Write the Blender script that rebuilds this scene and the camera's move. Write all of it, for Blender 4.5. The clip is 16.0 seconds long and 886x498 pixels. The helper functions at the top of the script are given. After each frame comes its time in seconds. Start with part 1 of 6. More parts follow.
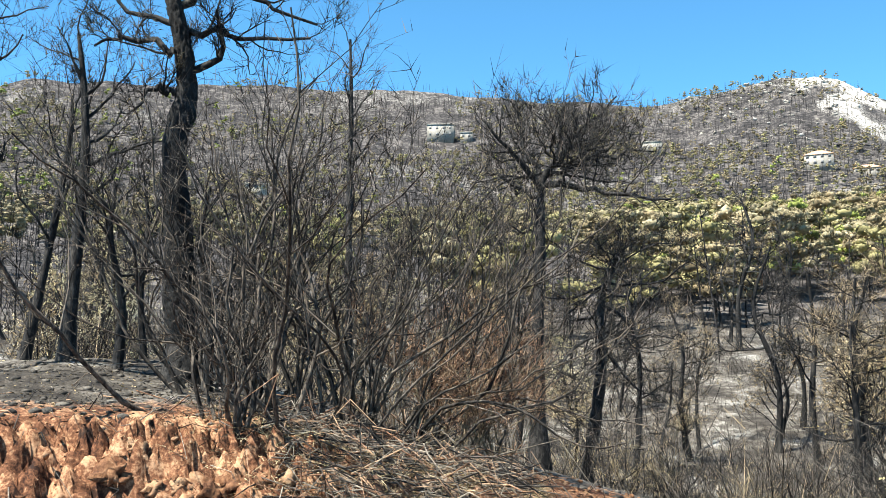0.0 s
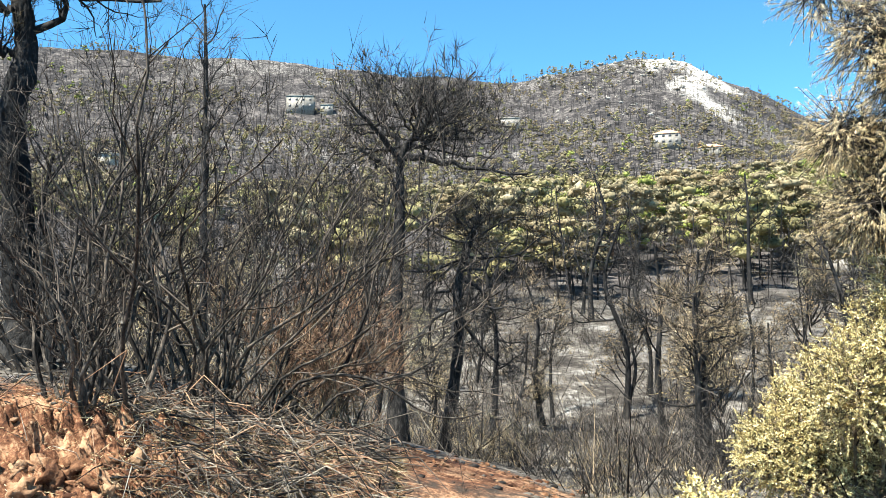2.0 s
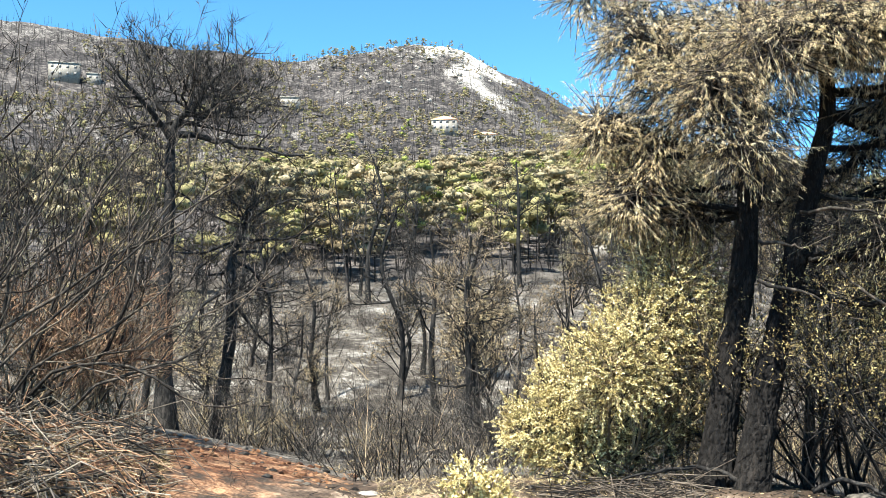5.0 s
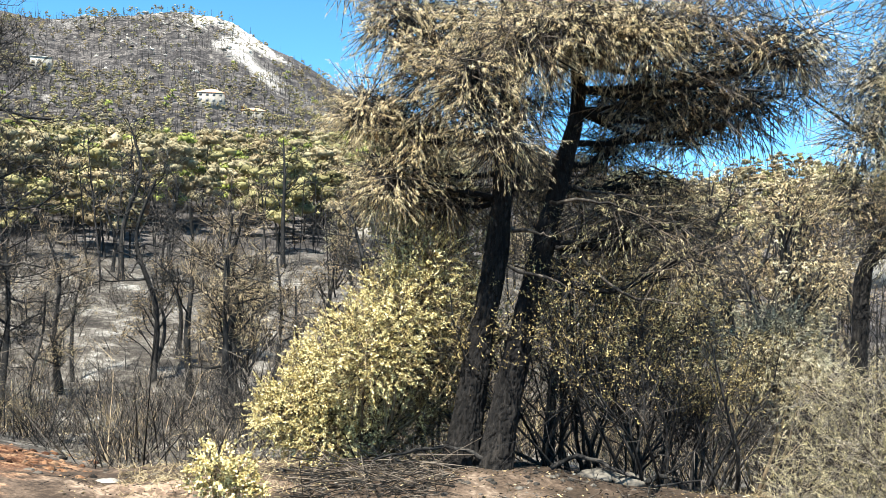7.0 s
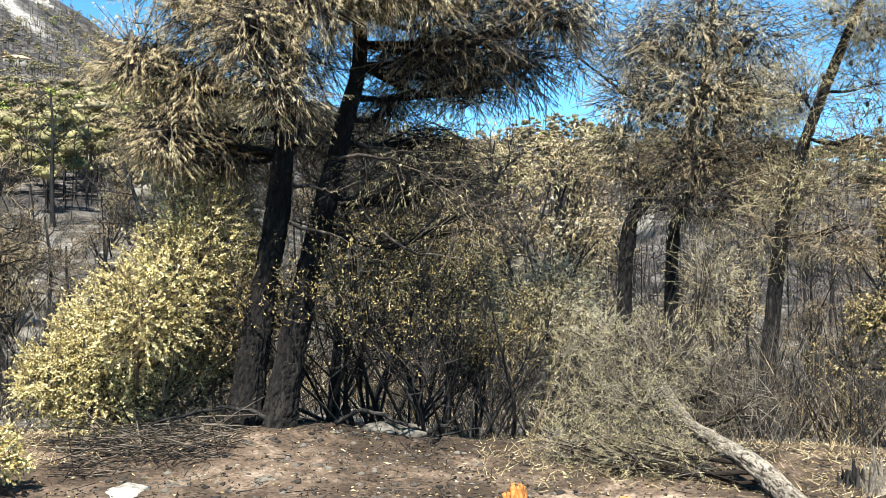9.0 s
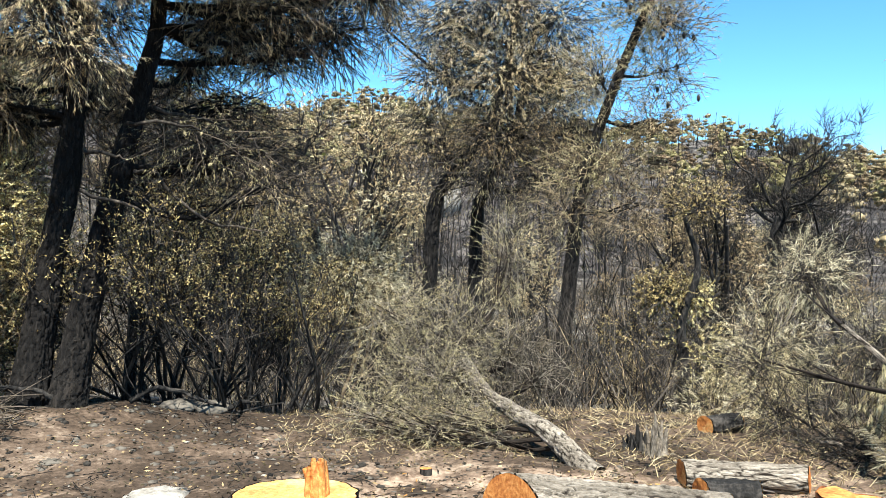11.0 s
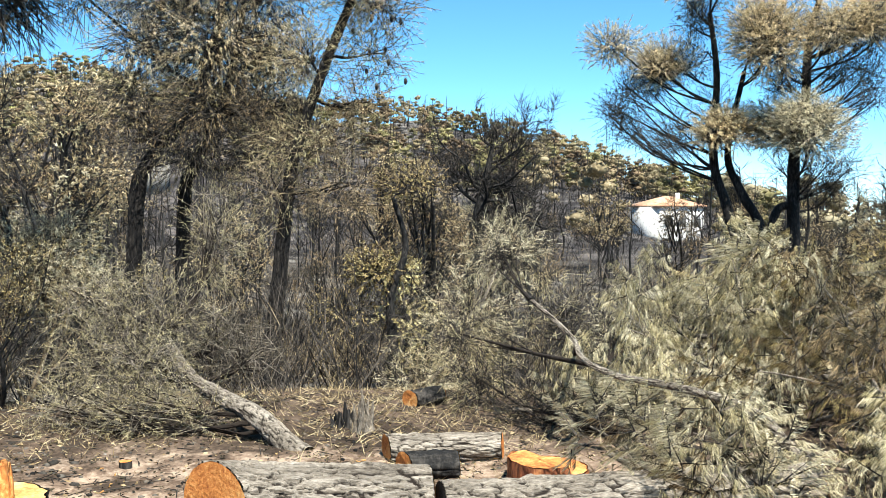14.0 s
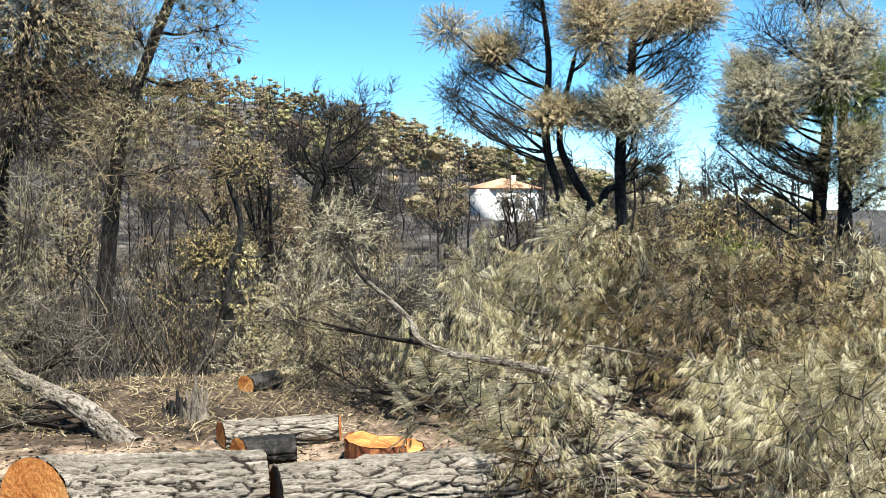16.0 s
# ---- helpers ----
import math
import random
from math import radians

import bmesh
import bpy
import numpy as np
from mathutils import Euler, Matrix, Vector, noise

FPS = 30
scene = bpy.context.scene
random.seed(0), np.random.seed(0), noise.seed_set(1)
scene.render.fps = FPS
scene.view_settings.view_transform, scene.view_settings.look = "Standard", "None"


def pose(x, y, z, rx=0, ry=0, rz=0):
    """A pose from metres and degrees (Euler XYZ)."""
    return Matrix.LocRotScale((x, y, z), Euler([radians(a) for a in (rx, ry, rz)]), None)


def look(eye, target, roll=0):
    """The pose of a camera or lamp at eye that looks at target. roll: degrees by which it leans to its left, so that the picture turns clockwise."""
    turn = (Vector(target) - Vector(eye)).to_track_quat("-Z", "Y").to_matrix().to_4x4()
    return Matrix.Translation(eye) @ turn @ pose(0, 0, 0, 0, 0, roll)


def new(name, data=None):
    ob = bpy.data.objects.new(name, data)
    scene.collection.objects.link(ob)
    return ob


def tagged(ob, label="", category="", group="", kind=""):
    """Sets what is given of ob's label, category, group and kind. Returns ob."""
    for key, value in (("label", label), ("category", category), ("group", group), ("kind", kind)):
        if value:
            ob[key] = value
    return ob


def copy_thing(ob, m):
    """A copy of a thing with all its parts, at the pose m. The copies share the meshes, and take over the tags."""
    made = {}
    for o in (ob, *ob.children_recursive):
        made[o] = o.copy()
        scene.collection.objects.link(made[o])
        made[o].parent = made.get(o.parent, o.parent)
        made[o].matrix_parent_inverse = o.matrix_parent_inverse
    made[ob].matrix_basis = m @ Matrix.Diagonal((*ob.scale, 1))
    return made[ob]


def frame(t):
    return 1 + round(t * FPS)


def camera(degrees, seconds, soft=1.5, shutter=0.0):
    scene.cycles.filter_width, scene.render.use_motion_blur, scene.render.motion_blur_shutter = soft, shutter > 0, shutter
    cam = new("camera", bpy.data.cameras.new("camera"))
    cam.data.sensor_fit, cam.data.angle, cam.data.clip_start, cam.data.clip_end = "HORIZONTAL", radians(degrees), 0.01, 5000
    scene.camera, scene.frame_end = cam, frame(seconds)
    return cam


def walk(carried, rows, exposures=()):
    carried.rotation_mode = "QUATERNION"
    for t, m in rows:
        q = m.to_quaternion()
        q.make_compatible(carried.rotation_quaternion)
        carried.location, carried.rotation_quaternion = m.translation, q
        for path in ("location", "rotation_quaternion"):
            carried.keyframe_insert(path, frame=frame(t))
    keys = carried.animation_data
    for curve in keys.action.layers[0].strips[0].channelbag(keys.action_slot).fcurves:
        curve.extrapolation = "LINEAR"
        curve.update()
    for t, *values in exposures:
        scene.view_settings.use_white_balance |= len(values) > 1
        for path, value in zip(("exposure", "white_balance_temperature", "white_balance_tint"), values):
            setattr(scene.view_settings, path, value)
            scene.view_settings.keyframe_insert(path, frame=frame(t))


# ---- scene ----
cam = camera(49.59, 16.0, soft=0.4)
# seconds, place, heading to the left of +y, pitch, roll
PATH = [
    (0.0, 0.012, -0.233, 1.576, 60.01, 7.11, 0.46),
    (0.5, -0.003, -0.218, 1.578, 57.66, 6.34, 0.40),
    (1.0, -0.004, -0.209, 1.573, 55.95, 5.76, 0.17),
    (1.5, -0.003, -0.203, 1.575, 53.71, 5.69, -0.21),
    (2.0, -0.008, -0.194, 1.572, 51.63, 5.55, -0.26),
    (2.5, -0.038, -0.156, 1.583, 48.82, 5.46, -0.28),
    (3.0, -0.071, -0.137, 1.580, 45.59, 5.16, 0.27),
    (3.5, -0.073, -0.116, 1.580, 44.79, 4.74, 0.15),
    (3.7, -0.085, -0.115, 1.583, 44.31, 4.58, 0.05),
    (5.8, -0.033, -0.049, 1.611, 33.25, 3.95, -0.23),
    (6.0, -0.041, -0.033, 1.601, 31.90, 3.73, 0.01),
    (6.5, -0.042, -0.004, 1.607, 28.80, 3.51, 0.20),
    (7.0, -0.052, 0.024, 1.605, 24.46, 3.22, 0.42),
    (7.5, -0.048, 0.021, 1.604, 21.75, 2.85, 0.04),
    (8.0, -0.045, 0.036, 1.602, 18.99, 2.23, -0.29),
    (8.5, -0.032, 0.074, 1.598, 14.89, 1.40, -0.64),
    (9.0, -0.024, 0.090, 1.593, 11.85, 0.69, -0.44),
    (9.5, -0.019, 0.106, 1.589, 9.28, 0.64, -0.22),
    (10.0, -0.003, 0.132, 1.583, 6.03, -0.04, -0.21),
    (12.3, 0.013, 0.138, 1.621, -5.70, -1.84, 0.06),
    (12.5, 0.019, 0.140, 1.622, -6.81, -2.07, -0.11),
    (13.0, 0.036, 0.142, 1.623, -10.34, -1.99, 0.19),
    (13.5, 0.046, 0.133, 1.622, -13.20, -2.08, 0.03),
    (14.0, 0.065, 0.143, 1.620, -16.41, -2.20, 0.29),
    (14.5, 0.076, 0.147, 1.620, -18.73, -2.40, -0.08),
    (15.0, 0.084, 0.148, 1.614, -21.58, -2.72, 0.10),
    (15.5, 0.092, 0.143, 1.613, -23.76, -3.02, 0.11),
    (16.0, 0.100, 0.132, 1.613, -25.91, -3.21, 0.10),
]


def path_row(t, x, y, z, yaw, pitch, roll):
    a, b = radians(yaw), radians(pitch)
    ahead = Vector((-math.sin(a) * math.cos(b), math.cos(a) * math.cos(b), math.sin(b)))
    return t, look((x, y, z), Vector((x, y, z)) + ahead, roll)


walk(cam, [path_row(*row) for row in PATH], [(0, 1.8, 6500, 6), (4, 1.88, 6500, 6), (7, 1.8, 6500, 6), (9, 1.63, 6500, 6), (12.5, 1.43, 6500, 6), (16, 1.35, 6500, 6)])

# ---- light ----
SUN_FROM = Vector((0.06, -1.0, 1.7)).normalized()
world = bpy.data.worlds.new("sky")
scene.world = world
world.use_nodes = True
wn = world.node_tree
sky = wn.nodes.new("ShaderNodeTexSky")
sky.sky_type, sky.sun_disc = "NISHITA", False
sky.sun_elevation = math.asin(SUN_FROM.z)
sky.sun_rotation = math.atan2(SUN_FROM.x, SUN_FROM.y)
sky.air_density, sky.dust_density, sky.ozone_density = 0.58, 0.0, 4.0
sky.altitude = 1500
deep = wn.nodes.new("ShaderNodeHueSaturation")
deep.inputs["Hue"].default_value, deep.inputs["Saturation"].default_value = 0.482, 1.14
wn.links.new(sky.outputs[0], deep.inputs["Color"])
wn.links.new(deep.outputs[0], wn.nodes["Background"].inputs[0])
wn.nodes["Background"].inputs[1].default_value = 0.115
sun = new("sun", bpy.data.lights.new("sun", "SUN"))
sun.data.energy, sun.data.angle, sun.data.color = 5.0, radians(0.55), (1.0, 0.95, 0.87)
sun.matrix_world = look(SUN_FROM * 50, (0, 0, 0))


# ---- materials ----
def nodes_of(name):
    m = bpy.data.materials.new(name)
    m.use_nodes = True
    return m, m.node_tree.nodes, m.node_tree.links


def surface(name, colours, coarse=1.0, fine=12.0, rough=0.9, bump=0.3, island=0.0, stretch=(1, 1, 1), thin=0.0, spread=0.12, relief=0.02, metal=0.0):
    """A surface whose colours run through a ramp by noise at two scales; island varies it from piece to piece."""
    m, n, k = nodes_of(name)
    b = n["Principled BSDF"]
    b.inputs["Roughness"].default_value = rough
    b.inputs["Metallic"].default_value = metal
    b.inputs["Specular IOR Level"].default_value = 0.25
    co = n.new("ShaderNodeTexCoord")
    mp = n.new("ShaderNodeMapping")
    mp.inputs["Scale"].default_value = stretch
    k.new(co.outputs["Object"], mp.inputs[0])
    big, small = n.new("ShaderNodeTexNoise"), n.new("ShaderNodeTexNoise")
    for tex, s in ((big, coarse), (small, fine)):
        tex.inputs["Scale"].default_value = s
        tex.inputs["Detail"].default_value = 5
        tex.inputs["Roughness"].default_value = 0.65
        k.new(mp.outputs[0], tex.inputs["Vector"])
    mix = n.new("ShaderNodeMix")
    mix.inputs[0].default_value = 0.5
    k.new(big.outputs["Fac"], mix.inputs[2])
    k.new(small.outputs["Fac"], mix.inputs[3])
    fac = mix.outputs[0]
    if island:
        geo = n.new("ShaderNodeNewGeometry")
        add = n.new("ShaderNodeMath")
        add.operation = "MULTIPLY_ADD"
        add.inputs[1].default_value = island
        k.new(geo.outputs["Random Per Island"], add.inputs[0])
        sub = n.new("ShaderNodeMath")
        sub.operation = "SUBTRACT"
        sub.inputs[1].default_value = island / 2
        k.new(fac, sub.inputs[0])
        k.new(sub.outputs[0], add.inputs[2])
        fac = add.outputs[0]
    ramp = n.new("ShaderNodeValToRGB")
    els = ramp.color_ramp.elements
    while len(els) < len(colours):
        els.new(0.5)
    for i, c in enumerate(colours):
        els[i].position = 0.5 + (i / (len(colours) - 1) - 0.5) * 2 * spread if len(colours) > 1 else 0
        els[i].color = (*c, 1)
    k.new(fac, ramp.inputs[0])
    k.new(ramp.outputs[0], b.inputs["Base Color"])
    if bump:
        bp = n.new("ShaderNodeBump")
        bp.inputs["Strength"].default_value = bump
        bp.inputs["Distance"].default_value = relief
        k.new(small.outputs["Fac"], bp.inputs["Height"])
        k.new(bp.outputs[0], b.inputs["Normal"])
    if thin:
        tr = n.new("ShaderNodeBsdfTranslucent")
        k.new(ramp.outputs[0], tr.inputs[0])
        mx = n.new("ShaderNodeMixShader")
        mx.inputs[0].default_value = thin
        k.new(b.outputs[0], mx.inputs[1])
        k.new(tr.outputs[0], mx.inputs[2])
        k.new(mx.outputs[0], n["Material Output"].inputs[0])
    return m


CHAR = surface("charred_bark", [(0.004, 0.004, 0.004), (0.012, 0.0115, 0.0112), (0.062, 0.056, 0.05)], 2.0, 26.0, 0.85, 0.9, 0.1, (1, 1, 0.35))
CHAR_TWIG = surface("charred_twig", [(0.004, 0.0036, 0.0034), (0.015, 0.0132, 0.0118), (0.085, 0.073, 0.061)], 1.0, 9.0, 0.85, 0, 0.4)
BROWN_TWIG = surface("scorched_twig", [(0.00924, 0.00693, 0.00462), (0.09509, 0.07007, 0.04304), (0.3203, 0.2503, 0.1602)], 1.0, 9.0, 0.85, 0, 0.4)
RED_TWIG = surface("reddish_dead_twig", [(0.04725, 0.02362, 0.01365), (0.21, 0.1125, 0.06375), (0.375, 0.2475, 0.1575)], 1.0, 9.0, 0.85, 0, 0.4)
GREY_WOOD = surface("weathered_grey_wood", [(0.028, 0.02352, 0.01904), (0.16, 0.136, 0.108), (0.336, 0.296, 0.24)], 3.0, 34.0, 0.88, 1.0, 0.2, (1, 1, 0.6), spread=0.13, relief=0.03)
PINE_BARK = surface("blackened_pine_bark", [(0.005253, 0.004503, 0.004503), (0.01651, 0.01426, 0.01276), (0.04878, 0.04128, 0.03527)], 3.0, 24.0, 0.9, 1.0, 0.1, (1, 1, 0.25), relief=0.05)
SHRUB_WOOD = surface("singed_shrub_wood", [(0.00435, 0.003915, 0.00348), (0.01901, 0.01601, 0.0135), (0.1301, 0.1061, 0.08304)], 2.0, 20.0, 0.85, 0.4, 0.3, (1, 1, 0.35))
LOG_BARK = surface("grey_pine_bark", [(0.0714, 0.0607, 0.04712), (0.2958, 0.257, 0.209), (0.5304, 0.4794, 0.4028)], 6.0, 70.0, 0.92, 1.0, 0.0, (0.3, 1, 1), spread=0.15, relief=0.03)
CUT_WOOD = surface("fresh_orange_cut_wood", [(0.3, 0.085, 0.025), (0.56, 0.22, 0.06), (0.72, 0.4, 0.15)], 3.0, 40.0, 0.7, 0.5, 0.0, (1, 1, 1))
PALE_WOOD = surface("fresh_yellow_cut_wood", [(0.3528, 0.168, 0.0504), (0.5544, 0.3192, 0.1092), (0.672, 0.4704, 0.2184)], 3.0, 40.0, 0.7, 0.5)
TAN_NEEDLES = surface("scorched_tan_needles", [(0.11, 0.078, 0.038), (0.7, 0.55, 0.295), (0.96, 0.84, 0.58)], 0.9, 4.0, 0.8, 0, 0.5, thin=0.36, spread=0.26)
OLIVE_NEEDLES = surface("scorched_olive_needles", [(0.065, 0.055, 0.027), (0.41, 0.355, 0.19), (0.72, 0.64, 0.4)], 0.9, 4.0, 0.8, 0, 0.5, thin=0.36, spread=0.26)
PALE_NEEDLES = surface("bleached_needles", [(0.1, 0.085, 0.045), (0.6, 0.535, 0.35), (0.92, 0.85, 0.64)], 0.9, 4.0, 0.8, 0, 0.5, thin=0.36, spread=0.26)
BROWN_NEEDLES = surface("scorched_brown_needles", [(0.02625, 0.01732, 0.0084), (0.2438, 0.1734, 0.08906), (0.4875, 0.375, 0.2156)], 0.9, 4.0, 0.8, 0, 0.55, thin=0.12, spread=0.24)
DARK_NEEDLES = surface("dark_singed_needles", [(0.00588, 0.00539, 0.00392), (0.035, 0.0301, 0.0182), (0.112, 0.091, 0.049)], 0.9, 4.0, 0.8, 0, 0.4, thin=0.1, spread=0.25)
GREEN_NEEDLES = surface("green_needles", [(0.0238, 0.03272, 0.00595), (0.17, 0.2125, 0.03825), (0.357, 0.391, 0.1105)], 0.9, 4.0, 0.8, 0, 0.5, thin=0.15, spread=0.25)
YELLOW_LEAF = surface("yellowed_leaf", [(0.22, 0.165, 0.055), (0.54, 0.45, 0.19), (0.82, 0.73, 0.41)], 1.5, 7.0, 0.6, 0, 0.55, thin=0.15, spread=0.22)
OLIVE_LEAF = surface("olive_brown_leaf", [(0.02587, 0.01811, 0.006899), (0.2618, 0.1925, 0.077), (0.4774, 0.385, 0.1771)], 1.5, 7.0, 0.65, 0, 0.55, thin=0.15, spread=0.22)
FAR_TAN = surface("far_tan_foliage", [(0.03984, 0.02959, 0.01594), (0.2087, 0.1621, 0.08904), (0.3618, 0.2991, 0.1843)], 0.12, 1.2, 0.85, 0, 0.12, spread=0.14)
FAR_OLIVE = surface("far_olive_foliage", [(0.03825, 0.03442, 0.01377), (0.187, 0.1636, 0.07013), (0.3553, 0.3179, 0.1543)], 0.12, 1.2, 0.85, 0, 0.12, spread=0.14)
FAR_PALE = surface("far_bleached_foliage", [(0.03672, 0.02983, 0.01515), (0.202, 0.1683, 0.09537), (0.3366, 0.2917, 0.1851)], 0.12, 1.2, 0.85, 0, 0.12, spread=0.14)
FAR_BROWN = surface("far_brown_foliage", [(0.01361, 0.009981, 0.00635), (0.1287, 0.0891, 0.05148), (0.3168, 0.2327, 0.1386)], 0.12, 1.2, 0.85, 0, 0.12, spread=0.14)
FAR_GREEN = surface("far_green_foliage", [(0.03564, 0.04594, 0.009504), (0.1839, 0.2081, 0.04356), (0.3872, 0.4114, 0.1162)], 0.12, 1.2, 0.85, 0, 0.12, spread=0.14)
FAR_CHAR = surface("far_burnt_trunk", [(0.004, 0.004, 0.004), (0.012, 0.011, 0.011), (0.04, 0.036, 0.034)], 0.3, 3.0, 0.9, 0, 0.3)
STRAW = surface("dry_straw", [(0.06048, 0.04284, 0.02117), (0.3146, 0.2401, 0.1325), (0.5299, 0.4471, 0.2815)], 1.5, 9.0, 0.85, 0, 0.55, thin=0.1, spread=0.22)
LIMESTONE = surface("pale_limestone", [(0.072, 0.0648, 0.05616), (0.1872, 0.1728, 0.1512), (0.36, 0.3384, 0.3024)], 3.5, 22.0, 0.9, 1.0, 0.3, spread=0.16)
SOOT_STONE = surface("sooty_stone", [(0.01024, 0.008873, 0.007508), (0.04875, 0.0429, 0.03656), (0.1316, 0.117, 0.0975)], 2.5, 20.0, 0.9, 0.6, 0.4, spread=0.2)
RED_CLOD = surface("red_earth_clod", [(0.0476, 0.01904, 0.00952), (0.17, 0.0816, 0.0408), (0.3128, 0.1972, 0.1156)], 1.5, 14.0, 0.95, 1.0, 0.2, relief=0.03)
PLASTER = surface("white_plaster", [(0.68, 0.67, 0.64), (0.78, 0.77, 0.74)], 0.4, 5.0, 0.85, 0.1)
BEIGE_PLASTER = surface("beige_plaster", [(0.1512, 0.1386, 0.1184), (0.3024, 0.2808, 0.2448)], 0.4, 5.0, 0.85, 0.1)
CONCRETE = surface("pale_concrete", [(0.252, 0.2268, 0.189), (0.522, 0.477, 0.405)], 0.5, 6.0, 0.9, 0.3)
RED_BARK = surface("torn_red_bark", [(0.07, 0.022, 0.012), (0.24, 0.08, 0.035), (0.52, 0.23, 0.09)], 4.0, 30.0, 0.85, 0.8, 0.0, (1, 1, 0.3), relief=0.03)
ROOF_TILE = surface("terracotta_tile", [(0.34, 0.16, 0.085), (0.5, 0.27, 0.16), (0.6, 0.38, 0.25)], 0.8, 5.0, 0.85, 0.2, 0.5)
SHUTTER = surface("dim_window", [(0.1, 0.1, 0.1), (0.16, 0.16, 0.16)], 1.0, 5.0, 0.3, 0)


def fissured(m, dark):
    """Lets the clefts between bark plates show the darker inner bark."""
    n, k = m.node_tree.nodes, m.node_tree.links
    b = n["Principled BSDF"]
    old = b.inputs["Base Color"].links[0].from_socket
    at = n.new("ShaderNodeAttribute")
    at.attribute_name = "plate"
    x = n.new("ShaderNodeMix")
    x.data_type = "RGBA"
    k.new(at.outputs["Fac"], x.inputs[0])
    x.inputs[6].default_value = (*dark, 1)
    k.new(old, x.inputs[7])
    k.new(x.outputs[2], b.inputs["Base Color"])


fissured(LOG_BARK, (0.022, 0.016, 0.012))
fissured(PINE_BARK, (0.004, 0.0036, 0.0034))


def ground_material():
    m, n, k = nodes_of("burnt_ground")
    b = n["Principled BSDF"]
    b.inputs["Roughness"].default_value = 0.95
    b.inputs["Specular IOR Level"].default_value = 0.15
    co = n.new("ShaderNodeTexCoord")

    def noise_at(scale, detail=6, rough=0.65):
        t = n.new("ShaderNodeTexNoise")
        t.inputs["Scale"].default_value, t.inputs["Detail"].default_value, t.inputs["Roughness"].default_value = scale, detail, rough
        k.new(co.outputs["Object"], t.inputs["Vector"])
        return t.outputs["Fac"]

    def ramp(fac, stops):
        r = n.new("ShaderNodeValToRGB")
        e = r.color_ramp.elements
        while len(e) < len(stops):
            e.new(0.5)
        for i, (p, c) in enumerate(stops):
            e[i].position, e[i].color = p, (*c, 1)
        k.new(fac, r.inputs[0])
        return r.outputs[0]

    def mixed(fac, a, c):
        x = n.new("ShaderNodeMix")
        x.data_type = "RGBA"
        k.new(fac, x.inputs[0])
        k.new(a, x.inputs[6])
        k.new(c, x.inputs[7])
        return x.outputs[2]

    def layer(name):
        """A soil attribute, its edge broken up by noise."""
        at = n.new("ShaderNodeAttribute")
        at.attribute_name = name
        s = n.new("ShaderNodeMath")
        s.operation = "MULTIPLY_ADD"
        k.new(mid, s.inputs[0])
        s.inputs[1].default_value = 1.6
        k.new(at.outputs["Fac"], s.inputs[2])
        r = n.new("ShaderNodeMapRange")
        r.inputs[1].default_value, r.inputs[2].default_value = 1.15, 1.5
        k.new(s.outputs[0], r.inputs[0])
        return r.outputs[0]

    tiny, mid, wide, patch = noise_at(28), noise_at(3.2), noise_at(0.11), noise_at(0.55)
    add = n.new("ShaderNodeMix")
    add.inputs[0].default_value = 0.45
    k.new(mid, add.inputs[2])
    k.new(tiny, add.inputs[3])
    both = add.outputs[0]
    blot = n.new("ShaderNodeMix")
    blot.inputs[0].default_value = 0.42
    k.new(both, blot.inputs[2])
    k.new(patch, blot.inputs[3])
    hill = n.new("ShaderNodeMix")
    hill.inputs[0].default_value = 0.55
    k.new(wide, hill.inputs[2])
    k.new(patch, hill.inputs[3])
    ash = ramp(blot.outputs[0], [(0.4, (0.0135, 0.0118, 0.0111)), (0.48, (0.0481, 0.0414, 0.0343)), (0.54, (0.125, 0.113, 0.0984)), (0.62, (0.328, 0.315, 0.287))])
    # cooler grey than the ash: distance haze is put into the slope's colour
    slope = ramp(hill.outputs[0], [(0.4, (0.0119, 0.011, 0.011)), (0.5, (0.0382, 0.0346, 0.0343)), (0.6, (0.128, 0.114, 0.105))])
    red = ramp(both, [(0.4, (0.0262, 0.0114, 0.00699)), (0.5, (0.131, 0.0576, 0.0297)), (0.6, (0.367, 0.218, 0.126))])
    pale = ramp(both, [(0.38, (0.0857, 0.0584, 0.0405)), (0.48, (0.195, 0.132, 0.0935)), (0.6, (0.35, 0.273, 0.203))])
    rock = ramp(hill.outputs[0], [(0.4, (0.063, 0.054, 0.045)), (0.48, (0.234, 0.216, 0.194)), (0.57, (0.486, 0.468, 0.432))])
    soil = ramp(blot.outputs[0], [(0.4, (0.0234, 0.0174, 0.0128)), (0.49, (0.0533, 0.0378, 0.0273)), (0.56, (0.122, 0.0877, 0.0645)), (0.64, (0.288, 0.23, 0.176))])
    c = ash
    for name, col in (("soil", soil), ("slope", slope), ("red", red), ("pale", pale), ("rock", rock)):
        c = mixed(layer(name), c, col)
    k.new(c, b.inputs["Base Color"])
    bp = n.new("ShaderNodeBump")
    bp.inputs["Strength"].default_value, bp.inputs["Distance"].default_value = 0.9, 0.03
    k.new(both, bp.inputs["Height"])
    k.new(bp.outputs[0], b.inputs["Normal"])
    return m


GROUND = ground_material()

# ---- mesh tools ----
UP = np.array([0.0, 0.0, 1.0])


def unit(v):
    v = np.asarray(v, float)
    return v / np.maximum(np.linalg.norm(v, axis=-1, keepdims=True), 1e-9)


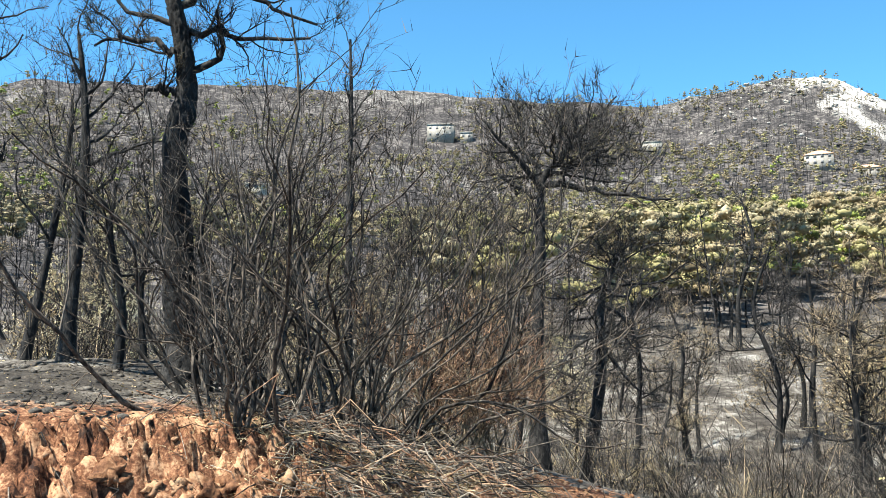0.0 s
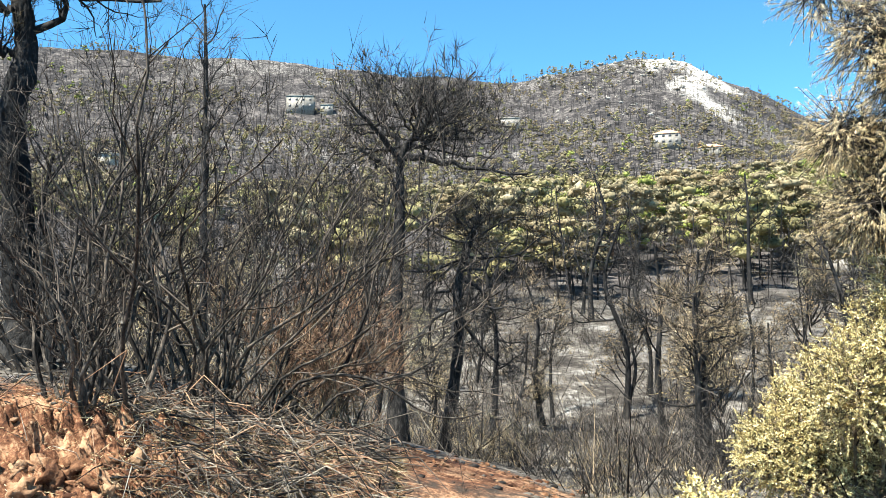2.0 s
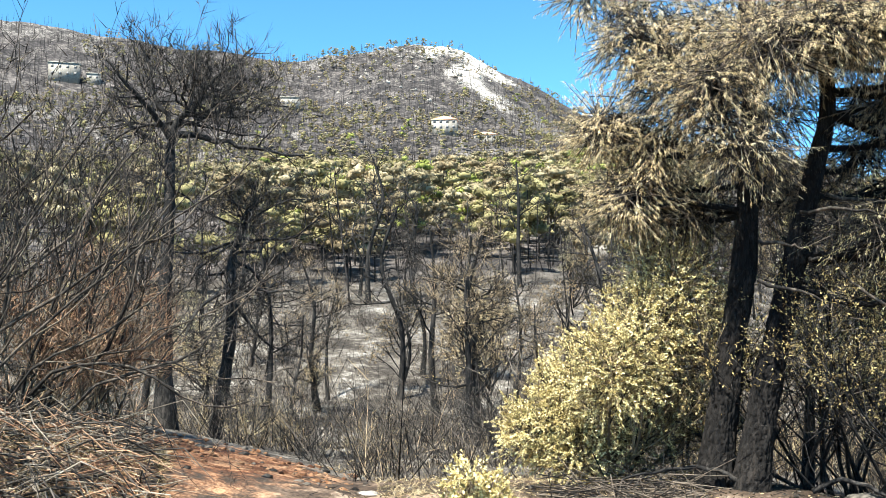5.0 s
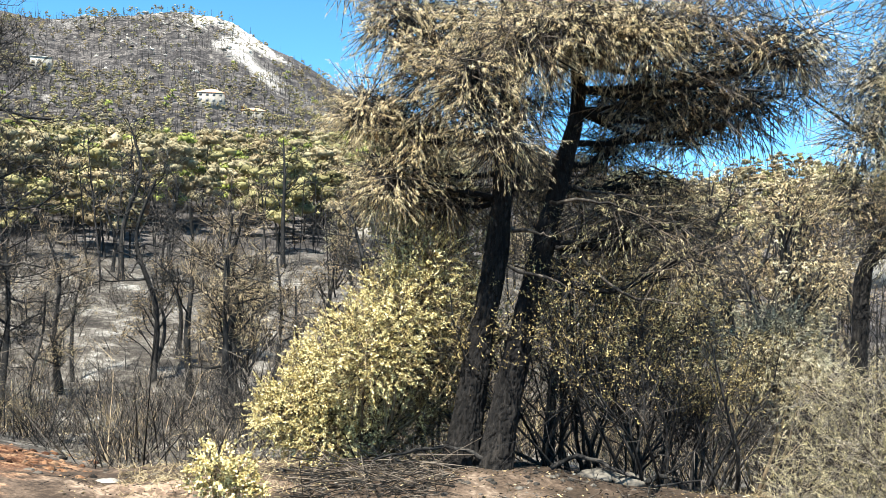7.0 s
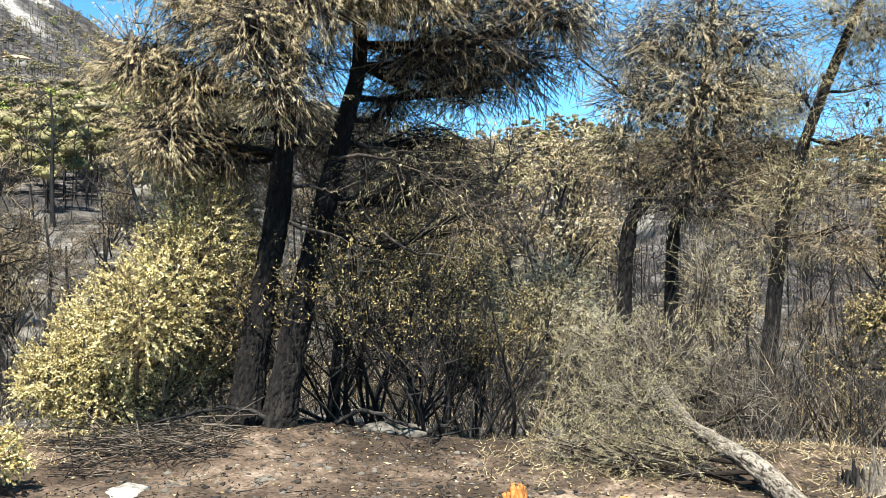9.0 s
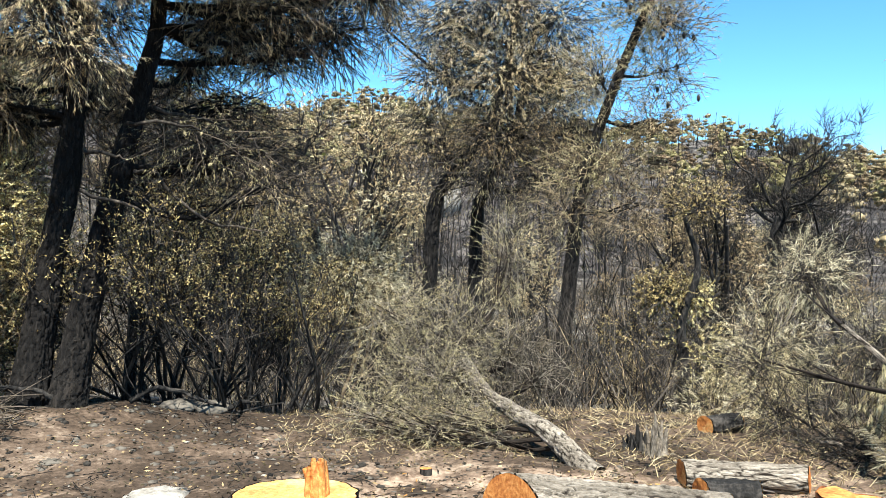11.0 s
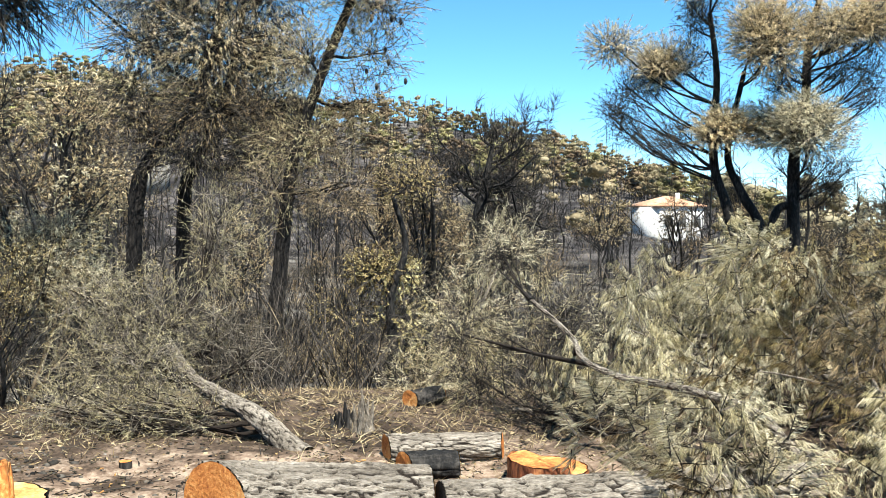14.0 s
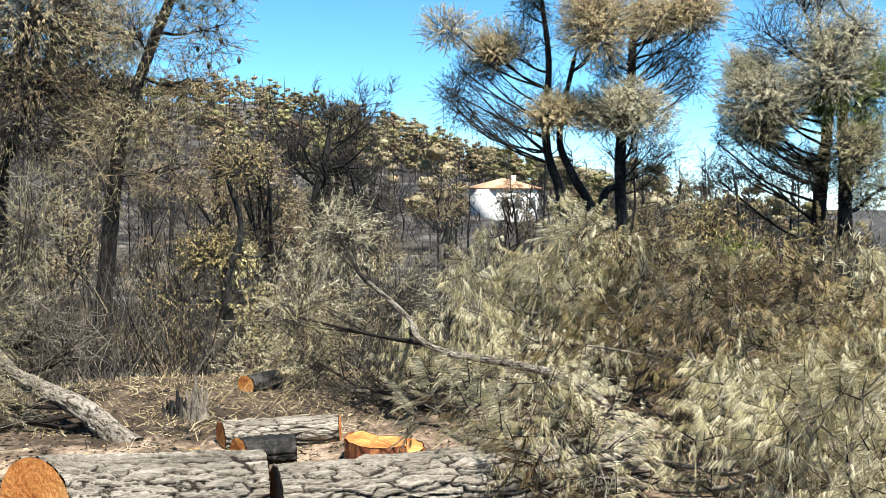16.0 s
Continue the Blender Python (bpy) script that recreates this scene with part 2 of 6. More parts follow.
class Geo:
    """Gathers vertices and faces and makes one mesh of them."""

    def __init__(self):
        self.v, self.f, self.n, self.plate = [], [], 0, None

    def add(self, v, f):
        self.v.append(np.asarray(v, np.float32).reshape(-1, 3))
        self.f.append(np.asarray(f, np.int32) + self.n)
        self.n += len(self.v[-1])

    def tube(self, pts, rad, sides=5, cap=False):
        pts, rad = np.asarray(pts, float), np.asarray(rad, float)
        tan = unit(np.gradient(pts, axis=0))
        ref = np.eye(3)[np.argmin(np.abs(pts[-1] - pts[0]))]
        u = unit(np.cross(tan, ref))
        w = np.cross(tan, u)
        ang = np.arange(sides) * 2 * np.pi / sides
        ring = pts[:, None] + rad[:, None, None] * (np.cos(ang)[None, :, None] * u[:, None] + np.sin(ang)[None, :, None] * w[:, None])
        i = (np.arange(len(pts) - 1)[:, None] * sides + np.arange(sides)[None]).ravel()
        j = (np.arange(len(pts) - 1)[:, None] * sides + (np.arange(sides)[None] + 1) % sides).ravel()
        self.add(ring, np.stack([i, j, j + sides, i + sides], 1))
        if cap:
            s = np.arange(sides)
            for row, c in ((ring[0], pts[0]), (ring[-1], pts[-1])):
                self.add(np.concatenate([row, [c]]), np.stack([s, (s + 1) % sides, np.full(sides, sides)], 1))

    def sticks(self, a, b, ra, rb, sides=3):
        a, b = np.asarray(a, float).reshape(-1, 3), np.asarray(b, float).reshape(-1, 3)
        m = len(a)
        if not m:
            return
        t = unit(b - a)
        ref = np.where(np.abs(t[:, 2:3]) > 0.8, [[1.0, 0, 0]], [[0, 0, 1.0]])
        u = unit(np.cross(t, ref))
        w = np.cross(t, u)
        ra, rb = np.broadcast_to(ra, (m,)), np.broadcast_to(rb, (m,))
        ang = np.arange(sides) * 2 * np.pi / sides
        off = np.cos(ang)[None, :, None] * u[:, None] + np.sin(ang)[None, :, None] * w[:, None]
        v = np.concatenate([a[:, None] + off * ra[:, None, None], b[:, None] + off * rb[:, None, None]], 1)
        s = np.arange(sides)
        q = np.stack([s, (s + 1) % sides, (s + 1) % sides + sides, s + sides], 1)
        self.add(v, (np.arange(m)[:, None, None] * 2 * sides + q[None]).reshape(-1, 4))

    def blades(self, rng, p, d, length, width, face=None):
        """Needles: one narrow triangle each."""
        p, d = np.asarray(p, float), unit(d)
        m = len(p)
        side = unit(np.cross(d, rng.normal(size=(m, 3)) if face is None else face + rng.normal(size=(m, 3)) * 0.35)) * np.broadcast_to(width, (m,))[:, None] / 2
        v = np.stack([p - side, p + side, p + d * np.broadcast_to(length, (m,))[:, None]], 1)
        self.add(v, np.arange(3 * m).reshape(-1, 3))

    def scales(self, rng, p, n, length, width):
        """Tufts that lie on the outside of a clump, one triangle each, facing n."""
        p, n = np.asarray(p, float), unit(n)
        m = len(p)
        d = unit(np.cross(n, rng.normal(size=(m, 3))) + n * 0.35)
        side = unit(np.cross(d, n)) * np.broadcast_to(width, (m,))[:, None] / 2
        v = np.stack([p - side, p + side, p + d * np.broadcast_to(length, (m,))[:, None]], 1)
        self.add(v, np.arange(3 * m).reshape(-1, 3))

    def leaves(self, rng, p, d, length, width, face=None):
        """Leaves: one four-cornered blade each, widest in the middle."""
        p, d = np.asarray(p, float), unit(d)
        m = len(p)
        ln = np.broadcast_to(length, (m,))[:, None]
        side = unit(np.cross(d, rng.normal(size=(m, 3)) if face is None else face + rng.normal(size=(m, 3)) * 0.35)) * np.broadcast_to(width, (m,))[:, None] / 2
        mid = p + d * ln * 0.5
        v = np.stack([p, mid - side, p + d * ln, mid + side], 1)
        self.add(v, np.arange(4 * m).reshape(-1, 4))

    def data(self, name, material, smooth=False):
        me = bpy.data.meshes.new(name)
        v = np.concatenate(self.v) if self.v else np.zeros((0, 3), np.float32)
        me.vertices.add(len(v))
        me.vertices.foreach_set("co", v.ravel())
        total = np.concatenate([np.full(len(f), f.shape[1], np.int32) for f in self.f])
        loops = np.concatenate([f.ravel() for f in self.f])
        me.loops.add(len(loops))
        me.loops.foreach_set("vertex_index", loops)
        me.polygons.add(len(total))
        me.polygons.foreach_set("loop_start", np.concatenate([[0], np.cumsum(total)[:-1]]).astype(np.int32))
        me.polygons.foreach_set("loop_total", total)
        if smooth:
            me.polygons.foreach_set("use_smooth", np.ones(len(total), bool))
        me.update(calc_edges=True)
        if self.plate is not None:
            me.attributes.new("plate", "FLOAT", "POINT").data.foreach_set("value", self.plate.ravel().astype(np.float32))
        me.materials.append(material)
        return me


def part(name, geo, material, parent, label="", smooth=False):
    """One mesh under a thing or a part; geo may be a Geo or ready mesh data."""
    ob = new(name, geo.data(name, material, smooth) if isinstance(geo, Geo) else geo)
    if parent is not None:
        ob.parent = parent
    return tagged(ob, label)


def thing(name, label, category, at=(0, 0, 0), group="", kind=""):
    ob = new(name)
    ob.empty_display_size = 0.2
    ob.location = at
    return tagged(ob, label, category, group, kind)


def value_noise(x, y, seed=0):
    x, y = np.asarray(x, float), np.asarray(y, float)
    xi, yi = np.floor(x).astype(np.int64), np.floor(y).astype(np.int64)
    u, v = x - xi, y - yi
    u, v = u * u * (3 - 2 * u), v * v * (3 - 2 * v)

    def h(i, j):
        k = (i * 374761393 + j * 668265263 + seed * 974711) & 0x7FFFFFFF
        k = ((k ^ (k >> 13)) * 1274126177) & 0x7FFFFFFF
        return ((k ^ (k >> 16)) & 0xFFFF) / 65535.0

    return (h(xi, yi) * (1 - u) + h(xi + 1, yi) * u) * (1 - v) + (h(xi, yi + 1) * (1 - u) + h(xi + 1, yi + 1) * u) * v


def fbm(x, y, octaves=4, seed=0):
    out, amp, tot = 0, 1.0, 0
    for o in range(octaves):
        out, tot = out + amp * value_noise(x * 2**o + 17.3 * o, y * 2**o - 9.1 * o, seed + o), tot + amp
        amp *= 0.5
    return out / tot - 0.5


def worley(x, y, seed=0):
    """Distance to the edge between random cells, and each cell's own number."""
    gi, gj = np.floor(x), np.floor(y)
    best, second, own = np.full(np.shape(x), 9.0), np.full(np.shape(x), 9.0), np.zeros(np.shape(x))
    for di in (-1, 0, 1):
        for dj in (-1, 0, 1):
            i, j = gi + di, gj + dj
            r = np.hypot(x - i - value_noise(i, j, seed), y - j - value_noise(i, j, seed + 1))
            second = np.where(r < best, best, np.minimum(second, r))
            own = np.where(r < best, value_noise(i, j, seed + 2), own)
            best = np.minimum(best, r)
    return second - best, own


def step(x, a, b):
    t = np.clip((x - a) / (b - a), 0, 1)
    return t * t * (3 - 2 * t)


# ---- ground ----
# heading (degrees to the left of +y) and elevation of the skyline, without its trees
RIDGE = ([-180, -80, -50, -40, -34, -28, -22, -16, -10, 4, 14, 22, 29, 31, 33, 35, 37, 40, 44, 47, 50, 60, 72, 84, 110, 180],
         [-3, -4, -4.2, -2.2, -0.2, 1.8, 3.6, 5.0, 5.4, 7.0, 7.6, 9.6, 11.8, 12.6, 13.9, 15.0, 16.2, 16.7, 15.9, 15.4, 15.7, 16.5, 16.4, 15.8, 5, -3])


def ground(x, y):
    """The height of the ground at x, y."""
    x, y = np.asarray(x, float), np.asarray(y, float)
    d, a = np.hypot(x, y), np.degrees(np.arctan2(-x, y))
    left = step(a, 6, 24)
    dr = 235 + 345 * step(a, 4, 30)
    er = np.interp(a, *RIDGE)
    zr = 1.6 + dr * np.tan(np.radians(er))
    # the mountain side
    hill_l = np.interp(d, [9, 20, 28, 36, 60, 93, 164, 300], [0, -1.2, -2.0, -1.1, 3.5, 9.3, 21, 46])
    t = np.clip((d - 300) / np.maximum(dr - 300, 1), 0, 1)
    hill_l = np.where(d > 300, 46 + (zr - 46) * (0.7 * t + 0.3 * t * t), hill_l)
    # the lower hill
    t = np.clip((d - 45) / (dr - 45), 0, 1)
    hill_r = np.interp(d, [8.5, 14, 22, 34, 45], [0, -0.9, -2.2, -2.9, -2.4]) + (d > 45) * (zr + 2.4) * t**1.6
    z = hill_r * (1 - left) + hill_l * left
    past = np.clip((d - dr) / 400, 0, 1)
    z = np.where(d > dr, zr + (np.minimum(zr, -60) - zr) * past * past * (3 - 2 * past), z)
    # rough ground
    far = step(d, 30, 200)
    z = z + fbm(x * 0.03, y * 0.03, 4, 3) * 9 * far * (1 - 0.7 * past) + fbm(x * 0.35, y * 0.35, 4, 5) * 0.7 * step(d, 9, 25) * (1 - far)
    z = z + fbm(x * 1.3, y * 1.3, 4, 7) * 0.10 * step(d, 2, 5)
    # the cut bank and the terrace above it
    tall = np.interp(a, [44, 51, 55, 58, 62, 66, 72, 76, 84, 100, 125, 150], [0, 0.24, 0.37, 0.45, 0.56, 0.74, 1.0, 1.1, 1.12, 1.1, 0.8, 0])
    lip = 9.1 + 0.9 * fbm(x * 0.6, y * 0.6, 3, 11)
    face = step(d, lip - 1.6, lip)
    z = z + tall * (face + 0.21 * np.clip(d - lip, 0, 4.6)) * (1 - step(d, 15, 28))
    broken = face * (1 - step(d, lip - 0.1, lip + 0.35)) * step(tall, 0.3, 0.8)
    for k, (cell, high) in enumerate(((2.2, 0.16), (5.0, 0.16), (12.0, 0.10))):
        gap, own = worley(x * cell + fbm(x * 3, y * 3, 2, 5), y * cell, 50 + k)
        z = z + broken * high * ((own - 0.5) - 0.9 * (1 - step(gap, 0.0, 0.3)))
    z = z + broken * 0.2 * fbm(x * 9, y * 9, 4, 57)
    z = z + 0.09 * fbm(x * 3.5, y * 3.5, 4, 59) * step(d, 5, 6) * (1 - step(d, 9.5, 12)) * (1 - step(a, 44, 50))
    # the mound under the old pines, and the heap to the right
    for px, py, h, s in ((-3.35, 7.9, 0.19, 1.25), (6.2, 6.6, 0.3, 1.9)):
        z = z + h * np.exp(-((x - px) ** 2 + (y - py) ** 2) / (s * s))
    return z


def on(p, sink=0.03):
    return np.array([p[0], p[1], float(ground(p[0], p[1])) - sink])


def polar(a, d):
    return -np.sin(np.radians(a)) * d, np.cos(np.radians(a)) * d


def build_ground():
    az = np.concatenate([np.arange(-180, -62, 4.0), np.arange(-62, 48, 0.42), np.arange(48, 92, 0.26), np.arange(92, 100, 1.0), np.arange(100, 180, 4.0)])
    rr = np.concatenate([np.linspace(0.3, 5, 16), np.linspace(5.1, 7, 20), np.linspace(7.05, 10, 84), np.linspace(10.15, 13, 20), np.geomspace(13.4, 620, 105), np.geomspace(660, 4600, 24)])
    aa, dd = np.meshgrid(az, rr)
    x, y = polar(aa, dd)
    z = ground(x, y)
    n = len(az)
    i = (np.arange(len(rr) - 1)[:, None] * n + np.arange(n)[None]).ravel()
    j = (np.arange(len(rr) - 1)[:, None] * n + (np.arange(n)[None] + 1) % n).ravel()
    g = Geo()
    g.add(np.stack([x, y, z], -1), np.stack([i, j, j + n, i + n], 1))
    g.f.append(np.stack([np.zeros(n - 2, int), np.arange(2, n), np.arange(1, n - 1)], 1).astype(np.int32))
    me = g.data("ground", GROUND, True)
    tall = np.interp(aa, [44, 60, 76, 110, 150], [0, 0.7, 1, 1, 0])
    soil = {
        "soil": (1 - step(dd, 10.5, 14)) * (1 - 0.75 * tall),
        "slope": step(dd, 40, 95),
        "red": tall * step(dd, 5.5, 7) * (1 - step(dd, 9.4, 11.0)) * 0.9
        + 1.3 * np.exp(-(((aa - 51) / 5) ** 2) - ((dd - 11.2) / 1.8) ** 2),
        "pale": 0.6 * np.exp(-(((aa - 63) / 5) ** 2) - ((dd - 8.7) / 1.3) ** 2) + 0.75 * np.exp(-(((aa - 40) / 7) ** 2) - ((dd - 8.6) / 0.9) ** 2) + 0.55 * (1 - step(dd, 6.3, 7.6)) * (1 - tall) * (1 - 0.5 * step(aa, 4, 14)),
        "rock": step(np.degrees(np.arctan2(z - 1.6, dd)), 11.9, 14.6) * (np.exp(-(((aa - 35.7) / 2.6) ** 2)) + 0.55 * np.exp(-(((aa - 40) / 4.5) ** 2)) * step(np.degrees(np.arctan2(z - 1.6, dd)), 14.8, 16.4)) * (0.5 + 3.6 * fbm(x * 0.05, y * 0.05, 4, 23)) * (dd > 300)
        + 0.35 * (fbm(x * 0.02, y * 0.02, 3, 21) > 0.12) * (dd > 150),
    }
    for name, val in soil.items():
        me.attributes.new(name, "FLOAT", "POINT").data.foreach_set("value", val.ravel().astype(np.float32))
    return tagged(new("ground", me), "ash-grey burnt ground with red earth rising to a mountain", "ground", kind="structure")


build_ground()


# ---- growth ----
def wander(rng, p, d, length, n, wig, lift):
    pts = [np.asarray(p, float)]
    d = unit(d)
    for _ in range(n):
        d = unit(d + rng.normal(size=3) * wig + UP * lift)
        pts.append(pts[-1] + d * length / n)
    return np.array(pts)


def grow(g, rng, p, d, length, r, spec, out, level=0):
    """A branch and its side branches; the last order is handed to out."""
    s = spec[level]
    pts = wander(rng, p, d, length, s["n"], s["wig"], s["lift"])
    limb(g, rng, pts, r, spec, out, level)


def limb(g, rng, pts, r, spec, out, level):
    s = spec[level]
    k = np.linspace(0, 1, len(pts))
    g.tube(pts, r * (1 - k * (1 - s.get("tip", 0.25))), s["sides"])
    if level + 1 == len(spec):
        out.append(pts)
        return
    span = float(np.linalg.norm(np.diff(pts, axis=0), axis=1).sum())
    c = spec[level + 1]
    for i in range(s["kids"]):
        t = s["start"] + (1 - s["start"]) * (i + rng.random()) / s["kids"]
        f = t * (len(pts) - 1)
        j = min(int(f), len(pts) - 2)
        q = pts[j] + (pts[j + 1] - pts[j]) * (f - j)
        ax = unit(pts[j + 1] - pts[j])
        perp = unit(np.cross(ax, rng.normal(size=3)))
        ang = radians(s["ang"] + rng.normal() * 12)
        grow(g, rng, q, ax * math.cos(ang) + perp * math.sin(ang), span * s["ratio"] * (1.15 - 0.6 * t) * rng.uniform(0.7, 1.2),
             max(r * (1 - t * 0.7) * s["rr"], c.get("rmin", 0.003)), spec, out, level + 1)


def twigs(g, rng, out, per, length, r, lift=0.3, spread=0.7, bent=True):
    """Fine twigs along the last branches; gives their ends back."""
    if not out:
        return np.zeros((0, 3)), np.zeros((0, 3))
    n = min(len(o) for o in out)
    o = np.array([q[:n] for q in out])
    m = len(o) * per
    b = np.repeat(np.arange(len(o)), per)
    t = rng.uniform(0.15, 1, m) * (n - 1)
    j = np.minimum(t.astype(int), n - 2)
    p0, p1 = o[b, j], o[b, j + 1]
    a = p0 + (p1 - p0) * (t - j)[:, None]
    d = unit(unit(p1 - p0) + rng.normal(size=(m, 3)) * spread + UP * lift)
    ln = length * rng.uniform(0.5, 1.3, m)[:, None]
    mid = a + d * ln * 0.5
    e = mid + unit(d + rng.normal(size=(m, 3)) * 0.3 + UP * lift * 0.6) * ln * 0.5
    if bent is None:
        g.blades(rng, a, e - a, np.linalg.norm(e - a, axis=1), 1.8 * r)
    elif bent:
        g.sticks(a, mid, r, r * 0.8)
        g.sticks(mid, e, r * 0.8, r * 0.35)
    else:
        g.sticks(a, e, r, r * 0.35)
    return a, e


def needles(g, rng, a, e, per, length, width, droop=0.4, spread=0.6, reach=0.85, face=None):
    """Needles in bunches along and at the end of twigs."""
    m = len(a) * per
    if not m:
        return
    b = np.repeat(np.arange(len(a)), per)
    t = 1 - rng.random(m)[:, None] ** 1.5 * reach
    p = a[b] + (e[b] - a[b]) * t
    d = unit(unit(e - a)[b] + rng.normal(size=(m, 3)) * spread - UP * droop)
    g.blades(rng, p, d, length * rng.uniform(0.6, 1.2, m), width, None if face is None else face[b])


def leafage(g, rng, a, e, per, length, width, spread=0.9, droop=0.1, face=None):
    m = len(a) * per
    b = np.repeat(np.arange(len(a)), per)
    p = a[b] + (e[b] - a[b]) * rng.uniform(0.2, 1.05, m)[:, None]
    d = unit(unit(e - a)[b] + rng.normal(size=(m, 3)) * spread - UP * droop)
    g.leaves(rng, p, d, length * rng.uniform(0.6, 1.3, m), width * rng.uniform(0.7, 1.2, m), None if face is None else face[b])


def bend(points, n=14):
    """A smooth line through a few points."""
    p = np.asarray(points, float)
    t = np.linspace(0, len(p) - 1, n)
    i = np.clip(t.astype(int), 0, len(p) - 2)
    u = (t - i)[:, None]
    q = np.concatenate([[2 * p[0] - p[1]], p, [2 * p[-1] - p[-2]]])
    a, b, c, d = q[i], q[i + 1], q[i + 2], q[i + 3]
    return 0.5 * (2 * b + (c - a) * u + (2 * a - 5 * b + 4 * c - d) * u**2 + (3 * b - a - 3 * c + d) * u**3)


def fissures(along, u, radius, cx, cy, seed):
    """Bark plates about cx by cy: their relief, their colour and each one's own number; u runs round the trunk."""
    n = max(6, round(2 * np.pi * radius / cy))
    c, s = np.cos(u) * radius * 14, np.sin(u) * radius * 14
    x = along / cx + 1.4 * fbm(along * 9 + c, s + 4, 3, seed)
    y = u / (2 * np.pi) * n + 1.5 * fbm(along * 5 + s, c + 9, 2, seed + 1) + 0.8 * fbm(along * 15 + s, c * 2 + 5, 3, seed + 2)
    gi, gj = np.floor(x), np.floor(y)
    best, second, own = np.full(x.shape, 9.0), np.full(x.shape, 9.0), np.zeros(x.shape)
    for di in (-1, 0, 1):
        for dj in (-1, 0, 1):
            ci, cj = gi + di, gj + dj
            w = np.mod(cj, n)
            d = np.hypot(x - ci - value_noise(ci, w, seed + 3), y - cj - value_noise(ci, w, seed + 4))
            second = np.where(d < best, best, np.minimum(second, d))
            own = np.where(d < best, value_noise(ci, w, seed + 5), own)
            best = np.minimum(best, d)
    return step(second - best, 0.02, 0.3), step(second - best, 0.05, 0.15) * (0.6 + 0.4 * own), own


def furrowed(g, pts, rad, sides, gap, depth, seed):
    """A trunk with winding clefts in its bark, along pts."""
    span = np.concatenate([[0], np.cumsum(np.linalg.norm(np.diff(pts, axis=0), axis=1))])
    s = np.linspace(0, span[-1], max(12, int(span[-1] / gap)))
    line = np.stack([np.interp(s, span, pts[:, i]) for i in range(3)], -1)
    rr = np.interp(s, span, rad)
    tan = unit(np.gradient(line, axis=0))
    side = unit(np.cross(tan, np.eye(3)[np.argmin(np.abs(pts[-1] - pts[0]))]))
    other = np.cross(tan, side)
    u, along = np.meshgrid(np.arange(sides) / sides * 2 * np.pi, s)
    plate, tone, own = fissures(along, u, float(rad.max()), 0.2, 0.045, seed)
    lump = 1 + 0.16 * fbm(along * 1.6, np.cos(u) + 3, 3, seed + 2) + 0.1 * fbm(along * 3, np.sin(u) + 6, 3, seed + 3)
    r = rr[:, None] * lump - depth * (1 - plate) + depth * 0.7 * (own - 0.5) + depth * 0.5 * fbm(along * 26, u * 9, 2, seed + 4)
    ring = line[:, None] + r[:, :, None] * (np.cos(u)[:, :, None] * side[:, None] + np.sin(u)[:, :, None] * other[:, None])
    i = (np.arange(len(s) - 1)[:, None] * sides + np.arange(sides)[None]).ravel()
    j = (np.arange(len(s) - 1)[:, None] * sides + (np.arange(sides)[None] + 1) % sides).ravel()
    g.add(ring, np.stack([i, j, j + sides, i + sides], 1))
    g.plate = tone


def trunk_of(g, rng, pts, r0, r1, sides=9, knobs=0.06, furrow=0):
    """A trunk along pts, flared at its foot, with uneven rings."""
    pts = bend(pts, 22)
    k = np.linspace(0, 1, len(pts))
    rad = (r0 + (r1 - r0) * k) * (1 + 0.45 * np.exp(-k * 22)) * (1 + rng.normal(size=len(pts)) * knobs)
    if furrow:
        furrowed(g, pts, rad, furrow, 2.0 * r0 / furrow * 3.5, 0.12 * r0, int(r0 * 1000))
    else:
        g.tube(pts, rad, sides, True)
    return pts, rad


# orders of branching
def order(n=5, wig=0.15, lift=0.1, sides=4, kids=6, start=0.3, ang=50, ratio=0.5, rr=0.5, tip=0.3):
    return dict(n=n, wig=wig, lift=lift, sides=sides, kids=kids, start=start, ang=ang, ratio=ratio, rr=rr, tip=tip)


BARE = [order(7, 0.24, 0.03, 5, 8, 0.15, 55, 0.5, 0.5), order(5, 0.26, 0.1, 4, 6, 0.1, 48, 0.5, 0.55), order(4, 0.22, 0.18, 3)]
SPARSE = [order(7, 0.24, 0.1, 5, 6, 0.2, 42, 0.5, 0.5), order(5, 0.24, 0.14, 3, 4, 0.2, 42, 0.5, 0.55), order(4, 0.2, 0.18, 3)]


def local(points, foot):
    return [np.asarray(p, float) - foot for p in points]


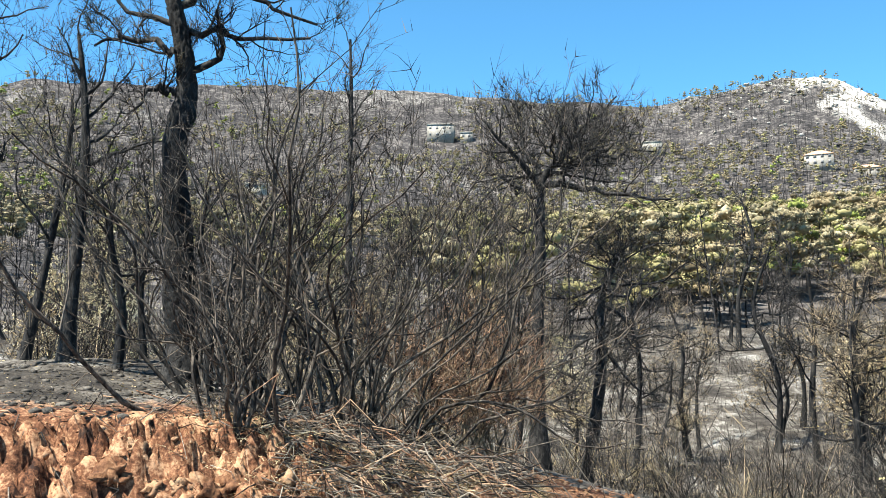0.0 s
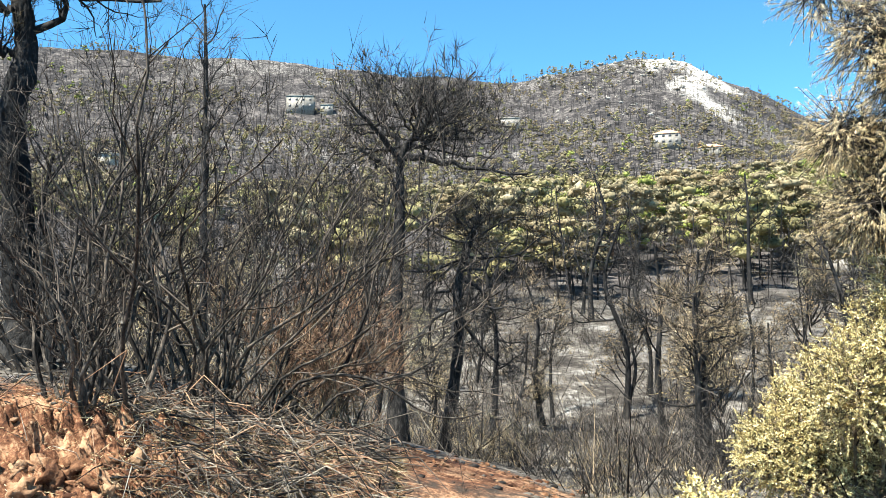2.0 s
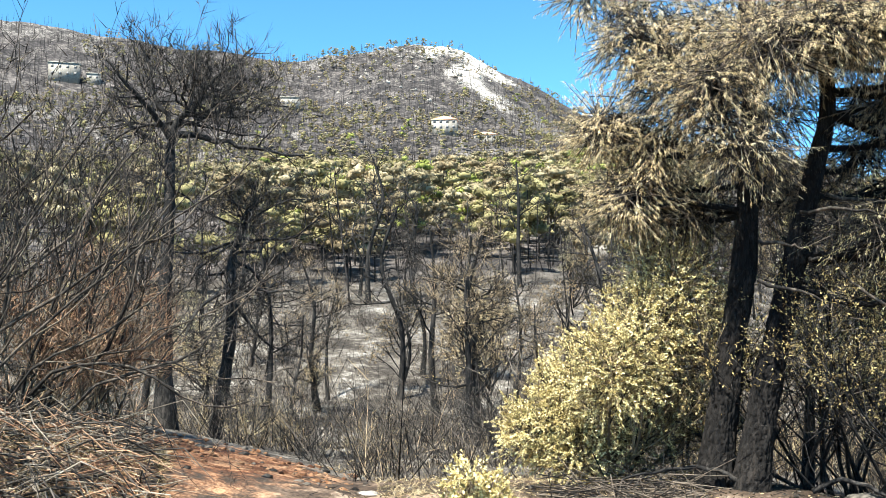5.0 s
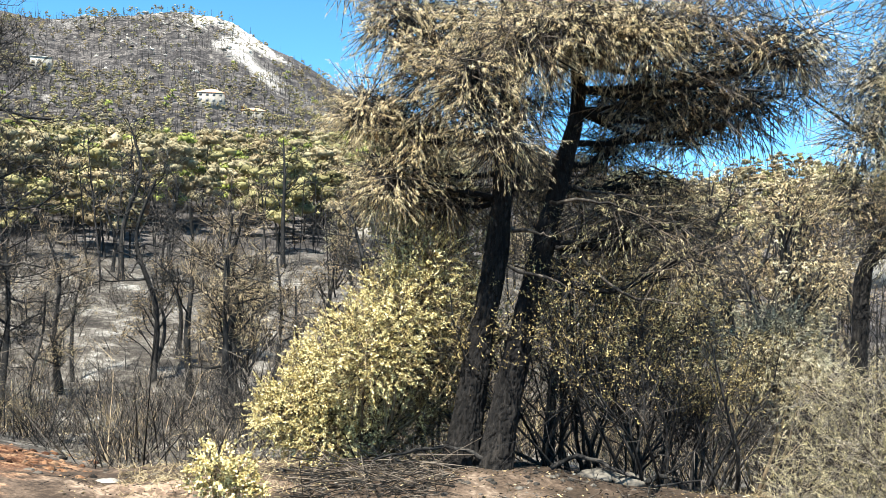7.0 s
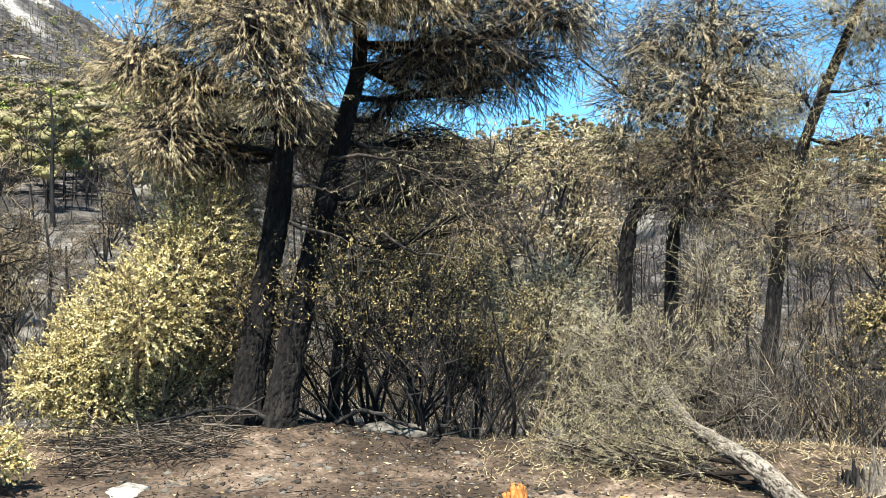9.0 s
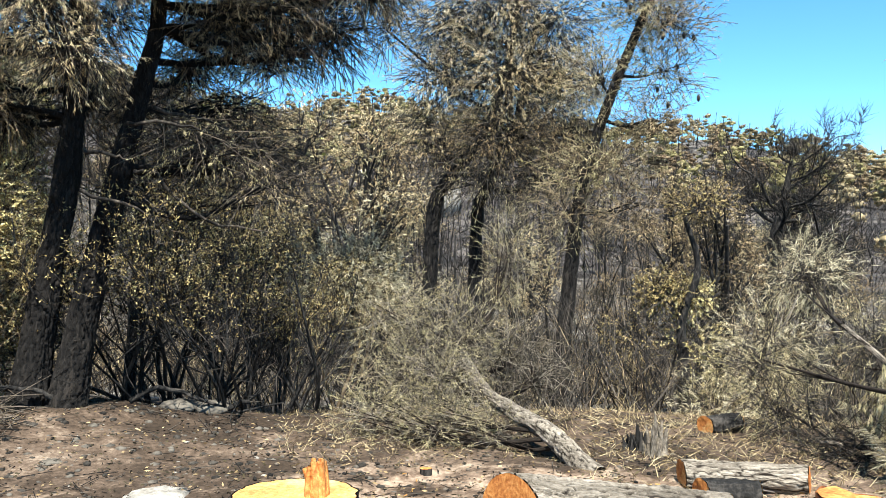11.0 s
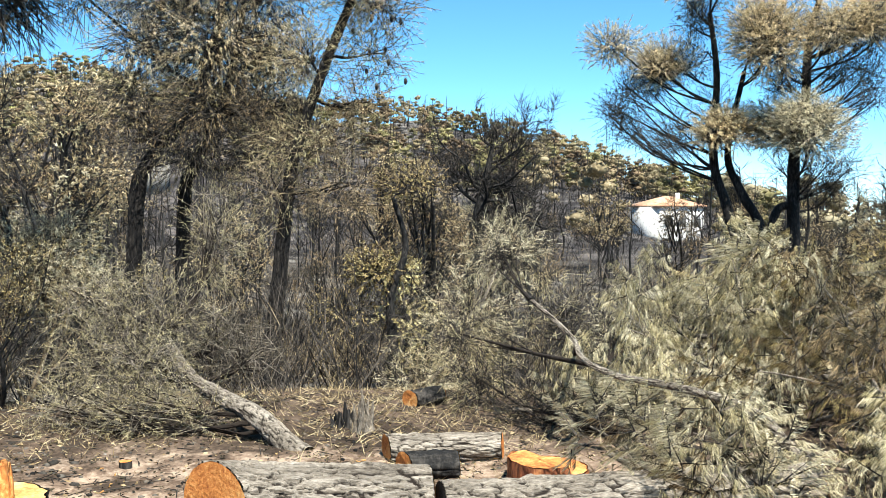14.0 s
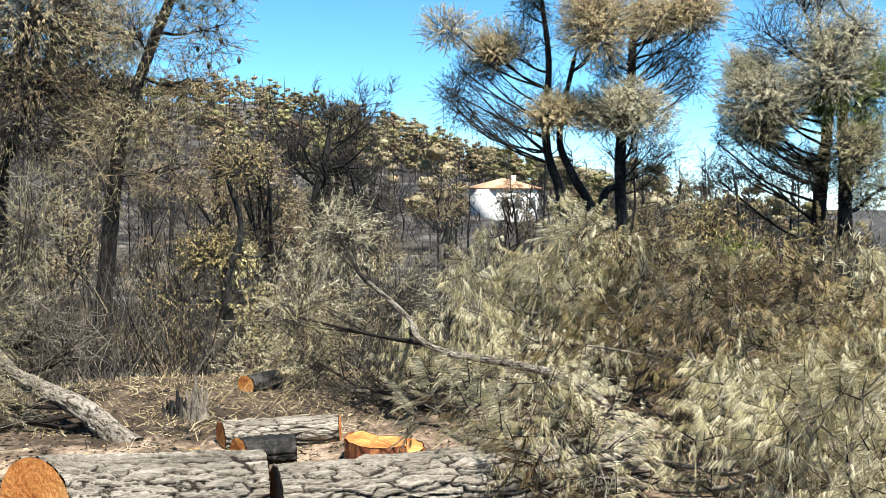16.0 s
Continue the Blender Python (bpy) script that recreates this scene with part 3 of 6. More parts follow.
def pine(name, label, trunks, limbs, spec, bark, twig_mat, foliage=(), twig=(6, 0.35, 0.006, 0.3, 0.7), seed=1, category="tree", group="", extra=(), furrow=0):
    """A pine: trunks are (points, foot radius, top radius); limbs (count, from, to, length, lift angle, bias); foliage (material, share, per, length, width, droop)."""
    rng = np.random.default_rng(seed)
    foot = on(trunks[0][0][0])
    root = thing(name, label, category, foot, group)
    outs = []
    for i, (pts, r0, r1) in enumerate(trunks):
        gt = Geo()
        pts = [np.array(p, float) for p in pts]
        pts[0] = np.array([pts[0][0], pts[0][1], float(ground(pts[0][0], pts[0][1])) - 0.08])
        line, rad = trunk_of(gt, rng, local(pts, foot), r0, r1, furrow=furrow)
        part("trunk", gt, bark, root, smooth=not furrow)
        count, lo, hi, length, rise, bias = limbs[min(i, len(limbs) - 1)]
        for j in range(count):
            t = lo + (hi - lo) * (j + rng.random()) / count
            f = t * (len(line) - 1)
            q = min(int(f), len(line) - 2)
            p = line[q] + (line[q + 1] - line[q]) * (f - q)
            turn = rng.uniform(0, 2 * math.pi)
            flat = unit(np.array([math.cos(turn), math.sin(turn), 0]) + np.array([*bias, 0]))
            el = radians(rise + rng.normal() * 14)
            d = flat * math.cos(el) + UP * math.sin(el)
            shape = 1.0 - 0.45 * abs((t - lo) / max(hi - lo, 1e-6) - 0.35)
            gb = Geo()
            grow(gb, rng, p, d, length * shape * rng.uniform(0.7, 1.15), rad[q] * 0.45, spec, outs)
            part("branch", gb, bark, root)
    for pts, r in extra:
        gb = Geo()
        line = bend(local(pts, foot), 11)
        line[1:] += np.cumsum(rng.normal(size=(10, 3)) * 0.035, 0) + rng.normal(size=(10, 3)) * 0.03
        limb(gb, rng, line, r, spec, outs, 0)
        part("branch", gb, bark, root)
    gw = Geo()
    a, e = twigs(gw, rng, outs, *twig)
    tagged(part("twig_mass", gw, twig_mat, root), kind="stuff")
    if foliage:
        pick = value_noise(a[:, 0] * 1.3 + a[:, 2], a[:, 1] * 1.3 + 0.7 * a[:, 2], seed) + rng.random(len(a)) * 0.35
        rank = np.argsort(np.argsort(pick)) / len(a)
        lo = 0
        for material, share, per, length, width, droop in foliage:
            m = (rank >= lo) & (rank < lo + share)
            lo += share
            gn = Geo()
            needles(gn, rng, a[m], e[m], per, length, width, droop)
            if gn.n:
                tagged(part("foliage", gn, material, root), kind="stuff")
    return root


def shrub(name, label, at, stems, height, lean, spec, bark, twig_mat, width=0.3, r=0.02, twig=(5, 0.25, 0.004, 0.3, 0.6), leaf=(), seed=1, fan=0.35, category="shrub", group=""):
    """Many stems from one stool, leaning by lean (x, y)."""
    rng = np.random.default_rng(seed)
    foot = on(at)
    root = thing(name, label, category, foot, group)
    outs = []
    for _ in range(stems):
        g = Geo()
        q = rng.normal(size=2) * width
        p = np.array([q[0], q[1], float(ground(foot[0] + q[0], foot[1] + q[1])) - foot[2] - 0.04])
        d = np.array([*(rng.normal(size=2) * fan + np.array(lean) + q * 0.3 / max(width, 0.05)), 1.0])
        grow(g, rng, p, d, height * rng.uniform(0.6, 1.1), r * rng.uniform(0.6, 1.3), spec, outs)
        part("stem", g, bark, root)
    gw = Geo()
    a, e = twigs(gw, rng, outs, *twig)
    tagged(part("twig_mass", gw, twig_mat, root), kind="stuff")
    if leaf:
        material, per, length, w = leaf
        gl = Geo()
        top = a[:, 2] > 0.5 * height * rng.uniform(0.8, 1.3, len(a))
        leafage(gl, rng, a[top], e[top], per, length, w)
        tagged(part("foliage", gl, material, root), kind="stuff")
    return root


STEM = [order(11, 0.23, 0.11, 4, 6, 0.25, 32, 0.5, 0.6), order(5, 0.24, 0.12, 3, 4, 0.2, 34, 0.5, 0.6), order(3, 0.22, 0.15, 3)]
LEAFY = [order(6, 0.15, 0.05, 4, 7, 0.25, 40, 0.5, 0.6), order(4, 0.2, 0.1, 3, 5, 0.2, 42, 0.5, 0.6), order(3, 0.2, 0.1, 3)]


def clump(gb, gt, leaf, rng, c, rad, start, n, twig, per, size, droop=0.5, spread=0.6, leafy=False, lift=0.15, boughs=7, r=0.02):
    """A bunch of shoots round c, carried by a bough from start; leaf is the Geo of its needles or leaves."""
    c, rad, start = np.asarray(c, float), np.asarray(rad, float), np.asarray(start, float)
    way = c - start
    mid = start + way * 0.5 + np.array([0, 0, -0.08]) * np.linalg.norm(way) + rng.normal(size=3) * 0.05 * np.linalg.norm(way)
    line = bend([start, mid, c], 9)
    gb.tube(line, np.linspace(r * 1.5, r * 0.6, 9), 5)
    for _ in range(boughs):
        v = unit(rng.normal(size=3) + UP * 0.2) * rad * rng.uniform(0.6, 0.95)
        q = line[rng.integers(3, 9)]
        gb.tube(bend([q, (q + c + v) / 2 + rng.normal(size=3) * 0.1 * rad, c + v], 5), np.linspace(r * 0.6, r * 0.15, 5), 3)
    u = unit(rng.normal(size=(n, 3))) * (rng.random((n, 1)) ** 0.45)
    a = c + u * rad
    d = unit(unit(u * rad) * 0.8 + rng.normal(size=(n, 3)) * 0.5 + UP * lift)
    e = a + d * (twig * rng.uniform(0.5, 1.3, n))[:, None]
    gt.sticks(a - d * twig * 0.6, e, r * 0.22, r * 0.1)
    if leafy:
        leafage(leaf, rng, a, e, per, size[0], size[1], spread, droop, unit(u + UP * 0.4))
    elif per:
        needles(leaf, rng, a, e, per, size[0], size[1], droop, spread, face=unit(u + UP * 0.4))


def clumped(name, label, foot, trunks, clumps, bark, twig_mat, size, twig=0.25, r=0.02, seed=1, category="tree", group="", leafy=False, droop=0.5, spread=0.6, lift=0.15, furrow=0, boughs=7):
    """A tree or bush whose crown is made of bunches: clumps are (centre, radii, shoots, leaves a shoot, material)."""
    rng = np.random.default_rng(seed)
    foot = on(foot)
    root = thing(name, label, category, foot, group)
    lines = []
    for pts, r0, r1 in trunks:
        g = Geo()
        pts = [np.array(p, float) for p in pts]
        pts[0][2] = float(ground(pts[0][0], pts[0][1])) - 0.08
        lines.append(trunk_of(g, rng, local(pts, foot), r0, r1, 14, 0.03, furrow)[0])
        part("trunk", g, bark, root, smooth=not furrow)
    stock = np.concatenate(lines) if lines else np.array([[0.0, 0, 0.02]])
    gt, leaf = Geo(), {}
    if lift >= 0.3:
        split = []
        for c, rad, n, per, material in clumps:
            rad = np.asarray(rad)
            for k in range(4):
                off = unit(rng.normal(size=3) * (1, 1, 0.5)) * rad * rng.uniform(0.45, 0.85)
                split.append((np.asarray(c) + off, rad * rng.uniform(0.42, 0.68), n // 4, per, material))
        clumps = split
    for c, rad, n, per, material in clumps:
        c = np.asarray(c, float) - foot
        low = stock[stock[:, 2] < c[2] + 0.1 * rad[2] - (0.55 * np.hypot(stock[:, 0] - c[0], stock[:, 1] - c[1]) if lift >= 0.3 else 0)]
        low = low if len(low) else stock
        start = low[np.argmin((((low - c) * (1, 1, 0.75)) ** 2).sum(1))]
        gb = Geo()
        clump(gb, gt, leaf.setdefault(material.name, (material, Geo()))[1], rng, c, rad, start, n, twig, per, size, droop, spread, leafy, lift, boughs, r)
        part("branch", gb, bark, root)
    tagged(part("twig_mass", gt, twig_mat, root), kind="stuff")
    for material, g in leaf.values():
        if g.n:
            tagged(part("foliage", g, material, root), kind="stuff")
    return root

# ---- left: the terrace and its burnt trees ----
pine("burnt_pine", "tall charred pine with a bare forked trunk and few singed needles", [([(-11.58, 2.88, 1.45), (-11.61, 2.77, 3.07), (-11.63, 2.66, 4.24), (-11.60, 2.78, 4.91), (-11.62, 2.70, 5.62), (-11.67, 2.53, 6.34), (-11.79, 2.44, 7.34)], 0.2, 0.07)],
     [(7, 0.55, 1.0, 1.3, 20, (0, 0))], SPARSE, CHAR, CHAR_TWIG, [(DARK_NEEDLES, 0.25, 5, 0.09, 0.008, 0.3)], (9, 0.32, 0.005, 0.2, 0.8, None), 3, furrow=40,
     extra=[([(-11.61, 2.75, 5.66), (-11.43, 3.05, 5.80), (-11.21, 3.41, 5.81), (-10.74, 4.13, 5.62)], 0.06), ([(-11.62, 2.73, 5.44), (-11.72, 2.29, 5.58), (-12.02, 1.81, 5.64)], 0.05), ([(-11.62, 2.73, 4.94), (-11.68, 2.45, 4.96), (-11.74, 2.20, 4.75)], 0.05), ([(-11.63, 2.68, 6.06), (-11.26, 3.27, 6.28), (-10.74, 4.12, 5.98)], 0.06)])
for i, (p, r, s) in enumerate(((([(-12.84, 1.73, 1.54), (-12.83, 1.77, 2.62), (-12.82, 1.83, 4.09), (-12.83, 1.78, 5.06), (-12.85, 1.67, 5.88)]), 0.1, 11), (([(-13.40, 1.30, 1.59), (-13.37, 1.52, 3.02), (-13.35, 1.70, 4.48), (-13.35, 1.71, 5.17)]), 0.07, 12), (([(-12.24, 2.24, 1.58), (-12.24, 2.26, 2.33), (-12.27, 2.09, 3.16), (-12.26, 2.12, 3.81)]), 0.07, 13), (([(-12.46, 0.59, 1.55), (-12.45, 0.69, 2.88), (-12.47, 0.40, 4.55), (-12.47, 0.46, 5.68)]), 0.12, 14), (([(-13.15, 2.77, 1.64), (-13.17, 2.69, 2.54), (-13.16, 2.74, 3.47), (-13.18, 2.65, 4.24)]), 0.05, 15), (([(-11.02, 3.00, 1.31), (-11.02, 3.01, 2.16), (-11.06, 2.88, 3.02), (-11.04, 2.96, 3.69)]), 0.06, 16), (([(-15.45, 6.83, 1.59), (-15.48, 6.77, 4.09), (-15.48, 6.77, 6.16), (-15.50, 6.73, 7.53)]), 0.08, 17))):
    pine("burnt_tree", "slender charred tree with bare black branches", [(p, r, r * 0.25)], [(9, 0.3, 1.0, 1.25, 45, (0, 0))], SPARSE, CHAR, CHAR_TWIG, (), (4, 0.26, 0.0035, 0.3, 0.7, None), s, group="burnt trees on the terrace")

pine("burnt_pine", "charred umbrella pine with a dense bare crown", [([(-14.71, 10.36, -0.08), (-14.74, 10.32, 1.80), (-14.70, 10.38, 3.48), (-14.67, 10.41, 5.07), (-14.50, 10.65, 5.62), (-14.43, 10.74, 6.61)], 0.17, 0.012)],
     [(20, 0.66, 0.92, 2.2, 2, (0.25, 0.4))], BARE, CHAR, CHAR_TWIG, (), (5, 0.3, 0.0055, 0.5, 0.8, None), 21,
     extra=[([(-14.68, 10.40, 4.97), (-14.68, 9.70, 5.60), (-14.75, 9.24, 6.36)], 0.07), ([(-14.68, 10.40, 5.02), (-15.09, 10.34, 6.11), (-15.32, 10.36, 6.93)], 0.06), ([(-14.62, 10.48, 5.08), (-13.69, 10.88, 4.85), (-12.54, 11.73, 4.56)], 0.07), ([(-14.59, 10.52, 5.24), (-14.39, 11.44, 5.68), (-13.98, 12.54, 5.96)], 0.06),
            ([(-14.50, 10.65, 5.52), (-14.15, 11.10, 6.30), (-13.82, 11.51, 6.86)], 0.05), ([(-14.68, 10.40, 4.86), (-15.40, 10.06, 5.13), (-15.86, 9.73, 5.36)], 0.05), ([(-14.71, 10.36, 4.54), (-14.72, 10.00, 4.18), (-14.78, 9.55, 4.24)], 0.03)])
pine("burnt_pine", "leaning charred pine with a twisted bare crown", [([(-15.00, 11.63, -0.29), (-14.80, 11.88, 1.37), (-14.79, 11.90, 2.82), (-14.56, 12.18, 3.83)], 0.14, 0.05)],
     [(15, 0.5, 1.0, 2.8, -4, (0.35, 0.45))], BARE, CHAR, CHAR_TWIG, (), (6, 0.3, 0.0055, 0.3, 0.8, None), 22)

# shrubs on the bank
for i, (p, n, h, ln, w, s) in enumerate((((-9.77, 3.58, 1.28), 26, 3.3, (0.1, 0.12), 0.45, 31), ((-9.81, 4.26, 1.24), 22, 3.1, (0.2, 0.25), 0.45, 32), ((-9.09, 2.83, 1.11), 9, 1.3, (0.1, 0.1), 0.15, 33), ((-10.12, 5.21, 1.13), 22, 2.8, (0.35, 0.3), 0.5, 34), ((-11.21, 3.42, 1.51), 10, 2.6, (0, 0), 0.3, 35))):
    shrub("burnt_shrub", "thicket of charred upright stems", p, n, h * 1.25, ln, STEM, SHRUB_WOOD, SHRUB_WOOD, w, 0.024, (4, 0.22, 0.0045, 0.3, 0.7, None), (), s, group="burnt shrubs on the bank")
for i, (p, n, h, ln, w, s) in enumerate((((-11.02, 6.64, 1.07), 16, 1.8, (0.2, 0.3), 0.5, 41), ((-10.86, 6.21, 0.81), 14, 1.4, (0.1, 0.3), 0.5, 42), ((-9.65, 5.29, 0.84), 12, 1.5, (0.5, 0.4), 0.4, 43))):
    shrub("dead_shrub", "dry reddish-brown shrub with arching bare twigs", p, n, h, ln, STEM, BROWN_TWIG, RED_TWIG, w, 0.014, (7, 0.3, 0.004, 0.1, 0.7, None), (), s, group="dead shrubs on the bank")

# ---- middle: the old pines on the mound ----
T, O, P, D, G, N = TAN_NEEDLES, OLIVE_NEEDLES, PALE_NEEDLES, DARK_NEEDLES, GREEN_NEEDLES, BROWN_NEEDLES
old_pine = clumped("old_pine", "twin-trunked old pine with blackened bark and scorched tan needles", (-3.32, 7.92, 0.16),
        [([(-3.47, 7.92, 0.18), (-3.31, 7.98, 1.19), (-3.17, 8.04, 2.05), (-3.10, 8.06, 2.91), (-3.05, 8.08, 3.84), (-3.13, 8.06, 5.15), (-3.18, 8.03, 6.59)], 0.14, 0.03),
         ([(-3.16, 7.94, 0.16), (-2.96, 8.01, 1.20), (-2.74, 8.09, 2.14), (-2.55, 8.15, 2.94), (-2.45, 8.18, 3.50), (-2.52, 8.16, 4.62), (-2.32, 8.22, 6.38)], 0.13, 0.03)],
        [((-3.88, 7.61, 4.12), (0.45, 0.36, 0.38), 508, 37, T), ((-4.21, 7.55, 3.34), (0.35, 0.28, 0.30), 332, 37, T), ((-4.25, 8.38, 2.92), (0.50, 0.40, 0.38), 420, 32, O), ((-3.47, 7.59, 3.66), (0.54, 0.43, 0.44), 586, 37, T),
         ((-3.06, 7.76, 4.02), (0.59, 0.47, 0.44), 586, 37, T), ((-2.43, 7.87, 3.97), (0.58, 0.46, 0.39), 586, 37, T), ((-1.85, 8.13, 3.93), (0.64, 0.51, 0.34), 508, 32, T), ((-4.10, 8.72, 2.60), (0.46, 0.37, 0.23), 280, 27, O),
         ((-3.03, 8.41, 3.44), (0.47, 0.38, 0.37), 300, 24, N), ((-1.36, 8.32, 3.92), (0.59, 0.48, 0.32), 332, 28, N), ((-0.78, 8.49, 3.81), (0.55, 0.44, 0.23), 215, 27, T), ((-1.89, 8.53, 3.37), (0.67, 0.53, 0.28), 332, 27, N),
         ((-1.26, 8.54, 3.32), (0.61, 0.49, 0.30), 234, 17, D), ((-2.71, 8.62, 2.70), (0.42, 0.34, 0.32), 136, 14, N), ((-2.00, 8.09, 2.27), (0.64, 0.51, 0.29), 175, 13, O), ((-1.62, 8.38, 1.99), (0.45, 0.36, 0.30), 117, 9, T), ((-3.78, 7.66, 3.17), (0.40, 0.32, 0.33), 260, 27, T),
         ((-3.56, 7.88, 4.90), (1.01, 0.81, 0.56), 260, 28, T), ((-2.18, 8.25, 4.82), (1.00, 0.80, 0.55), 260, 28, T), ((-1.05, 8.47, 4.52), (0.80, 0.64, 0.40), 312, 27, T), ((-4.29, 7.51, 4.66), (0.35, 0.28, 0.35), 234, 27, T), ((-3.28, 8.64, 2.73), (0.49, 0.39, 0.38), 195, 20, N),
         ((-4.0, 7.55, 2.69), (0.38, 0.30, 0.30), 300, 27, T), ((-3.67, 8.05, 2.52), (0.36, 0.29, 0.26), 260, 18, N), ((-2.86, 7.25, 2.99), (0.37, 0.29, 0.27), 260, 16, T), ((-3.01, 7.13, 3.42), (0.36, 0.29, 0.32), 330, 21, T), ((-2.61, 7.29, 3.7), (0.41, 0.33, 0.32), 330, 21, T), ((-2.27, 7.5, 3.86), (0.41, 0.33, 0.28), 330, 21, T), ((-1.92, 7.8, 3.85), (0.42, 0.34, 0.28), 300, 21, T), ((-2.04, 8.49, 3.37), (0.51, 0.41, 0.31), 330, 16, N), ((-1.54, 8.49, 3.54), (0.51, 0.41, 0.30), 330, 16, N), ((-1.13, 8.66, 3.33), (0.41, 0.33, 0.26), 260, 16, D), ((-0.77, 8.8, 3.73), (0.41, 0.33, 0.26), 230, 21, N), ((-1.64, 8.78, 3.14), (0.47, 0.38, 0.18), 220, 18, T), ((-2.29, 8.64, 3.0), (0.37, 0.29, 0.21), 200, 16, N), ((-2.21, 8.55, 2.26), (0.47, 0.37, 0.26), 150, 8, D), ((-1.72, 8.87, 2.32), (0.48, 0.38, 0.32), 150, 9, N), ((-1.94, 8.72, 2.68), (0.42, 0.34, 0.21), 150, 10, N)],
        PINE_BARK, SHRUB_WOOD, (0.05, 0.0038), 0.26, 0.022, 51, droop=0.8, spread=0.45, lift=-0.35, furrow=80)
# bare dead limbs on the trunks
for pts in ([(-2.59, 7.82, 2.47), (-2.24, 7.72, 2.46), (-1.93, 7.9, 2.39)], [(-2.54, 7.84, 2.09), (-2.31, 7.7, 2.06)], [(-2.87, 7.62, 2.24), (-2.63, 7.49, 2.19), (-2.5, 7.54, 2.15)], [(-2.86, 7.52, 1.92), (-2.48, 7.65, 1.78), (-2.38, 7.78, 1.67)], [(-2.41, 7.98, 2.08), (-2.05, 8.08, 1.7), (-1.56, 8.29, 1.6)], [(-2.44, 7.97, 2.62), (-1.95, 8.31, 2.49), (-1.36, 8.52, 2.09)]):
    g = Geo()
    line = bend(local(pts, np.array(old_pine.location)), 9)
    line[1:-1] += np.random.default_rng(8).normal(size=(7, 3)) * 0.012
    g.tube(line, np.linspace(0.018, 0.007, 9), 6, True)
    part("dead_limb", g, SHRUB_WOOD, old_pine, "bare grey dead limb")
Y, B = YELLOW_LEAF, OLIVE_LEAF
# B clumps, low and right: the old pine's shade put into darker leaves
clumped("yellowed_bush", "dense bush with yellow-green scorched leaves", (-4.63, 8.23, 0.16), [],
        [((-5.08, 7.73, 0.62), (0.38, 0.30, 0.30), 386, 27, Y), ((-4.73, 7.95, 0.78), (0.49, 0.39, 0.43), 554, 27, Y), ((-4.14, 7.42, 1.19), (0.50, 0.40, 0.44), 554, 27, Y), ((-4.81, 7.90, 0.35), (0.49, 0.39, 0.27), 436, 27, Y), ((-4.00, 7.70, 1.48), (0.45, 0.36, 0.45), 436, 27, Y), ((-4.25, 8.43, 0.92), (0.55, 0.44, 0.50), 554, 22, Y),
         ((-3.81, 8.00, 1.79), (0.46, 0.37, 0.52), 403, 22, Y), ((-4.40, 8.36, 0.38), (0.55, 0.44, 0.33), 436, 14, B), ((-3.66, 8.06, 1.18), (0.46, 0.37, 0.58), 403, 14, B), ((-4.03, 8.09, 2.06), (0.35, 0.28, 0.35), 235, 22, Y), ((-3.65, 8.27, 2.11), (0.29, 0.24, 0.41), 201, 9, Y), ((-5.02, 8.01, 0.98), (0.28, 0.22, 0.28), 201, 27, Y), ((-5.21, 7.64, 0.52), (0.24, 0.20, 0.22), 184, 27, Y), ((-3.93, 8.80, 0.52), (0.45, 0.36, 0.40), 268, 9, B)],
        BROWN_TWIG, BROWN_TWIG, (0.025, 0.0125), 0.17, 0.014, 52, "shrub", leafy=True, droop=0.0, spread=0.8)
clumped("yellowed_bush", "small round bush with yellow-green leaves", (-4.53, 5.91, 0.19), [], [((-4.57, 5.89, 0.34), (0.21, 0.17, 0.17), 150, 12, Y), ((-4.43, 5.99, 0.25), (0.17, 0.14, 0.13), 110, 12, Y)], BROWN_TWIG, BROWN_TWIG, (0.034, 0.02), 0.1, 0.008, 53, "shrub", leafy=True, droop=0, spread=0.8)
for i, (p, n, h, w, s) in enumerate((((-4.12, 9.35, 0.10), 11, 2.2, 0.4, 54), ((-3.32, 10.0, -0.01), 12, 2.3, 0.45, 55), ((-2.42, 9.3, 0.06), 14, 2.15, 0.42, 58), ((-1.95, 9.1, 0.12), 14, 2.05, 0.42, 56), ((-1.62, 9.3, 0.08), 12, 1.6, 0.4, 57))):
    shrub("scorched_shrub", "dark scorched shrub with sparse olive-brown leaves", p, n, h, (0, 0), LEAFY, CHAR, CHAR_TWIG, w, 0.018, (4, 0.2, 0.003, 0.1, 0.8, None), (OLIVE_LEAF, 7, 0.025, 0.012), s, 0.3, group="scorched shrubs")
pine("burnt_tree", "thin charred tree behind the old pines", [([(-3.50, 10.47, 0.19), (-3.39, 10.50, 1.46), (-3.36, 10.51, 2.24), (-3.39, 10.50, 2.95)], 0.06, 0.03)], [(12, 0.4, 1, 1.3, 15, (0.3, 0))], BARE, CHAR, CHAR_TWIG, (), (4, 0.25, 0.004, 0.1, 0.6), 59)

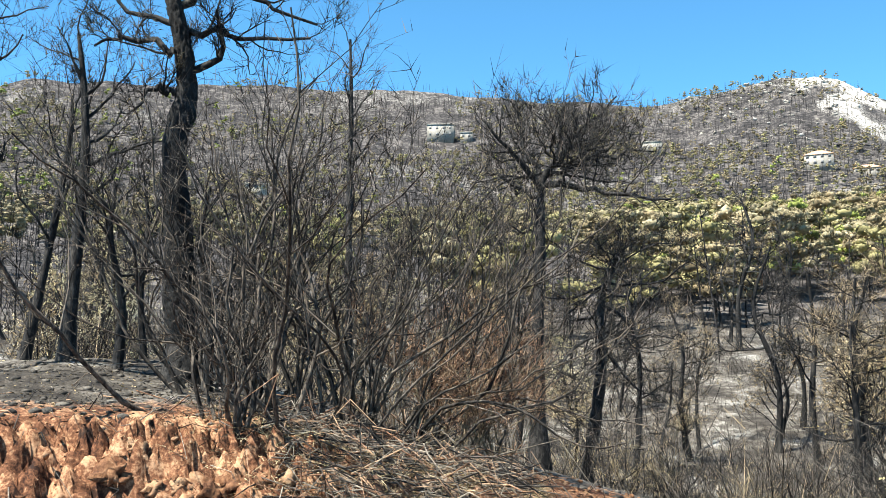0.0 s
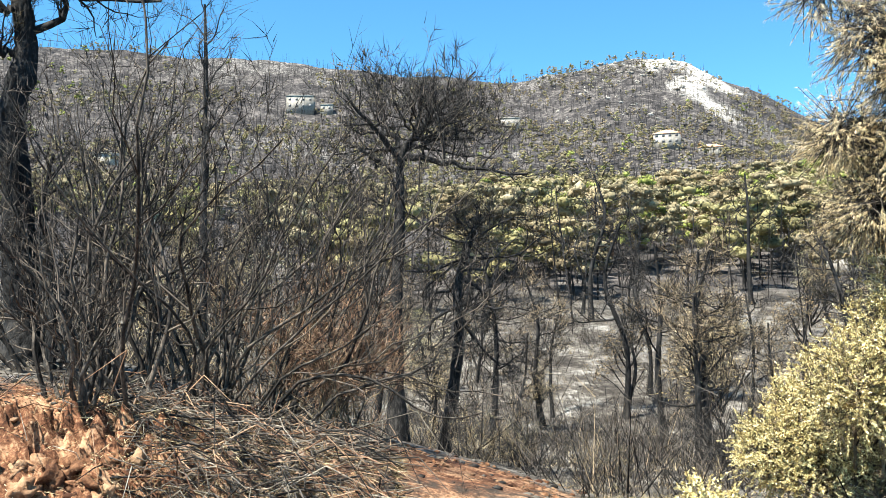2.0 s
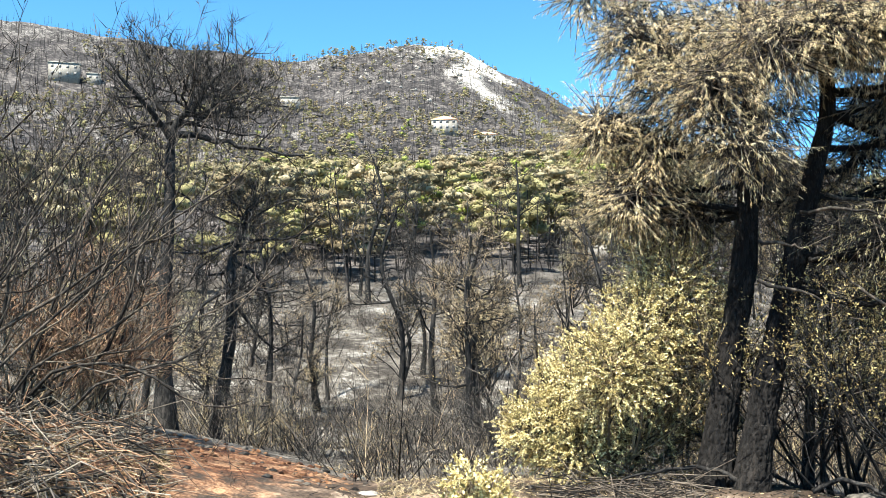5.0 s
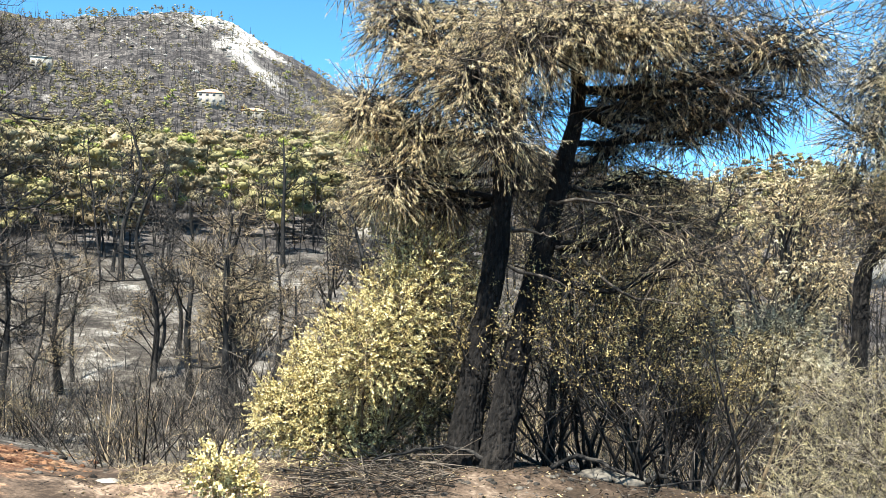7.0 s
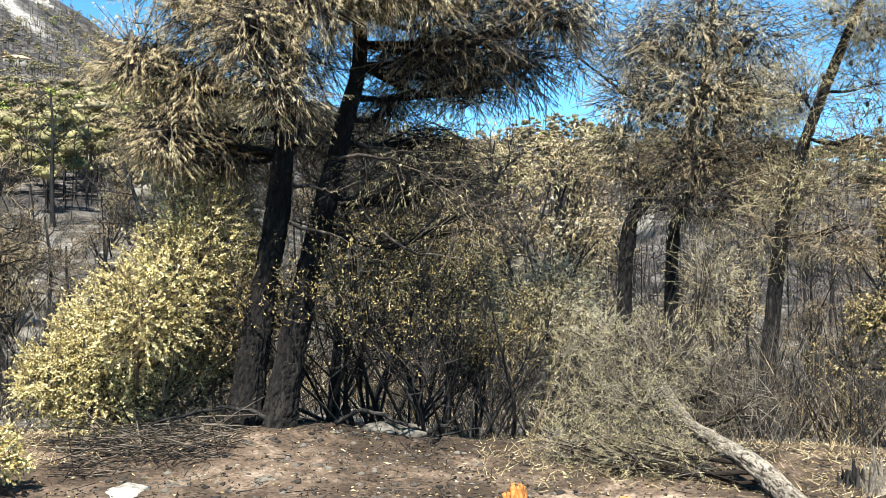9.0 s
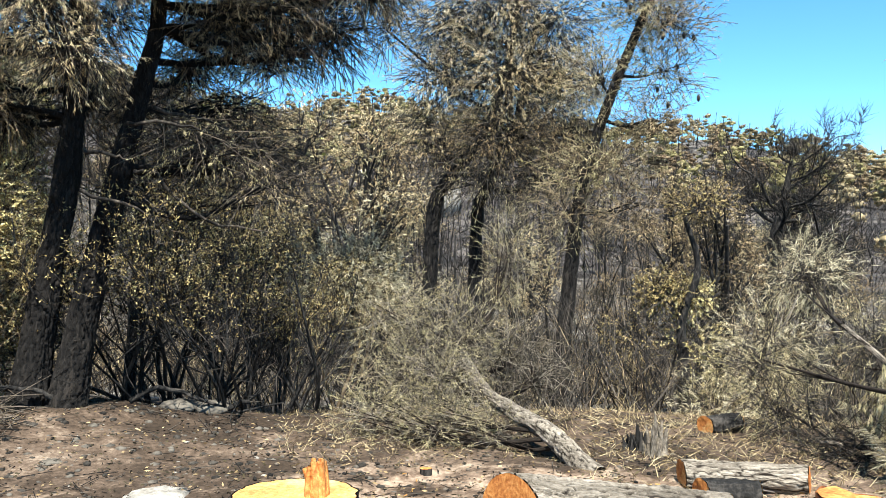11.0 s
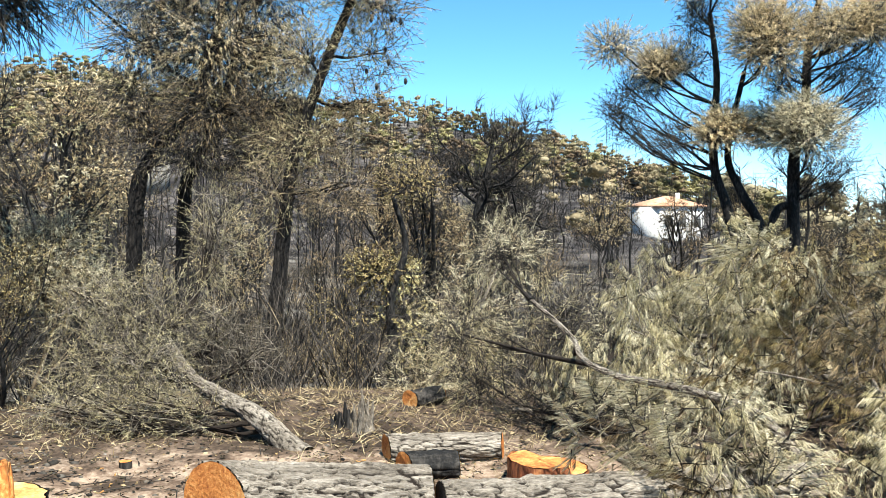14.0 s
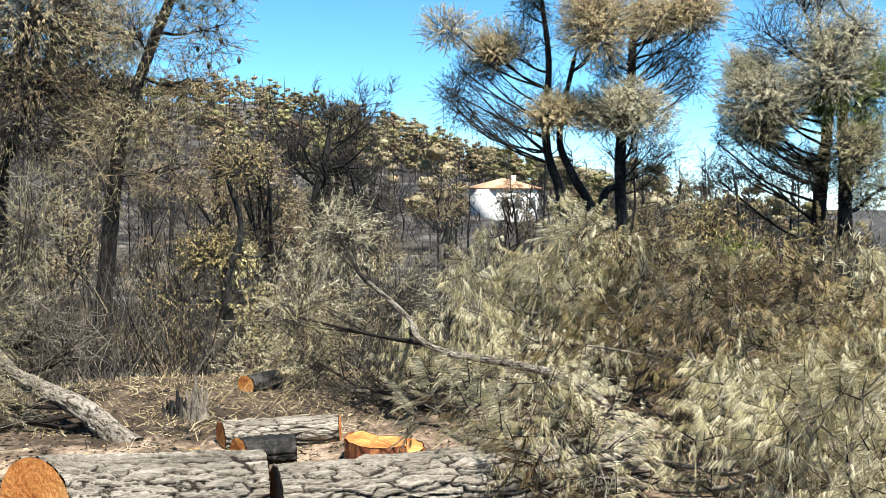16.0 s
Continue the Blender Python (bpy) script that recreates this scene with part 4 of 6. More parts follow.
# charred branches fallen about the mound
for pts in ([(-2.75, 8.35, 0.14), (-2.5, 8.32, 0.26), (-2.19, 8.31, 0.2), (-1.85, 8.39, 0.06), (-1.46, 8.47, 0.11)], [(-3.18, 7.88, 0.24), (-3.4, 7.67, 0.36), (-3.69, 7.43, 0.36), (-3.89, 7.09, 0.3)], [(-1.9, 8.38, 0.08), (-1.7, 8.42, 0.18), (-1.53, 8.56, 0.34)]):
    branch = thing("fallen_branch", "charred crooked branch fallen beside the old pines", "branch", on(pts[0]), "fallen branches by the mound")
    g = Geo()
    line = bend(local(pts, np.array(branch.location)), 13)
    line[1:-1] += np.random.default_rng(5).normal(size=(11, 3)) * 0.012
    g.tube(line, np.linspace(0.026, 0.008, 13), 6, True)
    part("stick", g, CHAR, branch)
    g, rng = Geo(), np.random.default_rng(6)
    a = line[rng.integers(3, 13, 26)]
    d = unit(rng.normal(size=(26, 3)) + UP * 0.3) * rng.uniform(0.06, 0.25, (26, 1))
    g.sticks(a, a + d, 0.006, 0.002)
    tagged(part("twig_mass", g, CHAR_TWIG, branch), kind="stuff")

# ---- right: pines, felled trees and logs ----
# most clumps above 4 m are tan: the sunlit top is put into the colour
clumped("scorched_pine", "large pine with dense scorched brown crown and dark inner twigs", (-0.42, 17.08, 0.60),
        [([(-0.44, 17.08, 0.60), (-0.33, 17.09, 1.68), (-0.11, 17.09, 2.47), (0.56, 17.08, 3.33), (1.05, 17.06, 4.86), (1.26, 17.04, 6.79)], 0.15, 0.05), ([(0.40, 17.38, 0.59), (0.46, 17.38, 1.68), (0.61, 17.38, 2.37), (1.15, 17.35, 3.54), (1.54, 17.32, 5.48)], 0.14, 0.05)],
        [((-0.08, 17.09, 5.32), (0.90, 0.72, 0.70), 514, 18, T), ((0.85, 16.67, 5.46), (0.98, 0.78, 0.68), 561, 18, T), ((1.79, 16.99, 5.29), (0.90, 0.72, 0.70), 514, 18, T), ((-0.19, 17.09, 4.34), (0.80, 0.64, 0.65), 421, 17, T), ((0.84, 16.77, 4.34), (1.08, 0.87, 0.74), 757, 22, T), ((1.87, 16.98, 4.33), (0.80, 0.64, 0.70), 568, 22, T), ((-0.39, 17.09, 3.46), (0.60, 0.48, 0.50), 257, 16, T),
         ((0.83, 16.67, 3.28), (1.17, 0.94, 0.59), 631, 11, N), ((1.95, 16.97, 3.37), (0.80, 0.64, 0.55), 410, 11, N), ((0.54, 16.68, 2.53), (1.17, 0.94, 0.49), 397, 5, O), ((1.07, 17.05, 6.71), (1.80, 1.44, 0.80), 772, 16, T), ((-1.18, 17.45, 5.25), (0.39, 0.31, 0.62), 140, 16, O), ((-0.11, 17.09, 2.86), (0.70, 0.56, 0.50), 252, 10, N), ((1.56, 16.81, 2.52), (0.79, 0.63, 0.49), 252, 6, N), ((0.41, 17.68, 5.02), (1.14, 0.91, 0.83), 473, 22, T), ((1.56, 17.62, 4.15), (1.14, 0.91, 0.83), 473, 18, T)],
        PINE_BARK, CHAR_TWIG, (0.075, 0.0065), 0.34, 0.03, 61, droop=0.7, spread=0.45, lift=-0.3, furrow=40)
slender = clumped("scorched_pine", "slender leaning pine with hanging dry twigs and cones", (1.64, 15.00, -0.11),
        [([(1.64, 15.00, -0.11), (1.92, 14.96, 1.65), (2.09, 14.94, 2.65), (2.50, 14.88, 3.87), (2.88, 14.81, 4.82), (3.18, 14.74, 5.60), (3.48, 14.67, 6.85)], 0.12, 0.04)],
        [((2.88, 14.80, 5.07), (0.62, 0.49, 0.44), 244, 16, O), ((3.20, 14.74, 4.06), (0.53, 0.42, 0.53), 192, 12, O), ((3.32, 14.71, 4.78), (0.62, 0.49, 0.44), 244, 12, N), ((2.27, 14.91, 3.97), (0.53, 0.42, 0.53), 244, 12, O), ((3.01, 14.78, 3.34), (0.53, 0.42, 0.35), 157, 10, N), ((2.26, 14.92, 2.64), (0.80, 0.64, 0.44), 280, 9, O), ((2.70, 14.84, 2.05), (0.80, 0.64, 0.53), 244, 7, N), ((1.78, 14.98, 1.90), (0.53, 0.42, 0.71), 210, 7, O), ((3.33, 14.71, 6.07), (1.06, 0.85, 0.80), 526, 17, T)],
        PINE_BARK, BROWN_TWIG, (0.1, 0.0075), 0.35, 0.02, 62, droop=0.5, furrow=32)
cone_data = None
cone_rng = np.random.default_rng(17)
for c, spread, count in (((2.88, 14.80, 5.07), 0.5, 7), ((3.20, 14.74, 4.06), 0.42, 6), ((3.32, 14.71, 4.78), 0.5, 7), ((2.27, 14.91, 3.97), 0.42, 4)):
    if cone_data is None:
        g = Geo()
        g.tube([(0, 0, 0.02), (0, 0, 0), (0.004, 0, -0.03), (0, 0.003, -0.06), (0, 0, -0.085)], [0.006, 0.022, 0.03, 0.024, 0.006], 8, True)
        cone_data = g.data("cone", CHAR, True)
    for _ in range(count):
        part("cone", cone_data, CHAR, slender).location = Vector(c) + Vector(cone_rng.normal(size=3) * spread * 0.5) - slender.location
clumped("holm_oak", "small crooked oak with a forked trunk and yellowed leaves", (3.33, 13.74, -1.19),
        [([(3.33, 13.74, -1.19), (3.31, 13.75, -0.19), (3.28, 13.75, 0.38), (3.49, 13.70, 1.12), (3.30, 13.75, 1.86)], 0.09, 0.03), ([(3.30, 13.75, 0.14), (3.25, 13.76, 0.38), (3.11, 13.79, 0.63)], 0.06, 0.03)],
        [((2.99, 13.82, 0.79), (0.37, 0.30, 0.25), 210, 22, B), ((3.39, 13.93, 0.70), (0.33, 0.27, 0.21), 140, 22, Y), ((3.54, 13.69, 2.02), (0.49, 0.40, 0.25), 187, 12, B), ((3.58, 13.99, 0.02), (0.51, 0.40, 0.34), 163, 20, Y), ((2.62, 13.90, 0.13), (0.49, 0.40, 0.41), 140, 12, B), ((3.87, 14.12, -0.59), (0.51, 0.41, 0.34), 210, 20, Y), ((2.76, 14.38, -0.70), (0.51, 0.41, 0.43), 104, 12, B)],
        CHAR, CHAR_TWIG, (0.036, 0.02), 0.2, 0.02, 63, leafy=True)
pine("burnt_pine", "charred wide-crowned pine with many bare crooked branches", [([(8.46, 26.84, -0.67), (8.90, 26.69, 1.28), (9.12, 26.62, 2.4), (9.33, 26.55, 3.6)], 0.22, 0.06)], [(22, 0.25, 1, 2.5, 16, (0.2, 0))], BARE, CHAR, CHAR_TWIG, (), (7, 0.4, 0.0075, 0.3, 0.7, None), 64)
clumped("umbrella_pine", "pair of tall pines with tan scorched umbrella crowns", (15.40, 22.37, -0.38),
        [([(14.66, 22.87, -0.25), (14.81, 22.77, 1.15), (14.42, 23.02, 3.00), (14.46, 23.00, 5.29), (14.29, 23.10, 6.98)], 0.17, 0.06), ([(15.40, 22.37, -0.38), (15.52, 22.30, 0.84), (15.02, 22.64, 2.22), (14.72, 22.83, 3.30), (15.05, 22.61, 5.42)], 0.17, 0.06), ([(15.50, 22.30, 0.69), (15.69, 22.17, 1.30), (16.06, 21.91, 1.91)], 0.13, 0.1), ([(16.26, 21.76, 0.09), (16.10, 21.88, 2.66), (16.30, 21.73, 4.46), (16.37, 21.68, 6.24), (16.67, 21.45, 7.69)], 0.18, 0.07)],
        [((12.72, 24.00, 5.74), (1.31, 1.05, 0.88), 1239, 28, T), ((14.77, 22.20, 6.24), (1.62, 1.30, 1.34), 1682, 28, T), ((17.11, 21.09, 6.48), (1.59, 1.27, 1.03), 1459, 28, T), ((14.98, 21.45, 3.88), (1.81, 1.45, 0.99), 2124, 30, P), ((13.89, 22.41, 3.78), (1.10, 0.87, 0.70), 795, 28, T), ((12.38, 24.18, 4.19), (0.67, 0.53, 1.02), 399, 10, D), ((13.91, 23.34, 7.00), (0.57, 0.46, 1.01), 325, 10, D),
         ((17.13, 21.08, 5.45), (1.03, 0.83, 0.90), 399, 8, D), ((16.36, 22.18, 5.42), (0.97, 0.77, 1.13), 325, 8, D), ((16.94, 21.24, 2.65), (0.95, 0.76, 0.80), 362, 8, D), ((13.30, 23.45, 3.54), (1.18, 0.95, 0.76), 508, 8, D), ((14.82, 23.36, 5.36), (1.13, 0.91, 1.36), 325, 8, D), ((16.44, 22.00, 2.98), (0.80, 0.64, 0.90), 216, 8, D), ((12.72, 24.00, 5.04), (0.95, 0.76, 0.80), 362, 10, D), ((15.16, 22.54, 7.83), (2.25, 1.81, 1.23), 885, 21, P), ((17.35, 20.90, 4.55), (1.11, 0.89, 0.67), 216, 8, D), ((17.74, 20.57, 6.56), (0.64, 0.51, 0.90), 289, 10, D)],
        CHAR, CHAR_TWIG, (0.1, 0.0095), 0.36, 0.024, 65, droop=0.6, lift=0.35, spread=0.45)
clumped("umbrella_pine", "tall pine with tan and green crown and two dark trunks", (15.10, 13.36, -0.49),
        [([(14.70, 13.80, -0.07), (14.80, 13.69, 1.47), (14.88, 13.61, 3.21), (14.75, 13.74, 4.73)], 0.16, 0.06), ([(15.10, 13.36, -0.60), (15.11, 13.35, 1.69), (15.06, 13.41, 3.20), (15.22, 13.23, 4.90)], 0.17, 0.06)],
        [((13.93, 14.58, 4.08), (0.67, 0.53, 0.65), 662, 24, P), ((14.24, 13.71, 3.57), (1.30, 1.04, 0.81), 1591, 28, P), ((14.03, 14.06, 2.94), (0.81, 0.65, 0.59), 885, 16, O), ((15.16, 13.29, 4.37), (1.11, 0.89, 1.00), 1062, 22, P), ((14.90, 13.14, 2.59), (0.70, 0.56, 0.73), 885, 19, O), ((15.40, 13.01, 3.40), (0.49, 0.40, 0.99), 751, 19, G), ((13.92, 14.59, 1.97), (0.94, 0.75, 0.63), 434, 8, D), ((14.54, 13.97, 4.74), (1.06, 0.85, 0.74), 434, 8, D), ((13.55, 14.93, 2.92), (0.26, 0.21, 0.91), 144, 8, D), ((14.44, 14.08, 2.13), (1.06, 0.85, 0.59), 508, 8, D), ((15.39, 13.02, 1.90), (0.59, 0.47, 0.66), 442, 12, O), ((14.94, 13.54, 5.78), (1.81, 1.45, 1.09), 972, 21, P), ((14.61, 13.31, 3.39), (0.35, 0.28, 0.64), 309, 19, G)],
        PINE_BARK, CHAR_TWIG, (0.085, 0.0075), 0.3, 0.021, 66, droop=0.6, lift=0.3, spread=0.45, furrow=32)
# felled young pine, propped on its own crown
# the two D clumps put the crown's shaded inside into the needle colour
clumped("felled_tree", "felled young pine leaning on its dry olive-grey crown", (0.98, 6.67, -0.03),
        [([(0.99, 6.62, -0.01), (0.74, 7.00, 0.14), (0.48, 7.43, 0.24), (0.28, 7.94, 0.31), (0.10, 8.44, 0.55)], 0.085, 0.045)],
        [((-0.37, 8.33, 0.38), (0.53, 0.43, 0.48), 330, 13, O), ((0.06, 8.44, 0.70), (0.54, 0.43, 0.39), 300, 13, O), ((0.54, 8.42, 0.49), (0.39, 0.31, 0.39), 230, 13, D), ((-0.61, 7.71, 0.12), (0.27, 0.21, 0.27), 150, 13, O), ((-0.08, 7.54, 0.14), (0.44, 0.35, 0.26), 260, 13, O), ((0.51, 8.73, 1.37), (0.23, 0.18, 0.46), 180, 16, O), ((0.75, 8.01, 0.41), (0.28, 0.22, 0.33), 120, 11, D), ((0.30, 7.33, 0.09), (0.34, 0.27, 0.17), 120, 11, O), ((-0.08, 7.64, 0.48), (0.35, 0.28, 0.31), 200, 13, O), ((-0.43, 8.63, 0.83), (0.40, 0.32, 0.30), 160, 14, O)],
        LOG_BARK, GREY_WOOD, (0.05, 0.0034), 0.2, 0.014, 67, droop=0.05, spread=0.7, lift=0.1, boughs=16, furrow=48)
clumped("straw_bush", "dry bleached bush with straw-coloured leaves", (-1.14, 9.62, 0.25), [], [((-1.02, 9.64, 1.14), (0.51, 0.41, 0.37), 330, 16, P), ((-1.36, 9.60, 0.81), (0.40, 0.32, 0.40), 200, 14, O), ((-0.75, 9.66, 0.81), (0.40, 0.32, 0.45), 220, 14, P), ((-0.81, 9.86, 1.36), (0.29, 0.23, 0.23), 100, 14, P)], BROWN_TWIG, BROWN_TWIG, (0.06, 0.0045), 0.2, 0.012, 68, "shrub", spread=0.5)
clumped("straw_bush", "dry bleached bush with straw-coloured leaves", (2.68, 9.78, -0.61), [], [((2.68, 9.78, -0.20), (0.35, 0.28, 0.35), 160, 16, P), ((3.48, 10.58, 0.47), (0.58, 0.47, 0.39), 220, 16, P), ((3.83, 10.46, 1.17), (0.32, 0.26, 0.39), 140, 18, P), ((3.12, 9.65, 0.05), (0.47, 0.38, 0.41), 180, 14, O)], GREY_WOOD, BROWN_TWIG, (0.075, 0.005), 0.25, 0.014, 69, "shrub", spread=0.5)

# the felled crown to the right: a limb with hanging twigs over a heap of needled branches
clumped("felled_limb", "grey felled limb with dark drooping twigs", (3.82, 4.84, 0.06),
        [([(3.82, 4.84, 0.06), (3.56, 5.15, 0.39), (3.19, 5.51, 0.52), (2.91, 5.77, 0.56), (2.75, 5.96, 0.65), (2.72, 6.08, 0.79), (2.58, 6.46, 1.00)], 0.032, 0.014)],
        [((2.68, 6.85, 0.15), (0.38, 0.31, 0.25), 130, 3, D), ((3.00, 6.51, 0.14), (0.33, 0.26, 0.21), 110, 3, D), ((3.16, 7.31, 0.72), (0.32, 0.26, 0.28), 120, 6, O), ((2.56, 7.54, 0.26), (0.32, 0.26, 0.28), 120, 5, O), ((2.87, 7.85, 1.26), (0.29, 0.23, 0.19), 110, 10, P), ((3.67, 7.29, 0.60), (0.33, 0.26, 0.24), 120, 8, P), ((2.44, 7.78, 0.61), (0.33, 0.26, 0.33), 110, 7, O)],
        LOG_BARK, CHAR_TWIG, (0.09, 0.0045), 0.3, 0.014, 70, droop=0.5, furrow=28)

clumped("dead_shrub", "dead brown-leaved shrub behind the brush heap", (6.89, 7.20, 0.44), [], [((6.53, 7.53, 1.09), (0.35, 0.28, 0.23), 170, 9, B), ((6.84, 7.24, 0.93), (0.40, 0.32, 0.26), 190, 9, N), ((7.03, 6.77, 0.80), (0.40, 0.32, 0.25), 170, 9, N), ((6.74, 7.61, 1.31), (0.24, 0.19, 0.15), 80, 9, B), ((6.60, 7.06, 0.98), (0.16, 0.13, 0.16), 70, 14, G), ((6.03, 7.43, 0.68), (0.33, 0.27, 0.28), 140, 9, P), ((7.27, 6.52, 0.60), (0.34, 0.27, 0.25), 140, 9, O), ((7.46, 6.29, 0.41), (0.28, 0.23, 0.25), 110, 9, P)], CHAR, CHAR_TWIG, (0.07, 0.012), 0.22, 0.014, 71, "shrub", droop=0.3)
clumped("dead_sapling", "small dark forked sapling rising from the brush", (5.75, 5.22, 0.18), [([(5.75, 5.22, 0.18), (5.77, 5.20, 0.48), (5.83, 5.13, 0.73)], 0.06, 0.03), ([(5.75, 5.21, 0.31), (5.60, 5.23, 0.52), (5.42, 5.27, 0.61)], 0.035, 0.015)], [((5.88, 5.07, 0.82), (0.18, 0.14, 0.16), 60, 8, O), ((5.40, 5.30, 0.57), (0.17, 0.14, 0.11), 50, 6, P), ((5.97, 5.26, 1.05), (0.18, 0.15, 0.16), 60, 8, P)], CHAR, CHAR_TWIG, (0.11, 0.006), 0.2, 0.014, 72)


def felled_branch(seed, material, second):
    """A cut branch, lying along x, with tassels of faded needles."""
    rng = np.random.default_rng(seed)
    root = thing("felled_branch", "cut pine branch with drooping faded needles on a brush heap", "branch", (0, 0, 0), "branches of the brush heap")
    g, outs = Geo(), []
    limb(g, rng, wander(rng, (-0.55, 0, 0.02), (1, 0, 0.1), 1.2, 6, 0.15, 0.0), 0.018, [order(6, 0.1, 0, 5, 9, 0.15, 45, 0.42, 0.5), order(4, 0.2, 0.05, 3, 3, 0.3, 40, 0.5, 0.6), order(3, 0.2, 0.0, 3)], outs, 0)
    part("stick", g, GREY_WOOD, root)
    gt = Geo()
    a, e = twigs(gt, rng, outs, 5, 0.2, 0.005, -0.1, 0.8, None)
    tagged(part("twig_mass", gt, CHAR_TWIG, root), kind="stuff")
    for m, k in ((material, 0), (second, 1)):
        gn = Geo()
        needles(gn, rng, a[k::2], e[k::2], 44, 0.068, 0.0033, 1.8, 0.3, 0.9, np.broadcast_to(UP * 0.4 + np.array([0, -1.0, 0]), (len(a[k::2]), 3)))
        tagged(part("foliage", gn, m, root), kind="stuff")
    return root


STOCK = [felled_branch(200 + i, (P, P, O, N, B)[i], (O, P, P, D, N)[i]) for i in range(5)]
rng = np.random.default_rng(77)


def heap_height(x, y):
    a, d = math.degrees(math.atan2(-x, y)), math.hypot(x, y)
    return (0.25 * float(step(-a, 24, 42)) + 0.4 * math.exp(-(((a + 34) / 5.5) ** 2))) * float(step(d, 6.2, 8.4)) * (1 - float(step(d, 9.5, 12)))


spots = []
while len(spots) < 135:
    a, d = rng.uniform(-60, -24), rng.uniform(4.9, 10.3)
    if d < 5.2 and a > -33 or d > 8.5 and a > -30 or (a > -29 and d < 6.2) or (a > -39 and 5.4 < d < 7.1):
        continue
    spots.append((a, d))
for i, (a, d) in enumerate(spots):
    x, y = polar(a, d)
    m = pose(x, y, float(ground(x, y)) + heap_height(x, y) + rng.uniform(0.0, 0.12), rng.normal() * 25, rng.normal() * 22 - 8, rng.uniform(0, 360))
    if i < 5:
        STOCK[i].matrix_basis = m
    else:
        copy_thing(STOCK[3 + i % 2 if a < -36 and d > 6.4 and i % 4 else i % 3], m)


# logs and stumps
def log_mesh(rng, length, radius, taper=0.9, bark=0.035, nu=110, nl=150, slant=0.0):
    """Bark with deep fissures between long plates; the log lies along x."""
    u, x = np.meshgrid(np.arange(nu) / nu * 2 * np.pi, np.linspace(0, length, nl))
    arc = u * radius
    plate, tone, own = fissures(x, u, radius, 0.3, 0.045, 31 + int(length * 10))
    r = radius * (1 - (1 - taper) * x / length) * (1 + 0.03 * np.cos(2 * u + 1) + 0.03 * fbm(x * 2, np.cos(u) + 4, 3, 51))
    r = r - bark * 0.6 * (1 - plate) + bark * 0.4 * (own - 0.5) + 0.02 * fbm(x * 22, arc * 50, 3, 61) + 0.02 * fbm(x * 6, arc * 12, 3, 63)
    g = Geo()
    i = (np.arange(nl - 1)[:, None] * nu + np.arange(nu)[None]).ravel()
    j = (np.arange(nl - 1)[:, None] * nu + (np.arange(nu)[None] + 1) % nu).ravel()
    g.add(np.stack([x - slant * r * np.cos(u) * (1 - x / length) ** 3, r * np.cos(u), r * np.sin(u)], -1), np.stack([i, j, j + nu, i + nu], 1))
    return g, r, tone


def cut_face(rng, x, ring, rough=0.008, rings=9, slant=0.0):
    """A sawn end with saw marks, its rim on the log's own outline."""
    nu = len(ring)
    u = np.arange(nu) / nu * 2 * np.pi
    t = np.linspace(0, 1, rings)[1:]
    rad = t[:, None] * ring[None]
    xx = x - slant * rad * np.cos(u) + rough * fbm(rad * 30 + u * 3, u[None] * 2 + rad * 40, 3, 71)
    v = np.concatenate([[[x, 0, 0]], np.stack([xx, rad * np.cos(u), rad * np.sin(u)], -1).reshape(-1, 3)])
    g = Geo()
    k = np.arange(nu)
    g.add(v, np.stack([np.zeros(nu, int), 1 + k, 1 + (k + 1) % nu], 1))
    b = (1 + np.arange(rings - 2)[:, None] * nu + k[None]).ravel()
    c = (1 + np.arange(rings - 2)[:, None] * nu + ((k + 1) % nu)[None]).ravel()
    g.f.append(np.stack([b, c, c + nu, b + nu], 1).astype(np.int32))
    return g


def even(ring, n=41):
    return np.convolve(np.concatenate([ring[-n:], ring, ring[:n]]), np.ones(n) / n, "same")[n:-n]


def felled_log(label, a, b, radius, bark=LOG_BARK, taper=0.92, seed=5, depth=0.032, fine=1.0, slant=0.0, face=CUT_WOOD):
    """A log from a to b (both on its axis)."""
    rng = np.random.default_rng(seed)
    a, b = np.asarray(a, float), np.asarray(b, float)
    length = float(np.linalg.norm(b - a))
    root = thing("felled_log", label, "log", a)
    x = Vector(b - a).normalized()
    y = Vector((0, 0, 1)).cross(x).normalized()
    root.matrix_basis = Matrix.Translation(a) @ Matrix((x, y, x.cross(y))).transposed().to_4x4()
    g, r, plate = log_mesh(rng, length, radius, taper, depth, int(190 * fine), int(max(12, length * 140 * fine)), slant)
    ob = part("bark", g, bark, root, "grey fissured bark in long plates")
    ob.data.attributes.new("plate", "FLOAT", "POINT").data.foreach_set("value", plate.ravel().astype(np.float32))
    part("cut_end", cut_face(rng, -0.004, even(r[0]), slant=slant), face, root, "fresh orange sawn end" if face is CUT_WOOD else "dark old cut end")
    part("cut_end", cut_face(rng, length + 0.004, even(r[-1])), CUT_WOOD, root, "fresh orange sawn end")
    return root


def lying(p, q, radius):
    """Axis ends at p and q with the log resting on the ground."""
    return [(*v[:2], float(ground(v[0], v[1])) + radius - 0.03) for v in (p, q)]


